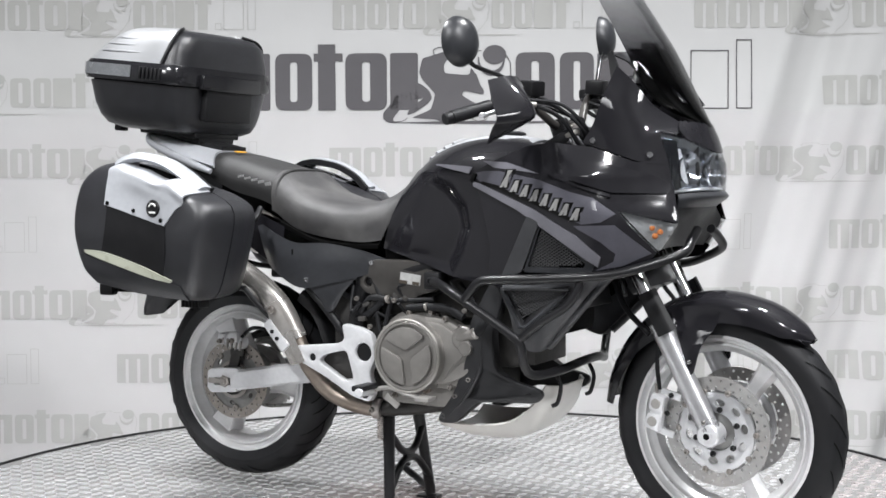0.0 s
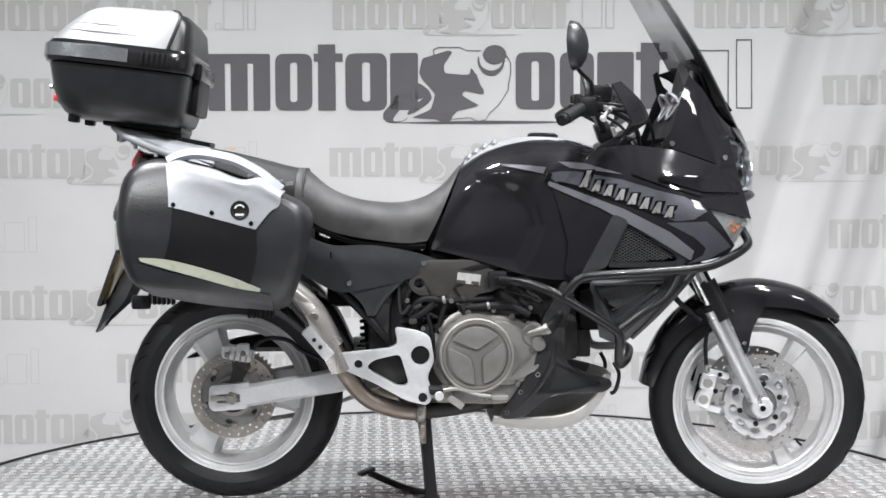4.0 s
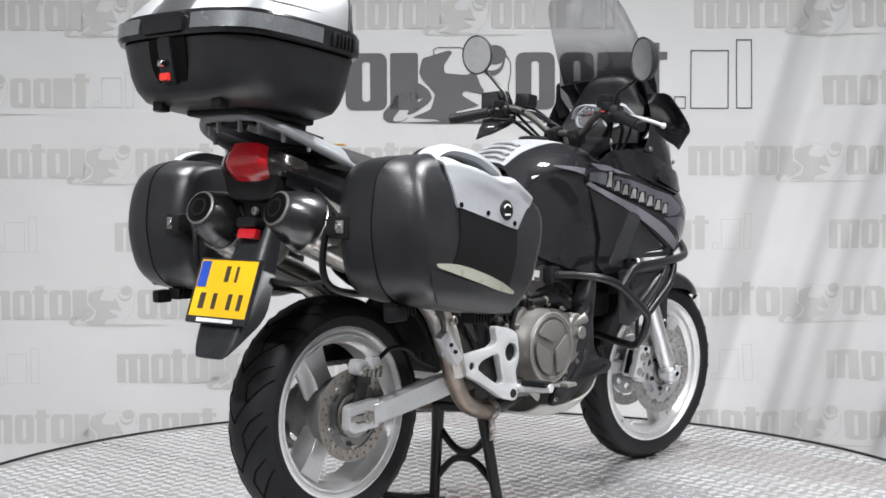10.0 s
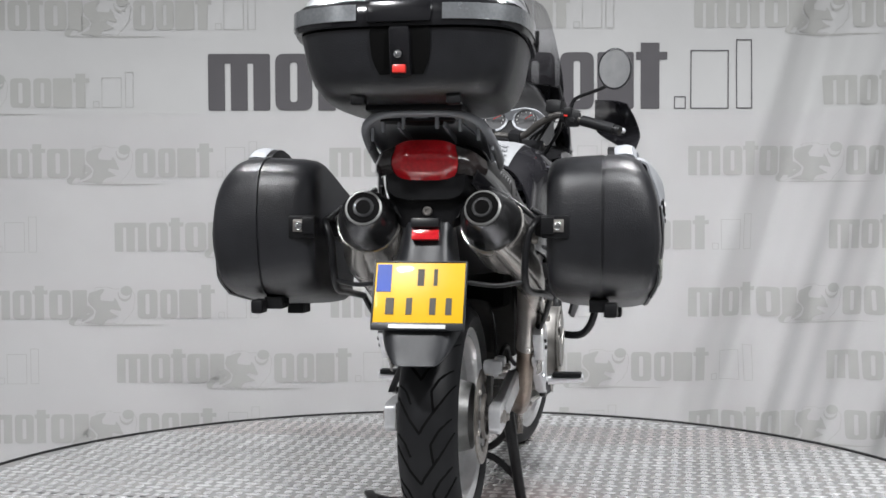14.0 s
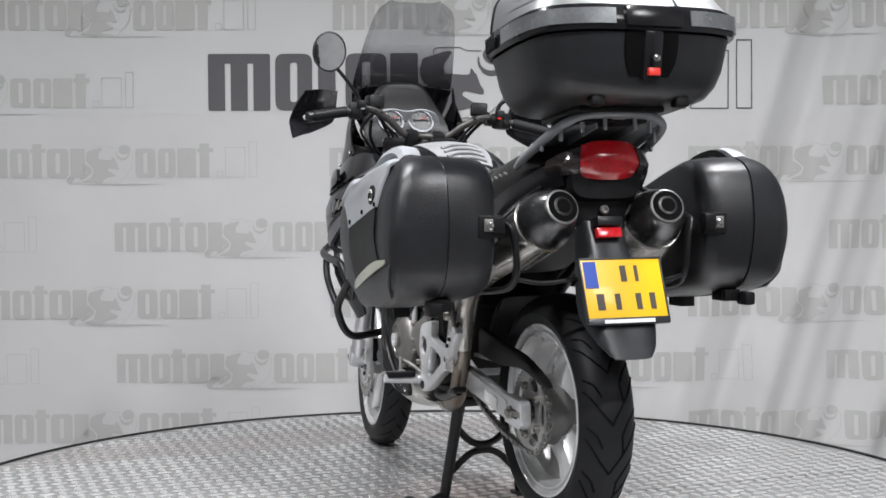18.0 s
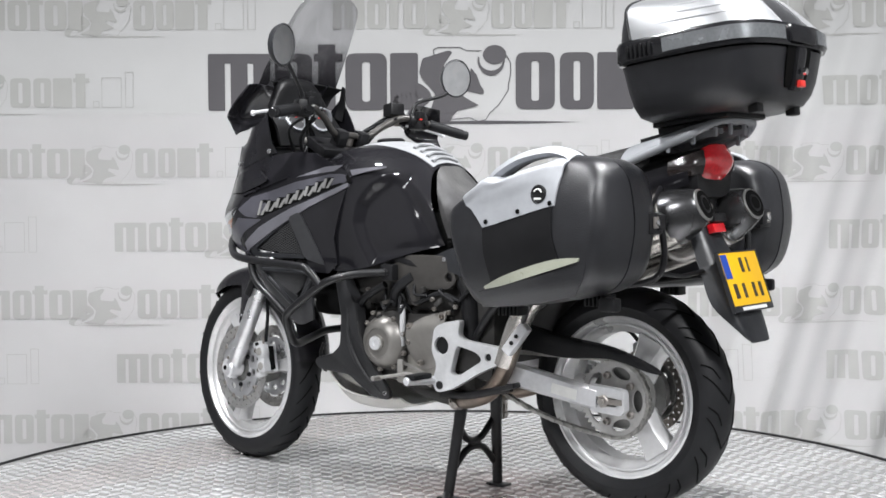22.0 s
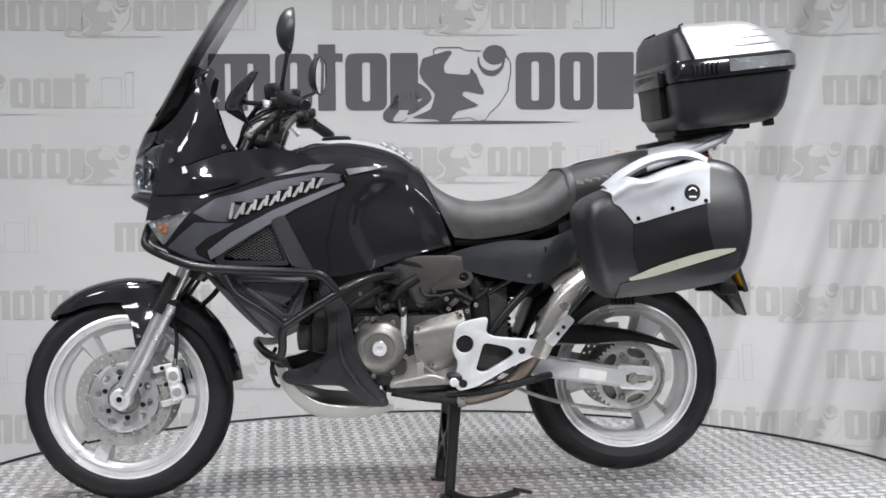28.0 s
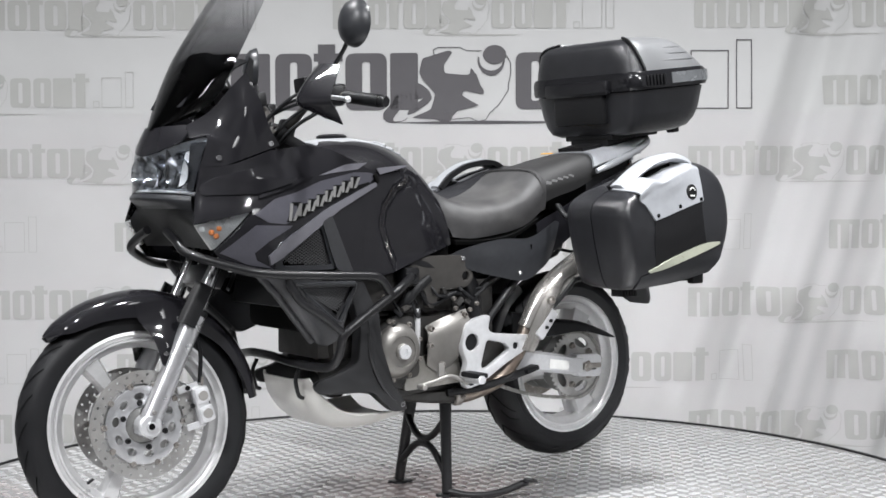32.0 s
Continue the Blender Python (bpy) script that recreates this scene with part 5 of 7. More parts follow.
# crash bars
for s in (-1, 1):
    y = lambda p: (p[0], p[1] * s, p[2])
    cb = part("crash_bar", tube([y(p) for p in ((0.865, 0.06, 0.845), (0.868, 0.12, 0.82), (0.862, 0.17, 0.79), (0.78, 0.25, 0.755), (0.70, 0.295, 0.735), (0.55, 0.32, 0.725), (0.40, 0.33, 0.718), (0.362, 0.33, 0.71), (0.335, 0.325, 0.685), (0.315, 0.32, 0.66))], 0.0125, 12, 4), DARKMETAL, moto, "black tubular crash bar")
    part("lower_bar", tube([y(p) for p in ((0.15, 0.19, 0.70), (0.22, 0.27, 0.695), (0.29, 0.315, 0.672), (0.38, 0.318, 0.62), (0.45, 0.315, 0.575), (0.472, 0.31, 0.55), (0.474, 0.29, 0.495), (0.485, 0.25, 0.465), (0.52, 0.16, 0.47), (0.545, 0.06, 0.485), (0.548, 0.0, 0.487))], 0.0125, 12, 4), DARKMETAL, cb)
    part("brace_bar", tube([y(p) for p in ((0.465, 0.31, 0.56), (0.53, 0.315, 0.61), (0.60, 0.31, 0.655), (0.63, 0.305, 0.70), (0.635, 0.30, 0.728))], 0.0115, 12, 4), DARKMETAL, cb)
    part("bar_mount", join(box((0.15, 0.175 * s, 0.70), (0.05, 0.05, 0.05), 0.008), bolt((0.15, 0.20 * s, 0.70), (0, s, 0), 0.011, 0.008)), DARKMETAL, cb)

# centre stand
st = part("centre_stand", join(*[tube([(-0.055, 0.085 * s, 0.31), (-0.045, 0.10 * s, 0.20), (-0.03, 0.125 * s, 0.025)], [0.020, 0.017, 0.016], 12) for s in (-1, 1)], tube([(-0.042, 0.094, 0.240), (-0.036, 0.045, 0.190), (-0.035, 0.0, 0.176), (-0.036, -0.045, 0.190), (-0.042, -0.094, 0.240)], 0.011), tube([(-0.030, 0.116, 0.085), (-0.034, 0.05, 0.145), (-0.035, 0.0, 0.158), (-0.034, -0.05, 0.145), (-0.030, -0.116, 0.085)], 0.011), box((-0.035, 0, 0.167), (0.016, 0.05, 0.024), 0.004), rod((-0.055, -0.13, 0.315), (-0.055, 0.13, 0.315), 0.018), *[box((-0.035, 0.125 * s, 0.012), (0.07, 0.045, 0.022), 0.006) for s in (-1, 1)]), DARKMETAL, moto, "black steel centre stand")
part("stand_lever", join(tube([(-0.03, 0.13, 0.03), (-0.07, 0.19, 0.022), (-0.13, 0.245, 0.03), (-0.215, 0.285, 0.06)], 0.011), box((-0.225, 0.29, 0.064), (0.055, 0.03, 0.012), 0.004, (0, -15, 30))), DARKMETAL, st, "black stand foot lever")
part("stand_spring", tube([(-0.06 + 0.008 * math.cos(k * 1.2), -0.125 + 0.008 * math.sin(k * 1.2), 0.30 - k * 0.0012) for k in range(60)], 0.0025, 6, 1, False), STEEL, st)
part("side_stand", join(tube([(-0.02, 0.14, 0.335), (-0.14, 0.165, 0.345), (-0.27, 0.18, 0.375), (-0.31, 0.185, 0.385)], 0.012), box((-0.31, 0.19, 0.388), (0.05, 0.04, 0.016), 0.005, (0, 15, 0))), DARKMETAL, moto, "folded black side stand")

# ---- tank, seat and bodywork ----
PRINT_GREY = material("mid_grey_print", (0.26, 0.26, 0.26), 0.5)
TANK = [[(0.060, 0, 1.022), (0.052, 0.085, 1.008), (0.025, 0.135, 0.94), (0.0, 0.152, 0.88), (-0.022, 0.155, 0.82), (-0.035, 0.150, 0.785)],
        [(0.125, 0, 1.068), (0.12, 0.10, 1.05), (0.105, 0.165, 0.98), (0.085, 0.180, 0.90), (0.065, 0.188, 0.82), (0.05, 0.180, 0.765)],
        [(0.20, 0, 1.094), (0.20, 0.115, 1.075), (0.19, 0.186, 1.01), (0.175, 0.194, 0.91), (0.155, 0.200, 0.82), (0.14, 0.192, 0.74)],
        [(0.28, 0, 1.102), (0.28, 0.125, 1.083), (0.27, 0.198, 1.015), (0.25, 0.205, 0.91), (0.235, 0.205, 0.81), (0.22, 0.200, 0.715)],
        [(0.38, 0, 1.093), (0.38, 0.13, 1.075), (0.37, 0.205, 1.0), (0.35, 0.212, 0.91), (0.325, 0.212, 0.80), (0.31, 0.208, 0.70)],
        [(0.47, 0, 1.062), (0.47, 0.13, 1.045), (0.46, 0.205, 0.98), (0.44, 0.205, 0.90), (0.42, 0.215, 0.80), (0.40, 0.213, 0.70)]]
KNEE = [(-0.045, 0.772), (0.095, 0.985), (0.15, 0.985), (0.205, 0.955), (0.25, 0.905), (0.262, 0.85), (0.24, 0.79), (0.205, 0.73)]


def sink(s, outline, depth, soft, low):
    """Presses the shape inwards where its side lies inside the outline."""
    out = []
    m = len(outline)
    for p in s[0]:
        x, z = p[0], p[2]
        inside, near = False, 9.0
        for k in range(m):
            a, c = outline[k], outline[(k + 1) % m]
            if (a[1] > z) != (c[1] > z) and x < a[0] + (c[0] - a[0]) * (z - a[1]) / (c[1] - a[1]):
                inside = not inside
            d = Vector((c[0] - a[0], c[1] - a[1]))
            w = Vector((x - a[0], z - a[1]))
            u = min(max(w.dot(d) / d.dot(d), 0), 1)
            near = min(near, (w - d * u).length)
        e = near if inside else -near
        k = min(max(e / soft + 0.5, 0), 1)
        k = k * k * (3 - 2 * k) * min(max((abs(p[1]) - low) / 0.03, 0), 1)
        out.append((x, p[1] - math.copysign(depth * k, p[1]), z))
    return out, s[1]


tank = part("fuel_tank", sink(sheet(both(TANK), 15, 20, 0.008, (0, 0, 1)), KNEE, 0.017, 0.05, 0.10), PAINT, moto, "glossy black metallic fuel tank with knee recesses")
pad_rows = both([[(0.070, 0, 1.036), (0.066, 0.05, 1.030), (0.062, 0.075, 1.022)], [(0.125, 0, 1.073), (0.122, 0.06, 1.067), (0.120, 0.088, 1.058)], [(0.20, 0, 1.099), (0.20, 0.066, 1.093), (0.20, 0.098, 1.083)], [(0.30, 0, 1.107), (0.30, 0.068, 1.101), (0.30, 0.100, 1.094)], [(0.41, 0, 1.090), (0.41, 0.07, 1.084), (0.41, 0.10, 1.074)]])
pad = part("tank_pad", sheet(pad_rows, 4, 4, 0.004, (0, 0, 1)), PAD, tank, "ribbed silver tank cover")
for x0, z0, x1, z1 in ((0.085, 1.052, 0.089, 1.055), (0.105, 1.067, 0.11, 1.07), (0.13, 1.081, 0.135, 1.083), (0.158, 1.093, 0.163, 1.094)):
    part("rib", tube([(x0 - 0.008, -0.062, z0 - 0.012), (x0, -0.03, z0 - 0.002), (x0, 0, z0), (x0, 0.03, z0 - 0.002), (x0 - 0.008, 0.062, z0 - 0.012)], 0.006, 8), PAD, tank)
part("fuel_cap", lathe([(0.045, 0), (0.045, 0.006), (0.036, 0.011), (0.015, 0.012)], (0.30, 0, 1.105), (0.03, 0, 1), 32), DARKMETAL, tank)

SEAT = [[(0.058, 0, 1.024), (0.052, 0.06, 1.016), (0.025, 0.105, 0.955), (-0.008, 0.130, 0.88), (-0.045, 0.140, 0.808)],
        [(0.005, 0, 0.965), (0.0, 0.075, 0.958), (-0.025, 0.125, 0.91), (-0.055, 0.150, 0.86), (-0.085, 0.150, 0.803)],
        [(-0.06, 0, 0.928), (-0.06, 0.09, 0.924), (-0.075, 0.145, 0.895), (-0.095, 0.165, 0.85), (-0.115, 0.160, 0.803)],
        [(-0.14, 0, 0.914), (-0.14, 0.10, 0.913), (-0.145, 0.160, 0.893), (-0.155, 0.178, 0.855), (-0.165, 0.165, 0.808)],
        [(-0.24, 0, 0.925), (-0.24, 0.11, 0.925), (-0.245, 0.165, 0.907), (-0.25, 0.180, 0.868), (-0.255, 0.165, 0.822)],
        [(-0.32, 0, 0.958), (-0.32, 0.11, 0.954), (-0.325, 0.155, 0.935), (-0.33, 0.170, 0.895), (-0.335, 0.155, 0.845)],
        [(-0.385, 0, 1.012), (-0.385, 0.10, 1.006), (-0.39, 0.142, 0.984), (-0.395, 0.158, 0.945), (-0.40, 0.148, 0.885)],
        [(-0.408, 0, 1.018), (-0.408, 0.095, 1.012), (-0.412, 0.136, 0.990), (-0.416, 0.151, 0.950), (-0.42, 0.142, 0.892)]]
SEAM = [(-0.394, -0.157, 0.935), (-0.391, -0.144, 0.983), (-0.387, -0.10, 1.008), (-0.386, 0, 1.013), (-0.387, 0.10, 1.008), (-0.391, 0.144, 0.983), (-0.394, 0.157, 0.935)]
rs = part("rider_seat", sheet(both(SEAT), 5, 5, 0.02, (0, 0, 1)), VINYL, moto, "worn grey-black vinyl rider seat")
part("seam", tube(SEAM, 0.0045, 8), VINYL_DARK, rs, "dark piped seam")
part("seat_base", sheet(both([[(-0.04, 0, 0.82), (-0.045, 0.10, 0.81), (-0.05, 0.150, 0.795)], [(-0.15, 0, 0.82), (-0.15, 0.12, 0.81), (-0.155, 0.168, 0.797)], [(-0.26, 0, 0.83), (-0.26, 0.12, 0.825), (-0.26, 0.168, 0.812)], [(-0.38, 0, 0.88), (-0.38, 0.11, 0.875), (-0.385, 0.15, 0.860)]]), 4, 4, 0.012, (0, 0, 1)), SPEEDBLACK, moto)
PILL = [[(-0.355, 0, 0.975), (-0.355, 0.09, 0.97), (-0.36, 0.135, 0.95), (-0.365, 0.15, 0.92), (-0.37, 0.14, 0.875)],
        [(-0.39, 0, 1.010), (-0.39, 0.09, 1.006), (-0.395, 0.130, 0.985), (-0.40, 0.148, 0.95), (-0.405, 0.140, 0.90)],
        [(-0.45, 0, 1.026), (-0.45, 0.09, 1.022), (-0.455, 0.128, 1.002), (-0.46, 0.145, 0.97), (-0.465, 0.138, 0.925)],
        [(-0.55, 0, 1.052), (-0.55, 0.085, 1.048), (-0.555, 0.120, 1.028), (-0.56, 0.136, 0.99), (-0.565, 0.130, 0.950)],
        [(-0.65, 0, 1.072), (-0.65, 0.075, 1.068), (-0.65, 0.108, 1.050), (-0.655, 0.122, 1.018), (-0.66, 0.115, 0.985)],
        [(-0.71, 0, 1.066), (-0.71, 0.065, 1.062), (-0.71, 0.092, 1.046), (-0.715, 0.102, 1.018), (-0.72, 0.095, 0.99)]]
pil = part("pillion_seat", sheet(both(PILL), 5, 5, 0.02, (0, 0, 1)), VINYL_DARK, moto, "black vinyl pillion seat with a printed mark")
for s in (-1, 1):
    for k in range(5):
        x = -0.430 - 0.0265 * k
        part("printed_bar", box((x, s * (0.1435 - 0.0025 * k), 0.962 + 0.0055 * k), (0.022, 0.002, 0.030), 0, (s * -16, -8, 0)), PRINT_GREY, pil)

# side panels under the seat
def side_panel(s):
    rows = [[(-0.46, 0.170, 0.872), (-0.40, 0.178, 0.834), (-0.31, 0.186, 0.800), (-0.20, 0.184, 0.799), (-0.08, 0.172, 0.777), (0.005, 0.158, 0.748)],
            [(-0.43, 0.182, 0.80), (-0.385, 0.190, 0.773), (-0.30, 0.195, 0.745), (-0.19, 0.191, 0.745), (-0.09, 0.176, 0.742), (-0.01, 0.163, 0.735)],
            [(-0.41, 0.178, 0.735), (-0.37, 0.186, 0.705), (-0.29, 0.191, 0.668), (-0.19, 0.187, 0.682), (-0.10, 0.176, 0.703), (-0.04, 0.168, 0.724)]]
    p = sheet(rows, 5, 5, 0.005)
    return p if s > 0 else flip(p)

def tail_panel(s):
    rows = [[(-0.36, 0.166, 0.845), (-0.46, 0.176, 0.89), (-0.58, 0.165, 0.945), (-0.72, 0.14, 0.995), (-0.83, 0.115, 1.03)],
            [(-0.36, 0.170, 0.79), (-0.46, 0.174, 0.83), (-0.58, 0.175, 0.89), (-0.72, 0.15, 0.955), (-0.84, 0.122, 1.0)],
            [(-0.34, 0.162, 0.72), (-0.42, 0.166, 0.745), (-0.56, 0.17, 0.835), (-0.72, 0.14, 0.915), (-0.84, 0.11, 0.965)]]
    p = sheet(rows, 5, 5, 0.005)
    return p if s > 0 else flip(p)

for s in (-1, 1):
    sp = part("side_panel", side_panel(s), SATIN, moto, "satin dark grey side panel")
    part("bolt", bolt((-0.265, 0.194 * s, 0.693), (0, s, 0), 0.008, 0.006), CHROME, sp)
    part("bolt", bolt((-0.057, 0.170 * s, 0.745), (0, s, 0), 0.008, 0.006), CHROME, sp)
    part("slot", box((-0.315, 0.192 * s, 0.772), (0.004, 0.004, 0.016), 0.001), SPEEDBLACK, sp)
    part("tail_panel", tail_panel(s), PAINT, moto, "glossy black tail panel")
    if s < 0:
        part("lower_side_cover", (lambda p: p if s > 0 else flip(p))(sheet([[(-0.285, 0.184, 0.685), (-0.19, 0.182, 0.69), (-0.10, 0.171, 0.708)], [(-0.235, 0.176, 0.64), (-0.19, 0.178, 0.63), (-0.15, 0.170, 0.66)], [(-0.215, 0.17, 0.60), (-0.195, 0.172, 0.60), (-0.18, 0.168, 0.615)]], 4, 4, 0.005)), SATIN, moto, "satin dark lower side cover")
part("subframe", join(*[tube([(-0.12, 0.12 * s, 0.62), (-0.25, 0.14 * s, 0.70), (-0.45, 0.14 * s, 0.80), (-0.75, 0.10 * s, 0.90)], 0.014) for s in (-1, 1)], *[tube([(-0.14, 0.14 * s, 0.50), (-0.22, 0.15 * s, 0.60), (-0.36, 0.15 * s, 0.74)], 0.013) for s in (-1, 1)]), DARKMETAL, moto)
part("tail_underside", sheet(both([[(-0.40, 0, 0.72), (-0.40, 0.10, 0.73), (-0.40, 0.14, 0.76)], [(-0.60, 0, 0.80), (-0.60, 0.09, 0.81), (-0.60, 0.12, 0.84)], [(-0.82, 0, 0.87), (-0.82, 0.06, 0.88), (-0.82, 0.09, 0.91)]]), 3, 3, 0.01, (0, 0, -1)), PLASTIC, moto)
part("tail_body", rings([hoop(-0.62, 0.12, 0.88, 1.02), hoop(-0.75, 0.115, 0.90, 1.045), hoop(-0.83, 0.105, 0.92, 1.06), hoop(-0.855, 0.095, 0.93, 1.055)]), PLASTIC, moto)

# upper fairing and cowl, given for the left and mirrored
def two(name, rows, mat, label, nu=5, nv=5, thick=0.005, parent=None):
    a = sheet(rows, nu, nv, thick)
    return part(name, a, mat, parent or moto, label), part(name, flip(a), mat, parent or moto, label)

FAIR_X = (0.28, 0.36, 0.44, 0.52, 0.60, 0.68, 0.76, 0.82, 0.87)
FAIR_Y = ((0.210, 0.220, 0.234, 0.248, 0.254, 0.254, 0.22, 0.19, 0.16),
          (0.212, 0.224, 0.240, 0.256, 0.266, 0.268, 0.235, 0.20, 0.17),
          (0.212, 0.226, 0.240, 0.258, 0.272, 0.280, 0.250, 0.215, 0.18),
          (0.212, 0.228, 0.242, 0.262, 0.278, 0.284, 0.264, 0.228, 0.195),
          (0.212, 0.228, 0.242, 0.262, 0.280, 0.284, 0.268, 0.235, 0.205),
          (0.210, 0.224, 0.238, 0.256, 0.272, 0.272, 0.250, 0.213, 0.180),
          (0.208, 0.218, 0.230, 0.245, 0.255, 0.250, 0.228, 0.190, 0.158),
          (0.205, 0.210, 0.215, 0.228, 0.235, 0.230, 0.215, 0.182, 0.15),
          (0.195, 0.198, 0.195, 0.205, 0.214, 0.214, 0.205, 0.185, 0.15))


def fair_y(x, z):
    """Half width of the side fairing at x and z."""
    u = float(np.interp(x, FAIR_X, range(9)))
    return catmull([catmull(r, u) for r in FAIR_Y], min(max((z - 0.68) / 0.05, 0), 8))


def fairing(name, loops, mat, label, proud=0.0, thick=0.006, parents=None, rows=8, shape=None):
    a = drape(loops, shape or fair_y, proud, thick, 0.016, rows)
    p, q = parents or (moto, moto)
    return part(name, a, mat, p, label), part(name, flip(a), mat, q, label)


two("cowl_side", [[(0.840, 0.100, 1.118), (0.780, 0.150, 1.165), (0.735, 0.178, 1.225), (0.690, 0.186, 1.270)],
                  [(0.835, 0.142, 1.092), (0.770, 0.185, 1.120), (0.715, 0.205, 1.160), (0.660, 0.205, 1.195)],
                  [(0.806, 0.180, 1.096), (0.760, 0.205, 1.080), (0.695, 0.214, 1.100), (0.635, 0.214, 1.120)],
                  [(0.828, 0.179, 1.015), (0.770, 0.212, 1.020), (0.695, 0.219, 1.045), (0.605, 0.214, 1.074)]], PAINT, "black screen cowl side")
part("cowl_front", sheet(both([[(0.880, 0, 1.120), (0.868, 0.06, 1.124), (0.832, 0.110, 1.128)], [(0.896, 0, 1.080), (0.884, 0.065, 1.088), (0.842, 0.135, 1.102)], [(0.906, 0, 1.045), (0.896, 0.062, 1.055), (0.862, 0.128, 1.078), (0.806, 0.181, 1.096)][:3]]), 5, 4, 0.005, (1, 0, 0.3)), PAINT, moto, "black cowl over the headlight")
for s in (-1, 1):
    part("cowl_bolt", bolt((0.636, 0.215 * s, 1.078), (0, s, 0), 0.009, 0.006), CHROME, moto)
    part("cowl_bolt", bolt((0.786, 0.206 * s, 1.039), (0.3, s, 0), 0.009, 0.006), CHROME, moto)
SIGNAL = [(0.726, 0.898), (0.862, 0.864), (0.812, 0.793)]
uf = fairing("upper_fairing", [[(0.826, 1.016), (0.75, 1.022), (0.64, 1.060), (0.52, 1.076), (0.44, 1.068), (0.36, 1.034), (0.295, 1.004), (0.284, 0.985), (0.300, 0.962), (0.42, 0.915), (0.53, 0.855), (0.640, 0.778), (0.655, 0.742), (0.79, 0.765), (0.812, 0.793), (0.726, 0.898), (0.862, 0.866), (0.846, 0.940)]], PAINT, "glossy black upper side fairing", 0, 0.006, None, 14)
fairing("fairing_scoop", [rounded([(0.655, 1.026), (0.789, 0.992), (0.838, 0.966), (0.838, 0.940), (0.704, 0.944), (0.610, 0.972), (0.585, 0.985)], 0.014)], PAINT, "raised glossy black fairing panel", 0.004, 0.012, uf, 10, lambda x, z: fair_y(x, z) + 0.020 * min(max((z - 0.935) / 0.05, 0), 1) * min(max((0.84 - x) / 0.12, 0), 1))
fairing("fairing_lip", [[(0.704, 0.940), (0.60, 0.972), (0.52, 0.998), (0.52, 0.992), (0.60, 0.962), (0.704, 0.932)]], PAINT, "raised lip of the fairing", 0.007, 0.009, uf, 3)
bands = fairing("graphic_band", [[(0.282, 0.995), (0.32, 1.002), (0.367, 1.002), (0.493, 0.978), (0.585, 0.948), (0.66, 0.930), (0.722, 0.890), (0.683, 0.868), (0.632, 0.863), (0.564, 0.888), (0.494, 0.915), (0.416, 0.938), (0.368, 0.958), (0.312, 0.972)]], GRAPHIC, "grey-violet painted graphic band", 0.0015, 0.002, uf, 6)
fairing("dark_line", [[(0.316, 0.975), (0.37, 0.963), (0.418, 0.943), (0.496, 0.920), (0.566, 0.894), (0.632, 0.870), (0.60, 0.872), (0.564, 0.884), (0.494, 0.911), (0.416, 0.934), (0.368, 0.954), (0.312, 0.968)]], SPEEDBLACK, "thin black outline", 0.0030, 0.002, uf, 2)
fairing("graphic_wedge", [[(0.316, 1.030), (0.39, 1.025), (0.495, 0.993), (0.43, 1.002), (0.351, 1.011)]], GRAPHIC_LIGHT, "light grey painted wedge", 0.0015, 0.002, uf, 3)
fairing("front_graphic", [[(0.609, 0.859), (0.719, 0.862), (0.755, 0.832), (0.800, 0.790), (0.733, 0.758), (0.665, 0.745), (0.712, 0.769), (0.719, 0.789), (0.683, 0.819), (0.617, 0.853)]], GRAPHIC, "grey-violet lower graphic", 0.0015, 0.002, uf, 5)
fairing("lower_band", [[(0.286, 0.976), (0.312, 0.968), (0.494, 0.897), (0.617, 0.833), (0.683, 0.781), (0.675, 0.755), (0.645, 0.772), (0.564, 0.823), (0.432, 0.899), (0.290, 0.962)]], GRAPHIC_LIGHT, "light grey graphic stripe", 0.006, 0.008, uf, 4)
two("tank_stripe", [[(0.285, 0.2115, 1.014), (0.225, 0.2030, 1.020), (0.16, 0.184, 1.024)], [(0.275, 0.2135, 0.996), (0.22, 0.2060, 1.008), (0.16, 0.1845, 1.020)]], GRAPHIC_LIGHT, "thin light grey tank stripe", 5, 2, 0.003)
for s, bd in zip((1, -1), bands):
    # the model name is drawn as plain slanted silver strokes
    for k in range(8):
        u = k / 7
        x, z = (0.612 - 0.235 * u, 0.872 + 0.086 * u) if s > 0 else (0.385 + 0.225 * u, 0.958 - 0.084 * u)
        h = 0.046 if k == 0 else 0.030
        lean = (-0.45 if s > 0 else 0.45) * h
        for d, w_, slant in ((-0.0115, 0.0095, 1.35), (0.0020, 0.0090, 0.45)):
            stroke = [(x + d, z), (x + d + w_, z), (x + d + w_ + lean * slant, z + h), (x + d + lean * slant, z + h)]
            st_ = drape([stroke], fair_y, 0.004, 0.004, 0.01, 1)
            part("bright_bar", st_ if s > 0 else flip(st_), BADGE, bd, "raised silver letter bar")
        shade = [(x - 0.0135, z - 0.003), (x + 0.0155, z - 0.003), (x + 0.0155 + lean, z + h + 0.003), (x - 0.0135 + lean, z + h + 0.003)]
        st_ = drape([shade], fair_y, 0.0022, 0.002, 0.01, 1)
        part("dark_outline", st_ if s > 0 else flip(st_), SPEEDBLACK, bd, "black shade behind a letter bar")
    part("clip", box((0.290, s * 0.214, 0.985), (0.012, 0.008, 0.028), 0.003, (0, 25, 0)), SPEEDBLACK, bd)
lf = fairing("lower_fairing", [[(0.300, 0.960), (0.42, 0.913), (0.505, 0.866), (0.447, 0.738), (0.44, 0.695), (0.37, 0.690), (0.335, 0.72), (0.345, 0.80), (0.325, 0.88)]], PAINT, "glossy black lower side fairing", 0, 0.006, None, 8)
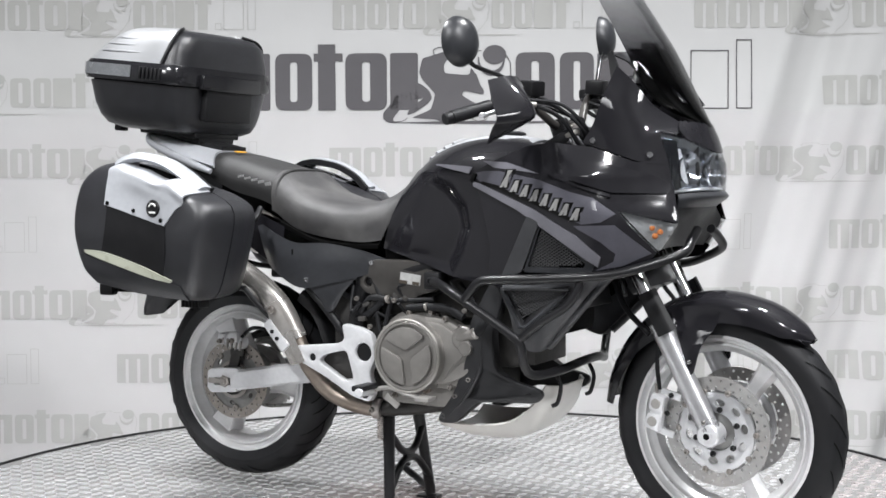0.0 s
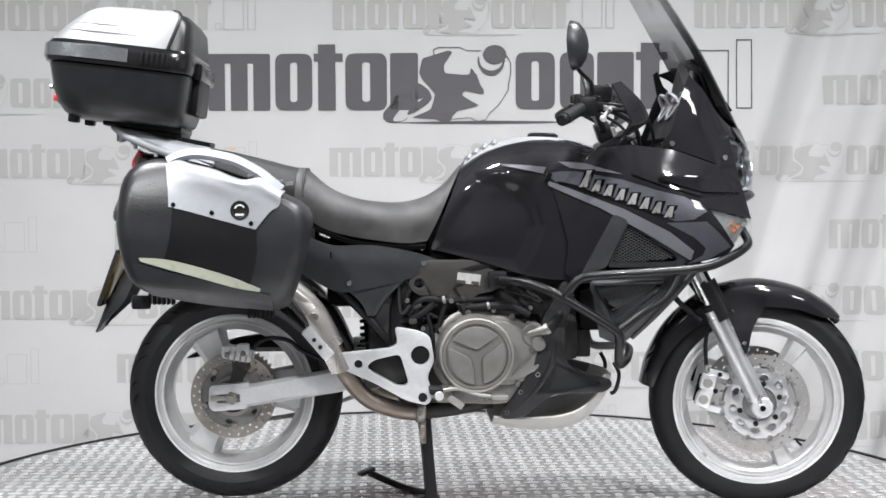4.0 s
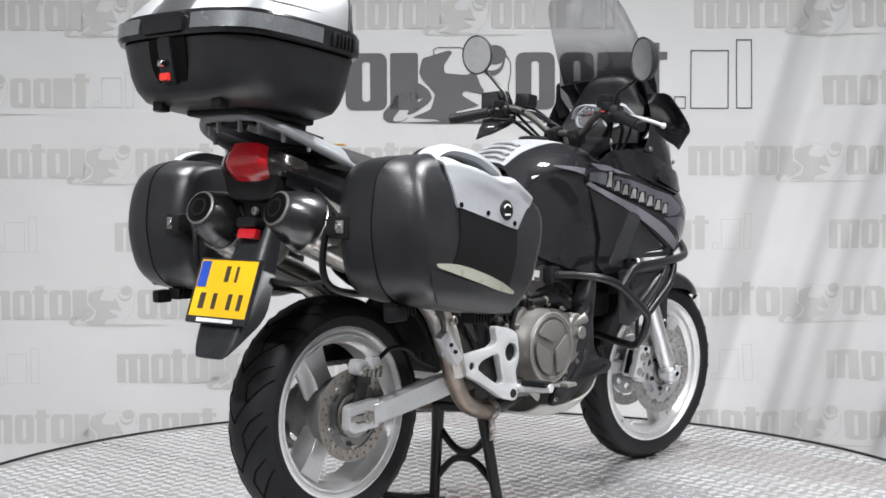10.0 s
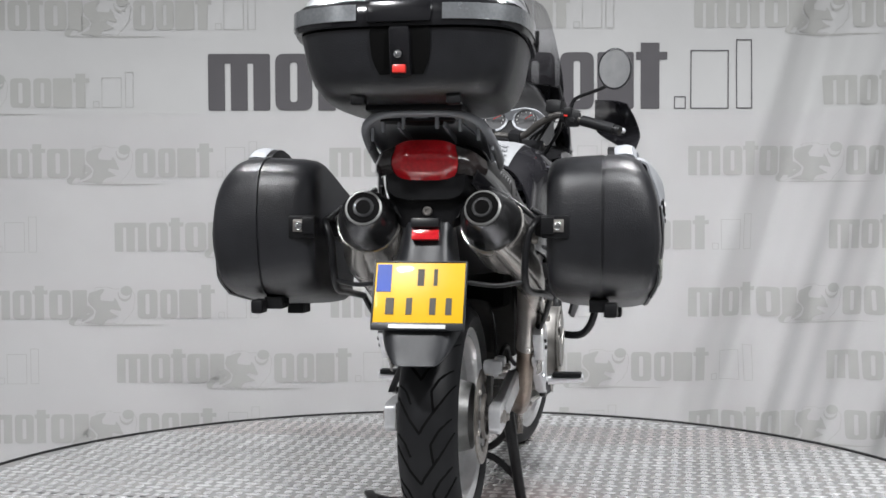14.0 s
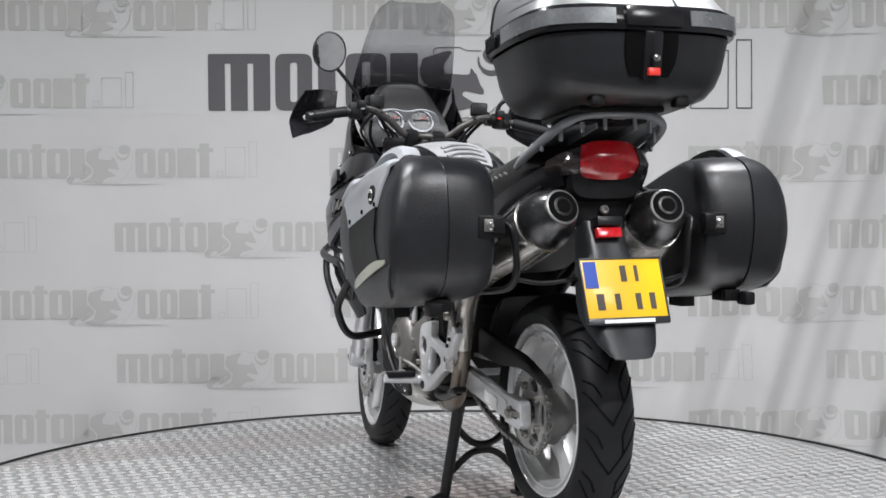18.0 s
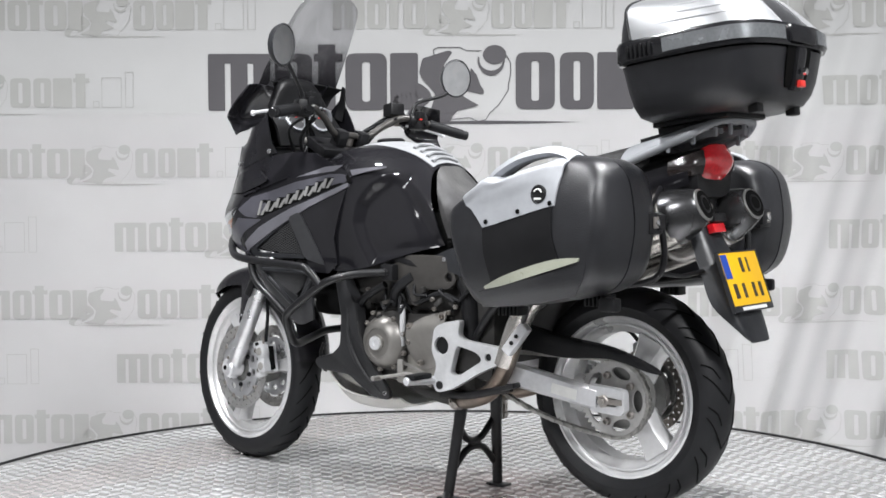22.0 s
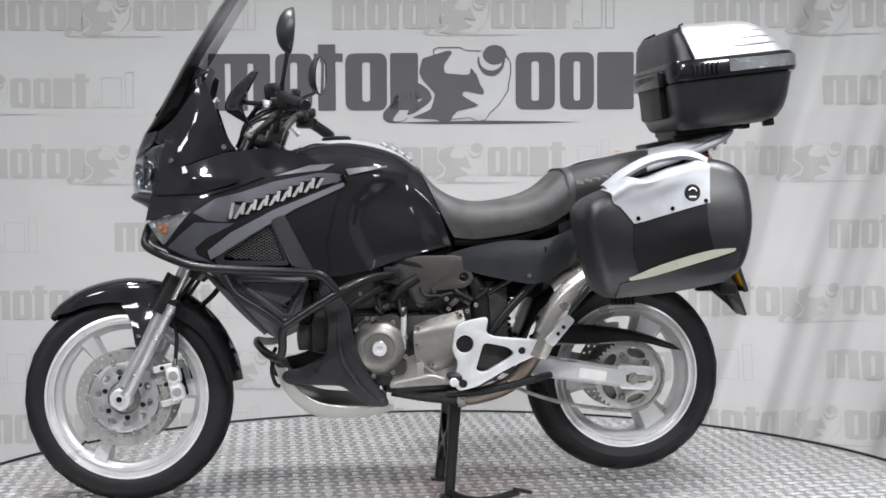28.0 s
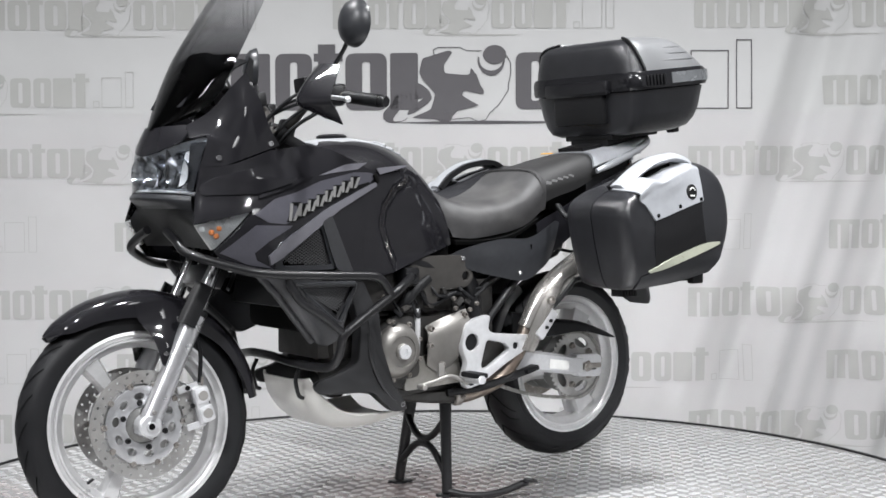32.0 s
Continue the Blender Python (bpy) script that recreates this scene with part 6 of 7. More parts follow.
fairing("fairing_strut", [rounded([(0.466, 0.884), (0.505, 0.866), (0.447, 0.735), (0.378, 0.715)], 0.012)], STRUT, "satin grey fairing strut", 0.007, 0.012, None, 5)
fairing("intake_rim", [rounded([(0.450, 0.735), (0.505, 0.872), (0.665, 0.760), (0.655, 0.738)], 0.012), rounded([(0.462, 0.748), (0.507, 0.856), (0.640, 0.765), (0.635, 0.752)], 0.01)], SATIN, "satin black intake rim", 0.001, 0.014, None, 2)
two("lower_duct", [[(0.71, 0.245, 0.748), (0.63, 0.278, 0.725), (0.50, 0.276, 0.705), (0.40, 0.262, 0.700)],
                   [(0.648, 0.255, 0.675), (0.59, 0.276, 0.655), (0.50, 0.272, 0.645), (0.41, 0.255, 0.645)],
                   [(0.585, 0.245, 0.605), (0.55, 0.260, 0.590), (0.49, 0.258, 0.580), (0.42, 0.245, 0.590)],
                   [(0.520, 0.225, 0.540), (0.50, 0.238, 0.528), (0.47, 0.238, 0.525), (0.43, 0.232, 0.540)]], STRUT, "satin dark grey lower air duct", 5, 5, 0.01)


def mesh_grid(a, b, c, y_out, pitch=0.0145, bar=0.0015):
    """Wire lattice inside the triangle a, b, c (x, z), standing at y given by y_out(x, z)."""
    def inside(x, z):
        d = []
        for p, q in ((a, b), (b, c), (c, a)):
            d.append((q[0] - p[0]) * (z - p[1]) - (q[1] - p[1]) * (x - p[0]))
        return all(k > 0 for k in d) or all(k < 0 for k in d)
    s = []
    x0, x1 = min(a[0], b[0], c[0]), max(a[0], b[0], c[0])
    z0, z1 = min(a[1], b[1], c[1]), max(a[1], b[1], c[1])
    n = 60
    for sign in (1, -1):
        k = -60
        while k < 60:
            run = []
            for i in range(n + 1):
                t = i / n * 0.5 - 0.25
                x, z = (x0 + x1) / 2 + k * pitch + t, (z0 + z1) / 2 + sign * t * 0.55
                if inside(x, z):
                    run.append((x, y_out(x, z), z))
            if len(run) > 2:
                s.append(tube([run[0], run[-1]], bar, 4, 3))
            k += 1
    return join(*s)


for s in (-1, 1):
    yo = lambda x, z: fair_y(x, z) - 0.016 if z > 0.73 else 0.272 - 0.10 * max(0, x - 0.55) - 0.09 * (0.56 - min(x, 0.56))
    for tri, lab in ((((0.455, 0.742), (0.506, 0.862), (0.648, 0.760)), "upper"), (((0.42, 0.688), (0.585, 0.688), (0.46, 0.612)), "lower")):
        cx, cz = sum(p[0] for p in tri) / 3, sum(p[1] for p in tri) / 3
        big = [(cx + (p[0] - cx) * 1.02, cz + (p[1] - cz) * 1.02) for p in tri]
        sh = mesh_grid(*tri, lambda x, z: yo(x, z) + 0.008)
        back = [(p[0], yo(*p) + 0.001, p[1]) for p in big] + [(p[0], yo(*p) - 0.004, p[1]) for p in big]
        vf = (back, [(0, 1, 2), (5, 4, 3), (0, 3, 4, 1), (1, 4, 5, 2), (2, 5, 3, 0)])
        # black backing paints the shaded depth behind the mesh
        pr = part("intake", vf if s > 0 else flip(vf), SPEEDBLACK, moto, "black backing for the shade in the side air intake")
        part("wire_mesh", sh if s > 0 else flip(sh), MESH, pr, "diamond wire mesh grille")

for s in (-1, 1):
    rim = [(0.405, 0.272, 0.694), (0.60, 0.284, 0.698), (0.575, 0.284, 0.672), (0.475, 0.276, 0.592), (0.452, 0.270, 0.592), (0.405, 0.268, 0.68), (0.405, 0.272, 0.694)]
    part("intake_rim", tube([(x, y * s, z) for x, y, z in rim], 0.008, 8, 1, False), SATIN, moto, "satin black rim of the lower intake")
    part("duct_edge", tube([(0.712, 0.246 * s, 0.746), (0.648, 0.258 * s, 0.675), (0.585, 0.248 * s, 0.605), (0.519, 0.228 * s, 0.539)], 0.010, 10), STRUT, moto, "rounded front edge of the air duct")


# turn signals in the fairing corners
for s in (-1, 1):
    f = (lambda p: p) if s > 0 else flip
    sg = part("turn_signal", f(sheet([[(0.728, 0.262, 0.896), (0.79, 0.238, 0.880), (0.858, 0.200, 0.862)], [(0.768, 0.248, 0.850), (0.80, 0.228, 0.845), (0.842, 0.200, 0.838)], [(0.806, 0.212, 0.800), (0.810, 0.210, 0.799), (0.815, 0.206, 0.798)]], 5, 4, 0.004)), FACETS, moto, "clear triangular front turn signal with amber bulb")
    part("lens", f(drape([SIGNAL], fair_y, 0.001, 0.002, 0.012, 6)), LENS, sg, "clear signal lens")
    for dx, dz in ((-0.008, 0.008), (0.012, -0.002), (0.0, -0.012)):
        part("bulb", f(lathe([(0.004, 0), (0.008, 0.003), (0.008, 0.006), (0.004, 0.010)], (0.806 + dx, 0.222 - 0.3 * dx, 0.846 + dz), (0.4, 1, 0), 8)), AMBER, sg, "amber bulb", 10)
    for k in range(4):
        part("facet", f(box((0.775 + 0.022 * k, 0.243 - 0.012 * k, 0.866 - 0.012 * (k % 2)), (0.014, 0.003, 0.02), 0.001, (8 * k - 10, 12 * (k % 2), -25))), FACETS, sg)

# headlight
SATIN_MIRROR = material("satin_reflector", (0.72, 0.725, 0.735), 0.38, 0.5, 0, 40, 0.15, 0.3, 90)
HL_TOP = [(0.905, 0, 1.046), (0.895, 0.06, 1.056), (0.862, 0.125, 1.078), (0.808, 0.178, 1.095)]
HL_MID = [(0.916, 0, 0.998), (0.906, 0.06, 1.000), (0.874, 0.122, 1.010), (0.826, 0.172, 1.020)]
HL_LOW = [(0.912, 0, 0.947), (0.905, 0.06, 0.947), (0.882, 0.115, 0.945), (0.846, 0.162, 0.941)]
back = lambda r, d: [(p[0] - d, p[1] * 0.97, p[2]) for p in r]
hl = part("headlight", sheet(both([back(HL_TOP, 0.012), back(HL_MID, 0.045), back(HL_LOW, 0.012)]), 5, 5, 0.004, (1, 0, 0)), REFLECTIVE, moto, "clear twin headlight under the screen")
part("reflector_floor", sheet(both([[(p[0] - 0.008, p[1] * 0.97, p[2] + 0.004) for p in HL_LOW], [(p[0] - 0.040, p[1] * 0.95, p[2] + 0.020) for p in HL_LOW]]), 5, 3, 0.003, (0, 0, 1)), SATIN_MIRROR, hl, "bright satin floor of the headlight")
for s in (-1, 1):
    f = (lambda p: p) if s > 0 else flip
    part("reflector_wall", f(sheet([[(0.838, 0.148, 0.958), (0.834, 0.145, 1.005), (0.820, 0.148, 1.062)], [(0.860, 0.120, 0.962), (0.850, 0.118, 1.005), (0.838, 0.122, 1.056)]], 4, 4, 0.003, (0.8, 0.5, 0))), SATIN_MIRROR, hl, "bright satin side wall of the headlight")
part("lens", sheet(both([HL_TOP, HL_MID, HL_LOW]), 5, 5, 0.003, (1, 0, 0)), LENS, hl, "clear headlight lens")
for s in (-1, 1):
    for y, r, x in ((0.042, 0.036, 0.880), (0.112, 0.042, 0.846)):
        part("reflector", lathe([(r * 0.2, -0.02), (r * 0.6, -0.008), (r, 0.02), (r * 1.05, 0.021), (r * 1.05, 0.016), (r * 0.65, -0.012)], (x, y * s, 0.996 + 0.1 * (y - 0.042)), (1, 0.35 * s * (y > 0.1), 0), 28), REFLECTIVE, hl, "bright lamp reflector bowl")
        part("bulb", lathe([(0.006, -0.01), (0.007, 0.008), (0.003, 0.014)], (x, y * s, 0.996), (1, 0.3 * s * (y > 0.1), 0), 12), GLASS, hl)
    part("side_reflector", sheet([[(0.838, 0.145 * s, 1.075), (0.806, 0.170 * s, 1.080)], [(0.850, 0.145 * s, 0.955), (0.838, 0.158 * s, 0.952)]], 3, 3, 0.003, (1, s, 0)), LAMP_SIDE, hl)
    part("lens_divider", tube([(0.868, 0.078 * s, 1.062), (0.872, 0.080 * s, 1.0), (0.872, 0.078 * s, 0.952)], 0.006, 8), DARKMETAL, hl)
part("nose_lip", sheet(both([[(0.912, 0, 0.946), (0.905, 0.06, 0.945), (0.882, 0.115, 0.943), (0.846, 0.163, 0.939)], [(0.920, 0, 0.930), (0.912, 0.06, 0.929), (0.888, 0.118, 0.927), (0.850, 0.168, 0.925)], [(0.875, 0, 0.905), (0.87, 0.06, 0.904), (0.86, 0.11, 0.902), (0.845, 0.165, 0.900)]]), 4, 4, 0.006, (1, 0, 0)), SATIN, moto, "dark lip under the headlight")
part("nose_panel", sheet(both([[(0.875, 0, 0.906), (0.868, 0.09, 0.904), (0.845, 0.172, 0.900)], [(0.835, 0, 0.86), (0.835, 0.10, 0.86), (0.850, 0.196, 0.860)], [(0.80, 0, 0.80), (0.80, 0.09, 0.80), (0.80, 0.20, 0.795)]]), 4, 4, 0.006, (1, 0, 0)), PLASTIC, moto, "black nose panel")
part("inner_fairing", sheet(both([[(0.80, 0, 1.10), (0.79, 0.10, 1.10), (0.74, 0.17, 1.11)], [(0.68, 0, 1.09), (0.68, 0.12, 1.09), (0.66, 0.205, 1.085)], [(0.60, 0, 1.05), (0.60, 0.12, 1.05), (0.58, 0.205, 1.06)]]), 4, 4, 0.006, (0, 0, 1)), PLASTIC, moto)
# black sheets that stand in for the shade inside the fairing
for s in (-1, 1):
    part("fairing_shade_sheet", (lambda p: p if s > 0 else flip(p))(sheet([[(0.80, 0.16, 1.02), (0.60, 0.200, 1.04), (0.45, 0.18, 1.03)], [(0.80, 0.16, 0.90), (0.60, 0.225, 0.92), (0.45, 0.205, 0.93)], [(0.74, 0.16, 0.78), (0.60, 0.21, 0.74), (0.42, 0.19, 0.72)]], 3, 3, 0.006)), SPEEDBLACK, moto)

# wind screen
def ws_row(x, z, half, back_):
    return [(x, 0, z), (x - back_ * 0.14, half * 0.5, z), (x - back_ * 0.46, half * 0.82, z), (x - back_, half, z + 0.004)]

WS = [ws_row(0.884, 1.116, 0.040, 0.02), ws_row(0.858, 1.155, 0.115, 0.055), ws_row(0.830, 1.205, 0.160, 0.068), ws_row(0.794, 1.268, 0.180, 0.062), ws_row(0.761, 1.330, 0.182, 0.060), ws_row(0.716, 1.405, 0.172, 0.060), ws_row(0.665, 1.485, 0.158, 0.058), ws_row(0.616, 1.555, 0.135, 0.052), ws_row(0.590, 1.592, 0.085, 0.032)]
ws = part("wind_screen", sheet(both(WS), 6, 4, 0.004, (1, 0, 0)), SCREEN, moto, "tall wind screen, dark at its foot and clear at its top")
part("screen_backing", sheet(both([[(p[0] - 0.010, p[1] * 0.96, p[2] + 0.002) for p in r] for r in WS[:4]] + [[(0.738 - 0.012, 0, 1.322), (0.728, 0.09, 1.318), (0.700, 0.150, 1.308), (0.676, 0.172, 1.300)]]), 6, 4, 0.004, (1, 0, 0)), PLASTIC, ws, "black plastic behind the screen")
for s in (-1, 1):
    f = (lambda p: p) if s > 0 else flip
    part("deflector", f(sheet([[(0.842, 0.078, 1.176), (0.786, 0.108, 1.242), (0.724, 0.126, 1.318)], [(0.834, 0.086, 1.176), (0.774, 0.122, 1.240), (0.712, 0.136, 1.317)], [(0.820, 0.088, 1.178), (0.760, 0.128, 1.241), (0.702, 0.138, 1.314)]], 5, 4, 0.005)), PAINT, ws, "glossy black screen side vane")
    part("screen_mount", f(sheet([[(0.720, 0.178, 1.200), (0.700, 0.186, 1.25), (0.672, 0.176, 1.31)], [(0.690, 0.188, 1.19), (0.675, 0.188, 1.235), (0.660, 0.174, 1.30)]], 4, 3, 0.006)), PLASTIC, ws)

# dash
dash = part("dashboard", sheet(both([[(0.80, 0, 1.255), (0.79, 0.07, 1.245), (0.77, 0.12, 1.20)], [(0.745, 0, 1.325), (0.74, 0.08, 1.312), (0.735, 0.14, 1.225)], [(0.715, 0, 1.315), (0.712, 0.08, 1.30), (0.71, 0.145, 1.22)], [(0.70, 0, 1.235), (0.70, 0.08, 1.23), (0.695, 0.15, 1.20)], [(0.665, 0, 1.165), (0.665, 0.08, 1.165), (0.66, 0.155, 1.155)], [(0.645, 0, 1.10), (0.645, 0.08, 1.10), (0.64, 0.16, 1.10)]]), 4, 4, 0.01, (-1, 0, 0.4)), PLASTIC, moto, "black instrument panel with a hood")
for y in (-0.055, 0.055):
    part("gauge", lathe([(0.044, 0), (0.048, 0.006), (0.048, 0.014), (0.041, 0.016), (0.039, 0.008)], (0.688, y, 1.186), (-0.85, 0, 0.5), 36), SILVER, dash, "silver gauge ring")
    part("gauge_face", lathe([(0.039, 0), (0.039, 0.004), (0.02, 0.005)], (0.682, y, 1.190), (-0.85, 0, 0.5), 32), GAUGE, dash, "dark dial face")
    part("needle", moved(box((0, 0, 0.012), (0.0015, 0.002, 0.03), 0), Matrix.Translation((0.674, y, 1.196)) @ Matrix.Rotation(radians(-30), 4, "Y") @ Matrix.Rotation(radians(60), 4, "X")), RED_TAB, dash)
part("gauge_bezel", moved(prism(rounded([(-0.125, -0.030), (0.125, -0.030), (0.135, 0.0), (0.105, 0.048), (0.055, 0.062), (0.0, 0.050), (-0.055, 0.062), (-0.105, 0.048), (-0.135, 0.0)], 0.02), -0.004, 0.004, [circle(-0.055, 0.008, 0.046, 28), circle(0.055, 0.008, 0.046, 28)], 0.002), Matrix.Translation((0.688, 0, 1.180)) @ Matrix.Rotation(radians(30), 4, "Y").inverted() @ Matrix.Rotation(radians(90), 4, "Z")), SILVER, dash, "silver instrument surround")
for y in (-0.055, 0.055):
    for k in range(9):
        a = radians(-30 + 30 * k)
        part("dial_mark", box((0.680 - 0.004 + 0.5 * 0.030 * math.sin(a) * -1.0 * -0.55, y + 0.031 * math.cos(a), 1.192 + 0.85 * 0.030 * math.sin(a)), (0.002, 0.003, 0.005), 0, (0, -30, 0)), WHITE, dash)

# handlebar, controls, guards, mirrors
hb = part("handlebar", steered(join(*[tube([(0.475, 0.0, 1.13), (0.475, 0.07 * s, 1.132), (0.455, 0.13 * s, 1.175), (0.435, 0.20 * s, 1.205), (0.405, 0.28 * s, 1.19), (0.36, 0.395 * s, 1.165)], 0.0115, 12) for s in (-1, 1)])), FRAME_GREY, moto, "dark grey tubular handlebar")
part("top_yoke", steered(box((0.505, 0, 1.085), (0.11, 0.26, 0.035), 0.012, (0, -27, 0))), DARKMETAL, moto)
for s in (-1, 1):
    part("bar_clamp", steered(box((0.478, 0.045 * s, 1.12), (0.045, 0.04, 0.055), 0.008, (0, -20, 0))), DARKMETAL, hb)
for s in (-1, 1):
    part("grip", steered(tube([(0.405, 0.285 * s, 1.189), (0.36, 0.398 * s, 1.164)], 0.0175, 14, 4)), RUBBER, hb, "black rubber grip")
    part("bar_end", steered(rod((0.36, 0.398 * s, 1.164), (0.352, 0.418 * s, 1.160), 0.016, 14)), DARKMETAL, hb)
    part("switch_housing", steered(join(box((0.420, 0.248 * s, 1.195), (0.055, 0.05, 0.055), 0.012, (0, 0, -18 * s)), box((0.40, 0.236 * s, 1.215), (0.03, 0.03, 0.03), 0.008), rod((0.395, 0.255 * s, 1.19), (0.382, 0.255 * s, 1.19), 0.009))), PLASTIC, hb, "black switch housing")
    lv = part("lever", steered(tube([(0.475, 0.225 * s, 1.19), (0.485, 0.28 * s, 1.187), (0.475, 0.345 * s, 1.178), (0.462, 0.405 * s, 1.166)], [0.009, 0.007, 0.006, 0.006], 10)), ALU, hb, "silver hand lever")
    part("lever_ball", steered(lathe([(0.003, -0.008), (0.009, -0.003), (0.009, 0.004), (0.003, 0.009)], (0.462, 0.407 * s, 1.165), (0, s, 0), 14)), ALU, hb)
    part("reservoir", steered(join(box((0.47, 0.18 * s, 1.232), (0.055, 0.055, 0.042), 0.008, (0, 6, 10 * s)), rod((0.455, 0.20 * s, 1.20), (0.455, 0.20 * s, 1.225), 0.014))), PLASTIC, hb, "black brake fluid reservoir")
    gsh = [[(0.505, 0.300, 1.262), (0.510, 0.360, 1.264), (0.485, 0.411, 1.255)],
           [(0.530, 0.298, 1.215), (0.562, 0.368, 1.212), (0.512, 0.438, 1.205)],
           [(0.545, 0.300, 1.170), (0.586, 0.362, 1.162), (0.535, 0.452, 1.158)],
           [(0.535, 0.325, 1.146), (0.560, 0.375, 1.138), (0.517, 0.450, 1.128)],
           [(0.518, 0.385, 1.116), (0.512, 0.412, 1.108), (0.498, 0.442, 1.094)]]
    sg = sheet(gsh, 5, 4, 0.004, (1, 0.3, 0))
    part("hand_guard", steered(sg if s > 0 else flip(sg)), PAINT, hb, "glossy black hand guard")
    part("guard_stay", steered(tube([(0.455, 0.215 * s, 1.185), (0.50, 0.25 * s, 1.185), (0.54, 0.30 * s, 1.185)], 0.007)), DARKMETAL, hb)
    mc = Vector((0.403, 0.351, 1.379)) if s > 0 else Vector((0.386, -0.384, 1.357))
    mr = part("mirror", steered(moved(lathe([(0.012, -0.036), (0.035, -0.029), (0.052, -0.015), (0.058, 0.0), (0.059, 0.006), (0.055, 0.008), (0.053, 0.004)], (0, 0, 0), (0, 0, 1), 36), Matrix.Translation(mc) @ Vector((-0.93, -0.24 * s, -0.05)).to_track_quat("Z", "Y").to_matrix().to_4x4() @ Matrix.Diagonal((1.0, 1.12, 1.0, 1)))), SATIN, moto, "round satin black rear-view mirror")
    part("mirror_glass", steered(moved(lathe([(0.0535, 0.0), (0.0535, 0.006), (0.03, 0.0065)], (0, 0, 0), (0, 0, 1), 36), Matrix.Translation(mc) @ Vector((-0.93, -0.24 * s, -0.05)).to_track_quat("Z", "Y").to_matrix().to_4x4() @ Matrix.Diagonal((1.0, 1.12, 1.0, 1)))), GLASS, mr, "mirror glass")
    part("mirror_stalk", steered(tube([(0.435, 0.235 * s, 1.205), (0.437, 0.239 * s, 1.238), (0.431, 0.258 * s, 1.264), (mc.x + 0.012, mc.y - 0.042 * s, mc.z - 0.062), (mc.x + 0.014, mc.y - 0.016 * s, mc.z - 0.036)], [0.008, 0.007, 0.006, 0.006, 0.008], 10)), DARKMETAL, mr, "thin black mirror stalk")
for line in (tube([(0.46, 0.19, 1.20), (0.56, 0.20, 1.15), (0.60, 0.14, 1.08)], 0.005), tube([(0.45, -0.21, 1.19), (0.55, -0.20, 1.17), (0.60, -0.14, 1.09), (0.58, -0.08, 1.02)], 0.005), tube([(0.44, -0.20, 1.185), (0.53, -0.18, 1.14), (0.57, -0.12, 1.05)], 0.006), tube([(0.44, 0.20, 1.185), (0.54, 0.17, 1.12), (0.58, 0.10, 1.03)], 0.006)):
    part("cable", line, RUBBER, moto, "black control cable")

for s in (-1, 1):
    part("switch_button", steered(box((0.392, 0.232 * s, 1.205), (0.012, 0.014, 0.012), 0.003)), RED_TAB if s < 0 else PAPER, hb)
    part("lever_clamp", steered(join(rod((0.425, 0.212 * s, 1.200), (0.418, 0.232 * s, 1.199), 0.020, 16), box((0.450, 0.220 * s, 1.196), (0.05, 0.022, 0.024), 0.005))), PLASTIC, hb)
    part("adjuster", steered(rod((0.486, 0.232 * s, 1.190), (0.500, 0.210 * s, 1.188), 0.008, 12)), STEEL, hb)
    for k in range(3):
        part("cable", steered(tube([(0.43, (0.20 - 0.02 * k) * s, 1.20), (0.50 + 0.015 * k, (0.17 - 0.02 * k) * s, 1.205 - 0.02 * k), (0.575, (0.10 - 0.015 * k) * s, 1.12), (0.57, 0.06 * s, 1.03)], 0.0045, 8)), RUBBER, hb, "black control cable")
part("ignition_lock", steered(join(rod((0.50, 0, 1.10), (0.49, 0, 1.128), 0.022, 18), rod((0.49, 0, 1.128), (0.489, 0, 1.131), 0.013, 14))), STEEL, hb, "round steel ignition lock")
for y_ in (-0.107, 0.107):
    part("fork_cap", steered(lathe([(0.022, 0), (0.024, 0.004), (0.024, 0.012), (0.012, 0.018), (0.006, 0.024)], fork_point(0.86, y_), AX, 18)), CAST, moto, "grey fork top cap")

# ---- tail, plate and lamps ----
part("rear_rack", sheet(both([[(-0.935, 0, 1.140), (-0.93, 0.07, 1.138), (-0.905, 0.118, 1.128), (-0.88, 0.135, 1.115)],
                              [(-0.86, 0, 1.125), (-0.86, 0.08, 1.124), (-0.85, 0.130, 1.115), (-0.835, 0.146, 1.098)],
                              [(-0.74, 0, 1.092), (-0.74, 0.08, 1.092), (-0.74, 0.128, 1.082), (-0.74, 0.146, 1.058)],
                              [(-0.66, 0, 1.076), (-0.66, 0.08, 1.074), (-0.65, 0.120, 1.056), (-0.64, 0.138, 1.026)]]), 4, 4, 0.013, (0, 0, 1)), SILVER, moto, "silver luggage rack and tail moulding")
for s in (-1, 1):
    part("rack_arm", tube([(-0.936, 0, 1.136), (-0.930, 0.07 * s, 1.134), (-0.908, 0.116 * s, 1.122), (-0.875, 0.142 * s, 1.102), (-0.80, 0.152 * s, 1.070), (-0.70, 0.155 * s, 1.032), (-0.64, 0.150 * s, 1.010)], [0.009, 0.009, 0.010, 0.011, 0.012, 0.012, 0.008], 12), SILVER, moto, "silver rounded rim of the luggage rack")
    for x, y_, z in ((-0.905, 0.092, 1.106), (-0.922, 0.040, 1.112), (-0.86, 0.128, 1.086)):
        part("rack_lug", box((x, y_ * s, z), (0.012, 0.008, 0.034), 0.003), SILVER, moto)
    part("rack_rib", box((-0.83, 0.055 * s, 1.092), (0.16, 0.005, 0.022), 0.001, (0, 13, 0)), SILVER, moto)
    part("rack_lug", box((-0.80, 0.152 * s, 1.062), (0.010, 0.008, 0.030), 0.003), SILVER, moto)
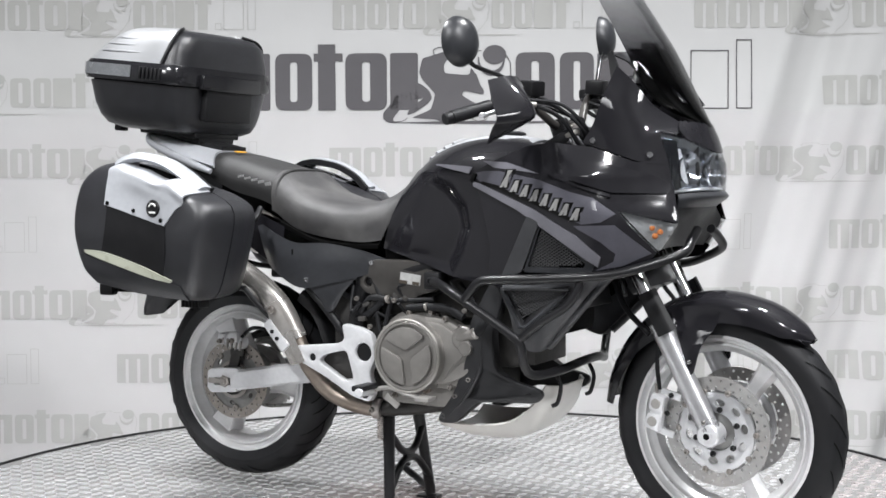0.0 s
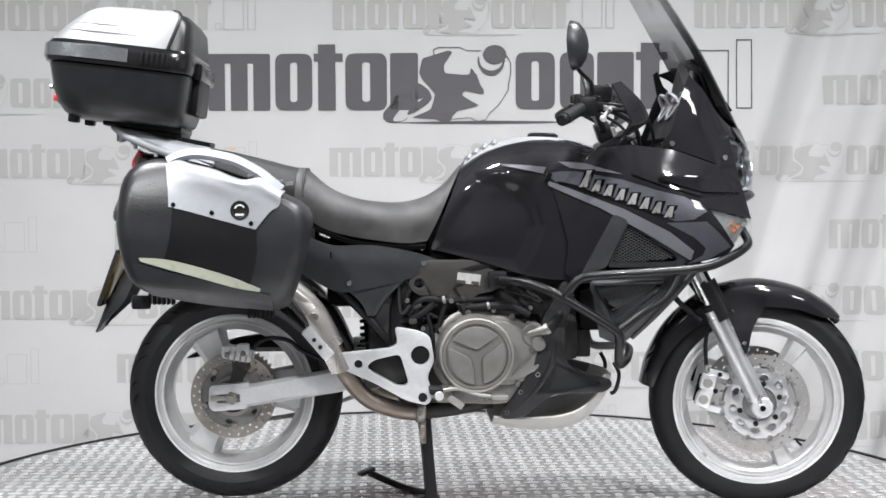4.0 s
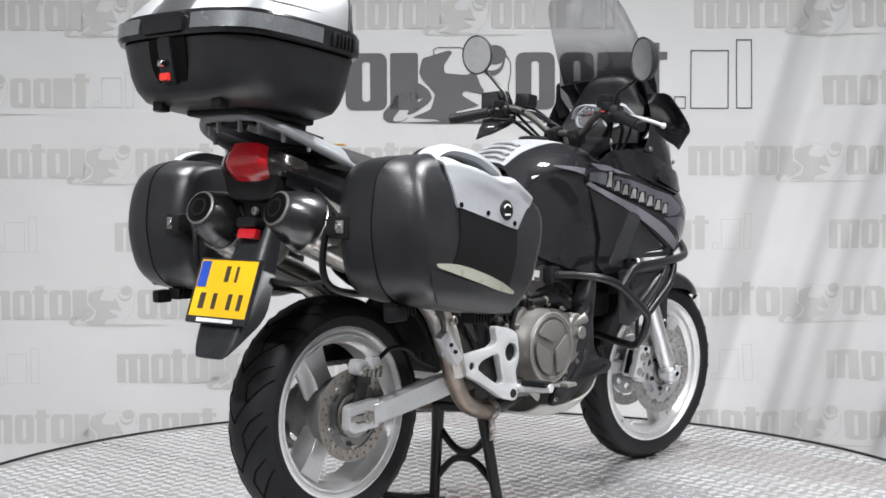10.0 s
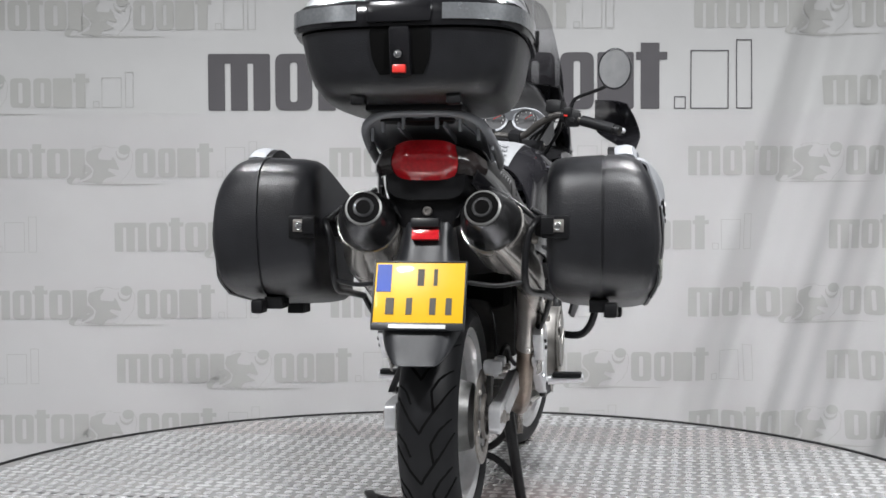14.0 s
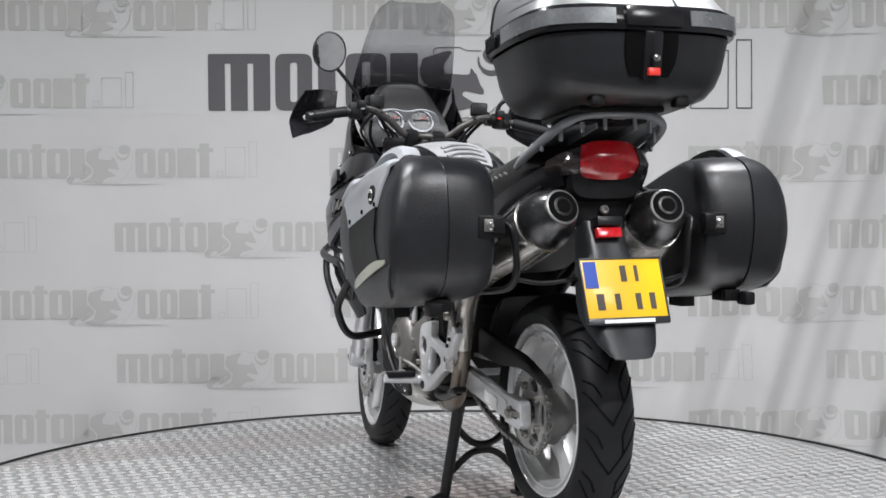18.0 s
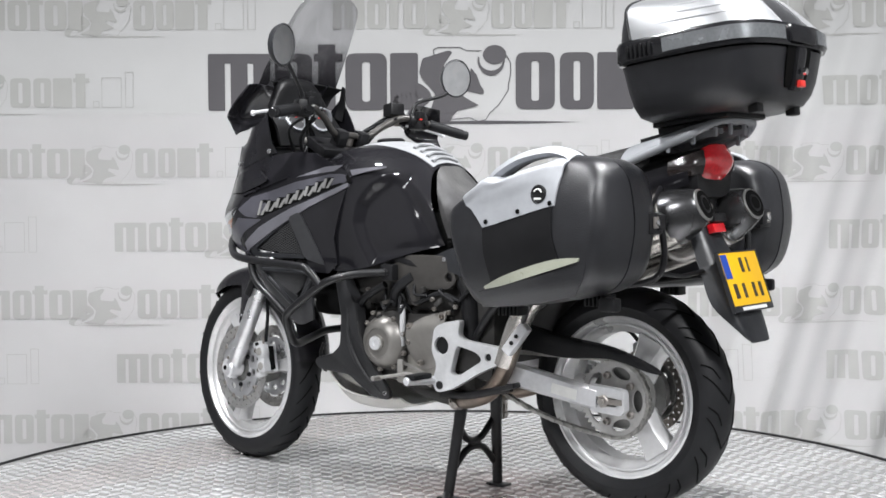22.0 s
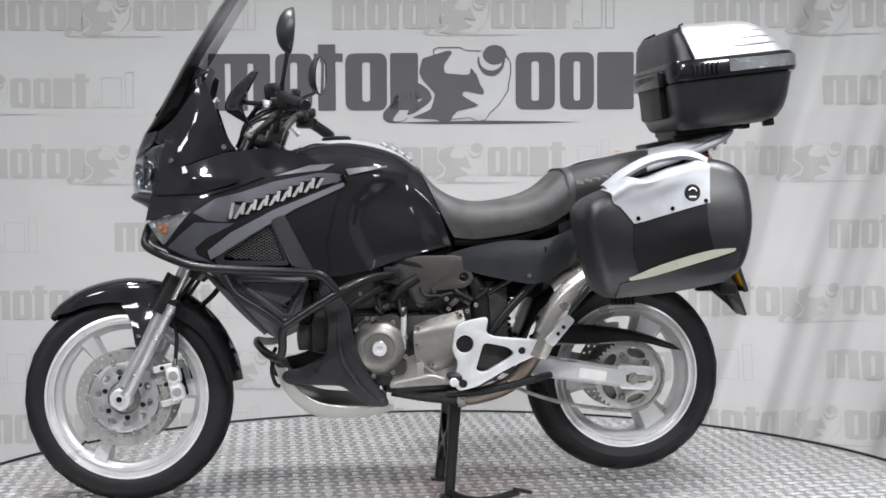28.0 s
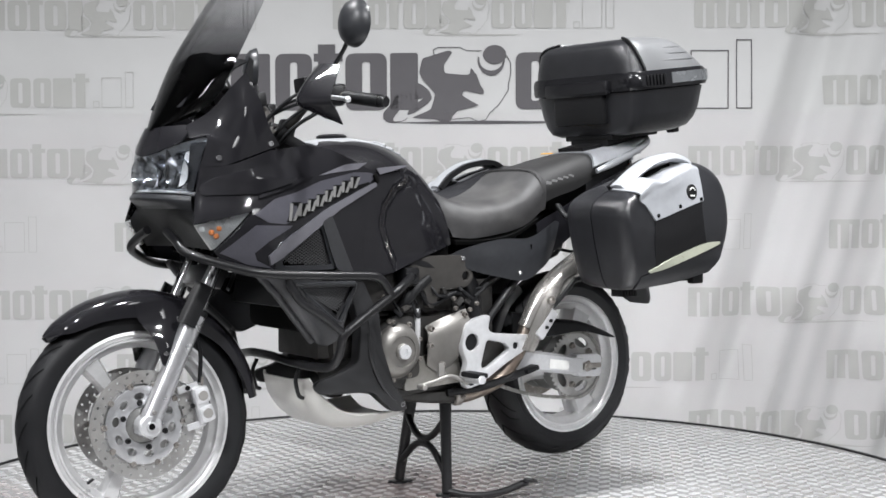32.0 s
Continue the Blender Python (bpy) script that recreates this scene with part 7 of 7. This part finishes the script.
part("rack_underside", sheet(both([[(-0.92, 0, 1.122), (-0.89, 0.09, 1.112)], [(-0.80, 0, 1.095), (-0.79, 0.11, 1.085)], [(-0.66, 0, 1.06), (-0.66, 0.12, 1.05)]]), 3, 3, 0.004, (0, 0, -1)), SILVER, moto, "grey ribbed underside of the luggage rack")
part("rack_pad", sheet(both([[(-0.66, 0, 1.090), (-0.66, 0.06, 1.088)], [(-0.74, 0, 1.106), (-0.74, 0.07, 1.104)], [(-0.80, 0, 1.122), (-0.80, 0.07, 1.120)]]), 3, 3, 0.012, (0, 0, 1)), PLASTIC, moto)
part("sticker", box((-0.60, -0.05, 1.071), (0.012, 0.05, 0.003), 0, (0, 10, 0)), ORANGE, moto, "small orange sticker")
tl = part("tail_light", sheet(both([[(-0.868, 0, 1.072), (-0.866, 0.045, 1.070), (-0.856, 0.072, 1.060)], [(-0.888, 0, 1.035), (-0.885, 0.05, 1.032), (-0.870, 0.080, 1.022)], [(-0.880, 0, 0.998), (-0.876, 0.045, 0.998), (-0.862, 0.076, 0.998)], [(-0.864, 0, 0.976), (-0.862, 0.035, 0.977), (-0.852, 0.066, 0.982)]]), 5, 5, 0.02, (-1, 0, 0)), RED, moto, "red tail light lens")
for s in (-1, 1):
    part("rear_signal", sheet([[(-0.862, 0.074 * s, 1.058), (-0.84, 0.112 * s, 1.044), (-0.79, 0.136 * s, 1.022)], [(-0.872, 0.082 * s, 1.022), (-0.848, 0.120 * s, 1.012), (-0.79, 0.140 * s, 1.0)], [(-0.862, 0.078 * s, 0.992), (-0.838, 0.112 * s, 0.986), (-0.79, 0.130 * s, 0.980)]], 4, 4, 0.01, (-1, s, 0)), SMOKED, moto, "smoked rear turn signal lens")
part("tail_lower", sheet(both([[(-0.855, 0, 0.975), (-0.85, 0.05, 0.975), (-0.83, 0.10, 0.98)], [(-0.835, 0, 0.92), (-0.83, 0.06, 0.92), (-0.81, 0.10, 0.93)], [(-0.83, 0, 0.86), (-0.825, 0.05, 0.86), (-0.80, 0.08, 0.87)]]), 4, 4, 0.01, (-1, 0, 0)), PLASTIC, moto, "black lower tail cover")
part("bolt", bolt((-0.838, 0, 0.902), (-1, 0, 0), 0.012, 0.008), STEEL, moto)
holder = part("plate_bracket", sheet(both([[(-0.83, 0, 0.875), (-0.83, 0.045, 0.875), (-0.80, 0.062, 0.88)], [(-0.870, 0, 0.80), (-0.868, 0.05, 0.80), (-0.83, 0.075, 0.80)], [(-0.915, 0, 0.72), (-0.912, 0.065, 0.72), (-0.865, 0.092, 0.725)], [(-0.955, 0, 0.64), (-0.952, 0.075, 0.64), (-0.90, 0.098, 0.645)], [(-0.985, 0, 0.575), (-0.982, 0.062, 0.575), (-0.955, 0.082, 0.59)], [(-0.997, 0, 0.548), (-0.996, 0.045, 0.549), (-0.985, 0.058, 0.555)]]), 4, 4, 0.006, (-1, 0, 0)), SATIN, moto, "dark grey rear mudguard and plate carrier")
part("red_reflector", join(box((-0.862, 0, 0.845), (0.02, 0.066, 0.026), 0.003, (0, 18, 0))), RED, holder, "small red reflector")
part("plate_lamp", box((-0.855, 0, 0.872), (0.04, 0.07, 0.024), 0.006, (0, 12, 0)), DARKMETAL, holder, "black plate lamp")
PT = Matrix.Translation((-0.944, 0, 0.712)) @ Matrix.Rotation(radians(20), 4, "Y")
pl = part("number_plate", moved(box((0, 0, 0), (0.006, 0.214, 0.150), 0.002), PT), PLATE, moto, "yellow number plate with dark bars")
part("plate_frame", moved(join(box((0.001, 0, 0.076), (0.012, 0.222, 0.004), 0.001), box((0.001, 0, -0.08), (0.012, 0.222, 0.018), 0.003), box((0.001, 0.109, -0.002), (0.012, 0.004, 0.16), 0.001), box((0.001, -0.109, -0.002), (0.012, 0.004, 0.16), 0.001)), PT), SATIN, pl, "dark plate frame")
part("frame_print", moved(box((-0.0058, 0, -0.081), (0.002, 0.135, 0.009), 0), PT), WHITE, pl, "white printed bar")
part("blue_band", moved(box((-0.0035, 0.085, 0.036), (0.002, 0.034, 0.066), 0), PT), BLUE, pl, "blue band")
for y, z, w in ((-0.003, 0.038, 0.028), (-0.038, 0.038, 0.016), (0.068, -0.032, 0.036), (0.022, -0.032, 0.026), (-0.034, -0.032, 0.026), (-0.072, -0.032, 0.026)):
    part("plate_bar", moved(box((-0.0035, y, z), (0.002, w * 0.55, 0.040), 0), PT), INK, pl)

# ---- panniers ----
def handle_arch():
    """Middle line of the carrying handle with its outward way in x and z, and its y."""
    line = smooth_line([(-0.722, 0.490, 1.026), (-0.700, 0.487, 1.038), (-0.668, 0.486, 1.046), (-0.63, 0.487, 1.046), (-0.555, 0.489, 1.031), (-0.49, 0.490, 0.999), (-0.455, 0.484, 0.972), (-0.432, 0.476, 0.952)], 4)
    out = []
    for i, p in enumerate(line):
        d = line[min(i + 1, len(line) - 1)] - line[max(i - 1, 0)]
        n = Vector((-d.z, d.x)).normalized()
        out.append(((p.x, p.z), n, p.y))
    return out


HANDLE = handle_arch()


def pannier(s):
    """Side case; s is +1 on the left."""
    def f(p):
        # pulled in towards the machine, its outer rear edge rounded off
        v = []
        for x, y, z in p[0]:
            u = min(max((y - 0.43) / 0.15, 0), 1)
            v.append((-0.60 + (x + 0.60) * (1 - 0.07 * u if x < -0.60 else 1 - 0.03 * u), 0.285 + (y - 0.285) * 0.894, z))
        return (v, p[1]) if s > 0 else flip((v, p[1]))
    # side outline, front to rear, leaning with the seat line
    out = [(-0.345, 0.905), (-0.365, 0.80), (-0.405, 0.665), (-0.435, 0.640), (-0.60, 0.655), (-0.785, 0.688), (-0.84, 0.738), (-0.864, 0.86), (-0.846, 0.985), (-0.805, 1.025), (-0.74, 1.040), (-0.68, 1.026), (-0.60, 1.002), (-0.50, 0.968), (-0.43, 0.950)]
    cx, cz = -0.60, 0.85
    def loop(y, k, dz=0.0):
        line = [(cx + (p[0] - cx) * k, cz + (p[1] - cz) * k + dz) for p in out]
        fine = rounded(line, 0.045, 3)
        return [(p[0], y, p[1]) for p in fine]
    ztab, ytab = (0.62, 0.66, 0.72, 0.83, 0.92, 0.97, 1.02, 1.065), (0.50, 0.540, 0.573, 0.586, 0.577, 0.561, 0.530, 0.480)
    def face(x, z, d=0.0):
        """A point on the bulging lid, d proud of it."""
        e = min(max((x + 0.857) / 0.05, 0), 1) * min(max((-0.335 - x) / 0.06, 0), 1)
        y = 0.44 + (float(np.interp(z, ztab, ytab)) - 0.44) * (1 - (1 - e) ** 2.2)
        return (x, y + d, z)
    def bulge(k, share):
        return [(p[0], 0.44 + (float(np.interp(p[2], ztab, ytab)) - 0.44) * share, p[2]) for p in loop(0, k)]
    base = part("pannier", f(rings([loop(0.285, 0.85), loop(0.291, 0.90), loop(0.305, 0.945), loop(0.34, 0.975), loop(0.39, 0.988), loop(0.432, 0.995)])), GRAIN, moto, "black grained side case with silver trim")
    part("seam", f(rings([loop(0.432, 0.982), loop(0.440, 0.982)])), GRAIN, base)
    part("lid", f(rings([loop(0.440, 1.0), bulge(0.998, 0.45), bulge(0.985, 0.72), bulge(0.96, 0.88), bulge(0.92, 0.97), bulge(0.86, 1.0), bulge(0.60, 1.0), bulge(0.3, 1.0)])), GRAIN, base, "bulging black grained case lid")
    pan_rows = [[face(-0.706, 0.918, 0.004), face(-0.60, 0.888, 0.004), face(-0.486, 0.855, 0.004)],
                [face(-0.712, 0.84, 0.004), face(-0.60, 0.82, 0.004), face(-0.488, 0.79, 0.004)],
                [face(-0.735, 0.765, 0.003), face(-0.60, 0.735, 0.003), face(-0.505, 0.712, 0.003)]]
    part("lid_panel", f(sheet(pan_rows, 5, 4, 0.006)), PLASTIC, base, "smooth black lid panel")
    trim = [[(-0.722, 0.462, 1.030), (-0.692, 0.458, 1.036), (-0.66, 0.455, 1.026), (-0.60, 0.455, 1.010), (-0.53, 0.455, 0.984), (-0.482, 0.455, 0.990), (-0.45, 0.455, 0.968), (-0.422, 0.455, 0.950)],
            [face(-0.724, 1.020, 0.008), face(-0.692, 1.026, 0.014), face(-0.66, 1.016, 0.014), face(-0.60, 1.002, 0.014), face(-0.53, 0.976, 0.013), face(-0.482, 0.980, 0.014), face(-0.45, 0.958, 0.010), face(-0.422, 0.940, 0.006)],
            [face(-0.722, 0.992, 0.008), face(-0.690, 0.990, 0.013), face(-0.655, 0.987, 0.016), face(-0.59, 0.972, 0.018), face(-0.53, 0.955, 0.016), face(-0.49, 0.944, 0.014), face(-0.455, 0.928, 0.008), face(-0.428, 0.914, 0.005)],
            [face(-0.718, 0.955, 0.006), face(-0.68, 0.950, 0.006), face(-0.64, 0.944, 0.006), face(-0.575, 0.930, 0.006), face(-0.54, 0.919, 0.006), face(-0.51, 0.908, 0.006), face(-0.48, 0.904, 0.006), face(-0.45, 0.900, 0.006)],
            [face(-0.716, 0.914, 0.006), face(-0.68, 0.906, 0.006), face(-0.64, 0.896, 0.006), face(-0.58, 0.880, 0.006), face(-0.55, 0.872, 0.006), face(-0.53, 0.866, 0.006), face(-0.51, 0.861, 0.006), face(-0.488, 0.856, 0.006)]]
    part("silver_trim", f(sheet(trim, 5, 5, 0.006)), SILVER, base, "silver moulded lid trim")
    arch_ = HANDLE
    part("carry_handle", f(rings([[(p[0] + n[0] * a * 0.012, yy + 0.5 * w_, p[1] + n[1] * a * 0.012) for a, w_ in ((1, -0.06), (1.3, 0.0), (1, 0.035), (-0.2, 0.06), (-1, 0.035), (-1.1, -0.03), (-0.8, -0.06))] for p, n, yy in arch_])), SILVER, base, "silver arched carrying handle")
    part("handle_lining", f(rings([[(p[0] + n[0] * a * 0.009, yy - 0.034 + 0.5 * w_, p[1] + n[1] * a * 0.009) for a, w_ in ((1.1, -0.03), (1.1, 0.02), (-0.9, 0.02), (-0.9, -0.03))] for p, n, yy in arch_])), PLASTIC, base, "black inner side of the handle")
    # shade below the handle, laid in as a black sheet
    part("handle_shade", f(sheet([[(-0.70, 0.45, 1.038), (-0.60, 0.45, 1.012), (-0.50, 0.45, 0.979), (-0.44, 0.45, 0.962)], [(-0.70, 0.485, 1.032), (-0.60, 0.49, 1.008), (-0.50, 0.49, 0.975), (-0.44, 0.485, 0.956)]], 4, 3, 0.003, (0, 0, 1))), SPEEDBLACK, base, "black sheet for the shade under the carrying handle")
    for x, z in ((-0.703, 0.919), (-0.600, 0.898), (-0.499, 0.871)):
        part("rivet", f(lathe([(0.006, 0), (0.006, 0.003), (0.003, 0.004)], face(x, z, 0.006), (0, 1, 0), 12)), SPEEDBLACK, base)
    badge = face(-0.528, 0.904, 0.005) if s < 0 else face(-0.663, 0.941, 0.005)
    bg = part("round_badge", f(lathe([(0.024, 0), (0.024, 0.004), (0.021, 0.006), (0.019, 0.005)], badge, (0, 1, 0.12), 28)), PLASTIC, base, "round black badge with a bright mark")
    arc = [(badge[0] + 0.012 * math.cos(radians(a)), badge[1] + 0.0065 - 0.0005 * math.sin(radians(a)), badge[2] + 0.003 + 0.010 * math.sin(radians(a))) for a in range(20, 200, 30)]
    part("badge_mark", f(tube(arc, 0.0022, 6, 2)), WHITE, base)
    part("badge_mark", f(box((badge[0], badge[1] + 0.0065, badge[2] - 0.011), (0.022, 0.002, 0.005), 0)), WHITE, base)
    refl = [[face(-0.797, 0.786, 0.005), face(-0.72, 0.781, 0.008), face(-0.62, 0.757, 0.008), face(-0.54, 0.730, 0.008), face(-0.478, 0.703, 0.006)], [face(-0.792, 0.777, 0.006), face(-0.72, 0.757, 0.010), face(-0.62, 0.730, 0.010), face(-0.54, 0.708, 0.010), face(-0.482, 0.697, 0.007)]]
    part("reflector", f(sheet(refl, 4, 3, 0.006)), REFLECTOR, base, "long pale olive reflector strip")
    part("lower_moulding", f(sheet([[face(-0.815, 0.775, 0.003), face(-0.62, 0.728, 0.006), face(-0.455, 0.688, 0.003)], [face(-0.80, 0.730, 0.005), face(-0.62, 0.695, 0.008), face(-0.450, 0.664, 0.004)], [face(-0.765, 0.690, 0.002), face(-0.62, 0.664, 0.002), face(-0.448, 0.646, 0.001)]], 5, 4, 0.006)), GRAIN, base, "grey-black lower moulding")
    lk = part("latch", f(join(box((-0.842, 0.312, 0.865), (0.03, 0.075, 0.055), 0.006), box((-0.856, 0.292, 0.868), (0.016, 0.035, 0.04), 0.004))), DARKMETAL, base, "black case latch with chrome lock")
    # black block painting the shade beside the case latch
    part("latch_recess_shade", f(box((-0.838, 0.345, 0.875), (0.012, 0.06, 0.075), 0.004)), SPEEDBLACK, base)
    part("lock_plate", f(box((-0.860, 0.318, 0.868), (0.004, 0.034, 0.030), 0.002)), STEEL, base, "steel lock plate")
    part("lock", f(lathe([(0.010, 0), (0.010, 0.006), (0.007, 0.008)], (-0.860, 0.318, 0.868), (-1, 0, 0), 16)), CHROME, base, "chrome lock")
    for k in range(6):
        part("foot_rib", f(box((-0.46 - 0.012 * k, 0.44, 0.637), (0.006, 0.05, 0.03), 0.001)), PLASTIC, base)
        part("foot_rib", f(box((-0.72 - 0.012 * k, 0.42, 0.672), (0.006, 0.05, 0.03), 0.001)), PLASTIC, base)
    part("foot", f(box((-0.80, 0.455, 0.665), (0.05, 0.035, 0.035), 0.008)), PLASTIC, base, "black rubber foot")
    for x in (-0.45, -0.70):
        part("mount", f(box((x, 0.265, 0.86), (0.05, 0.05, 0.05), 0.008)), DARKMETAL, base)
    return base


pannier(1)
pannier(-1)
for s in (-1, 1):
    pr = part("pannier_rack", tube([(-0.42, 0.20 * s, 0.90), (-0.42, 0.262 * s, 0.86), (-0.60, 0.265 * s, 0.87), (-0.80, 0.262 * s, 0.88), (-0.835, 0.24 * s, 0.83), (-0.81, 0.235 * s, 0.72), (-0.62, 0.255 * s, 0.69), (-0.44, 0.255 * s, 0.665)], 0.009, 10), DARKMETAL, moto, "black tubular pannier rack")
    part("rack_stay", tube([(-0.82, 0.237 * s, 0.735), (-0.85, 0.17 * s, 0.725), (-0.87, 0.09 * s, 0.735)], 0.006), DARKMETAL, pr)
    part("rack_stay", tube([(-0.44, 0.255 * s, 0.665), (-0.40, 0.235 * s, 0.61), (-0.365, 0.21 * s, 0.565)], 0.008), DARKMETAL, pr)
    part("rack_bolt", bolt((-0.36, 0.235 * s, 0.605), (0, s, 0), 0.013, 0.01), STEEL, pr)
    part("rack_stay", tube([(-0.80, 0.262 * s, 0.88), (-0.79, 0.20 * s, 0.925), (-0.77, 0.14 * s, 0.955)], 0.007), DARKMETAL, pr)

# ---- top case ----
TC = Matrix.Translation((-0.873, 0.010, 1.285)) @ Matrix.Rotation(radians(6.5), 4, "Y")
def tc_loop(z, x0, x1, w, r=0.07, front=0.93):
    """Rounded outline seen from above: rear x0 to front x1, half width w, narrower in front."""
    poly = [(x0, w * 0.55), (x0 + 0.045, w * 0.93), (x0 + 0.16, w), (x1 - 0.035, w * (front + 0.03)), (x1, w * front * 0.86), (x1, -w * front * 0.86), (x1 - 0.035, -w * (front + 0.03)), (x0 + 0.16, -w), (x0 + 0.045, -w * 0.93), (x0, -w * 0.55)]
    return [(p[0], p[1], z) for p in rounded(poly, r, 3)]

X1 = 0.176


def tc_run(z, x0, x1, w, u0, u1, s, n=26, front=0.93):
    """Part of the outline from the middle of the rear (0) round one side to the middle of the front (1)."""
    lp = [Vector(p) for p in tc_loop(z, x0, x1, w, 0.05, front)]
    half = [Vector((x0, 0, z))] + [p for p in lp if p.y > 1e-6][:] + [Vector((x1, 0, z))]
    d = [0.0]
    for a, b in zip(half, half[1:]):
        d.append(d[-1] + (b - a).length)
    us = [d[-1] * (u0 + (u1 - u0) * k / n) for k in range(n + 1)]
    return [(float(np.interp(u, d, [p.x for p in half])), s * float(np.interp(u, d, [p.y for p in half])), z) for u in us]


tc = part("top_case", moved(rings([tc_loop(-0.142, -0.145, X1 - 0.028, 0.180), tc_loop(-0.130, -0.178, X1 - 0.014, 0.214), tc_loop(-0.105, -0.196, X1 - 0.008, 0.234), tc_loop(-0.07, -0.209, X1 - 0.005, 0.248), tc_loop(-0.01, -0.223, X1, 0.259), tc_loop(0.0, -0.226, X1 + 0.001, 0.262)]), TC), GRAIN, moto, "black top case with silver lid panels")
part("rim_seam", moved(rings([tc_loop(-0.002, -0.219, X1 - 0.007, 0.254), tc_loop(0.010, -0.219, X1 - 0.007, 0.254)]), TC), SPEEDBLACK, tc)
part("rim_band", moved(rings([tc_loop(0.004, -0.234, X1 + 0.006, 0.272), tc_loop(0.015, -0.238, X1 + 0.009, 0.276), tc_loop(0.052, -0.236, X1 + 0.008, 0.274), tc_loop(0.064, -0.228, X1 + 0.004, 0.266)]), TC), GLOSS, tc, "glossy black rim band of the lid")
part("lid", moved(rings([tc_loop(0.060, -0.222, X1, 0.260, 0.05), tc_loop(0.10, -0.192, X1 - 0.003, 0.242, 0.05, 0.97), tc_loop(0.145, -0.150, X1 - 0.010, 0.212, 0.05, 1.05), tc_loop(0.166, -0.115, X1 - 0.026, 0.174, 0.05, 1.14), tc_loop(0.175, -0.06, X1 - 0.06, 0.115, 0.04, 1.3)]), TC), GRAIN, tc, "black top case lid")
for s in (-1, 1):
    part("reflector_band", moved(sheet([tc_run(z, -0.2405, X1 + 0.01, 0.2785, 0.11, 0.535, s) for z in (0.016, 0.034, 0.052)], 1, 1, 0.004, (-0.3, s, 0)), TC), CLEAR_BAND, tc, "ribbed pale clear reflector")
    lv = [tc_run(z, x0, x1, w, 0.09, 0.655, s, 26, fr_) for z, x0, x1, w, fr_ in ((0.064, -0.226, X1 + 0.002, 0.264, 0.93), (0.10, -0.197, X1, 0.247, 0.97), (0.145, -0.155, X1 - 0.007, 0.217, 1.05), (0.169, -0.118, X1 - 0.023, 0.178, 1.14), (0.179, -0.072, X1 - 0.055, 0.128, 1.3))]
    part("silver_panel", moved(sheet(lv, 1, 3, 0.006, (-0.2, s, 0.6)), TC), BRUSHED, tc, "brushed silver lid panel with pressed ribs")
    part("panel_edge", moved(tube([r[-1] for r in lv], 0.005, 8, 3), TC), PLASTIC, tc, "black rib beside the silver panel")
    for k, (z, x0, x1, w) in enumerate(((0.092, -0.204, X1 - 0.002, 0.2495), (0.114, -0.185, X1 - 0.010, 0.2365), (0.134, -0.166, X1 - 0.020, 0.2225))):
        part("rib", moved(tube(tc_run(z, x0, x1, w, 0.30, 0.63, s, 10), [0.002, 0.005, 0.005, 0.005, 0.002], 8, 2), TC), BRUSHED, tc)
    for k in range(6):
        part("grille_rib", moved(box((0.052 + 0.014 * k, 0.274 * s - s * 0.0018 * k, 0.032), (0.007, 0.008, 0.036), 0.002, (0, 0, -8 * s)), TC), PLASTIC, tc)
part("case_catch", moved(join(box((-0.234, 0, 0.034), (0.03, 0.150, 0.050), 0.012), box((-0.216, 0, -0.050), (0.030, 0.050, 0.115), 0.012, (0, -14, 0))), TC), GLOSS, tc, "black case latch cover")
# the hollow's shade is a black plate on the case
part("latch_recess_shade", moved(sheet([[(x, y, z) for y in (-k, 0, k)] for x, z, k in ((-0.231, 0.004, 0.066), (-0.2265, -0.02, 0.068), (-0.2145, -0.065, 0.064), (-0.202, -0.098, 0.050))], 4, 4, 0.004, (-1, 0, 0)), TC), SPEEDBLACK, tc, "black plate for the shaded hollow round the latch")
part("front_moulding", moved(box((X1 + 0.004, 0, -0.045), (0.03, 0.24, 0.11), 0.012), TC), PLASTIC, tc)
part("front_hinge", moved(box((X1 + 0.012, 0, 0.02), (0.03, 0.30, 0.05), 0.012), TC), GLOSS, tc)
part("lock", moved(lathe([(0.009, 0), (0.009, 0.008), (0.006, 0.010)], (-0.236, 0, -0.060), (-1, 0, -0.1), 16), TC), CHROME, tc, "chrome lock")
part("red_tab", moved(box((-0.224, 0, -0.090), (0.014, 0.030, 0.018), 0.003), TC), RED_TAB, tc, "red release tab")
part("base_plate", moved(join(box((0.045, 0, -0.146), (0.22, 0.23, 0.018), 0.006), box((0.065, 0, -0.162), (0.18, 0.18, 0.026), 0.008)), TC), PLASTIC, tc, "black mounting plate")
for s in (-1, 1):
    part("case_foot", moved(box((-0.145, 0.11 * s, -0.142), (0.03, 0.035, 0.03), 0.006), TC), PLASTIC, tc)


# ---- what turns ----
DECK_Z = 0.014


def motions():
    table, bike = [], []
    for k in range(33):
        h = heading(k)
        a = radians(h)
        table.append((k, pose(0.01, 0, DECK_Z, 0, 0, h)))
        bike.append((k, pose(0.128 * math.sin(a), -0.128 * math.cos(a), 0, 0, 0, h)))
    walk(turntable, table)
    walk(moto, bike)


motions()
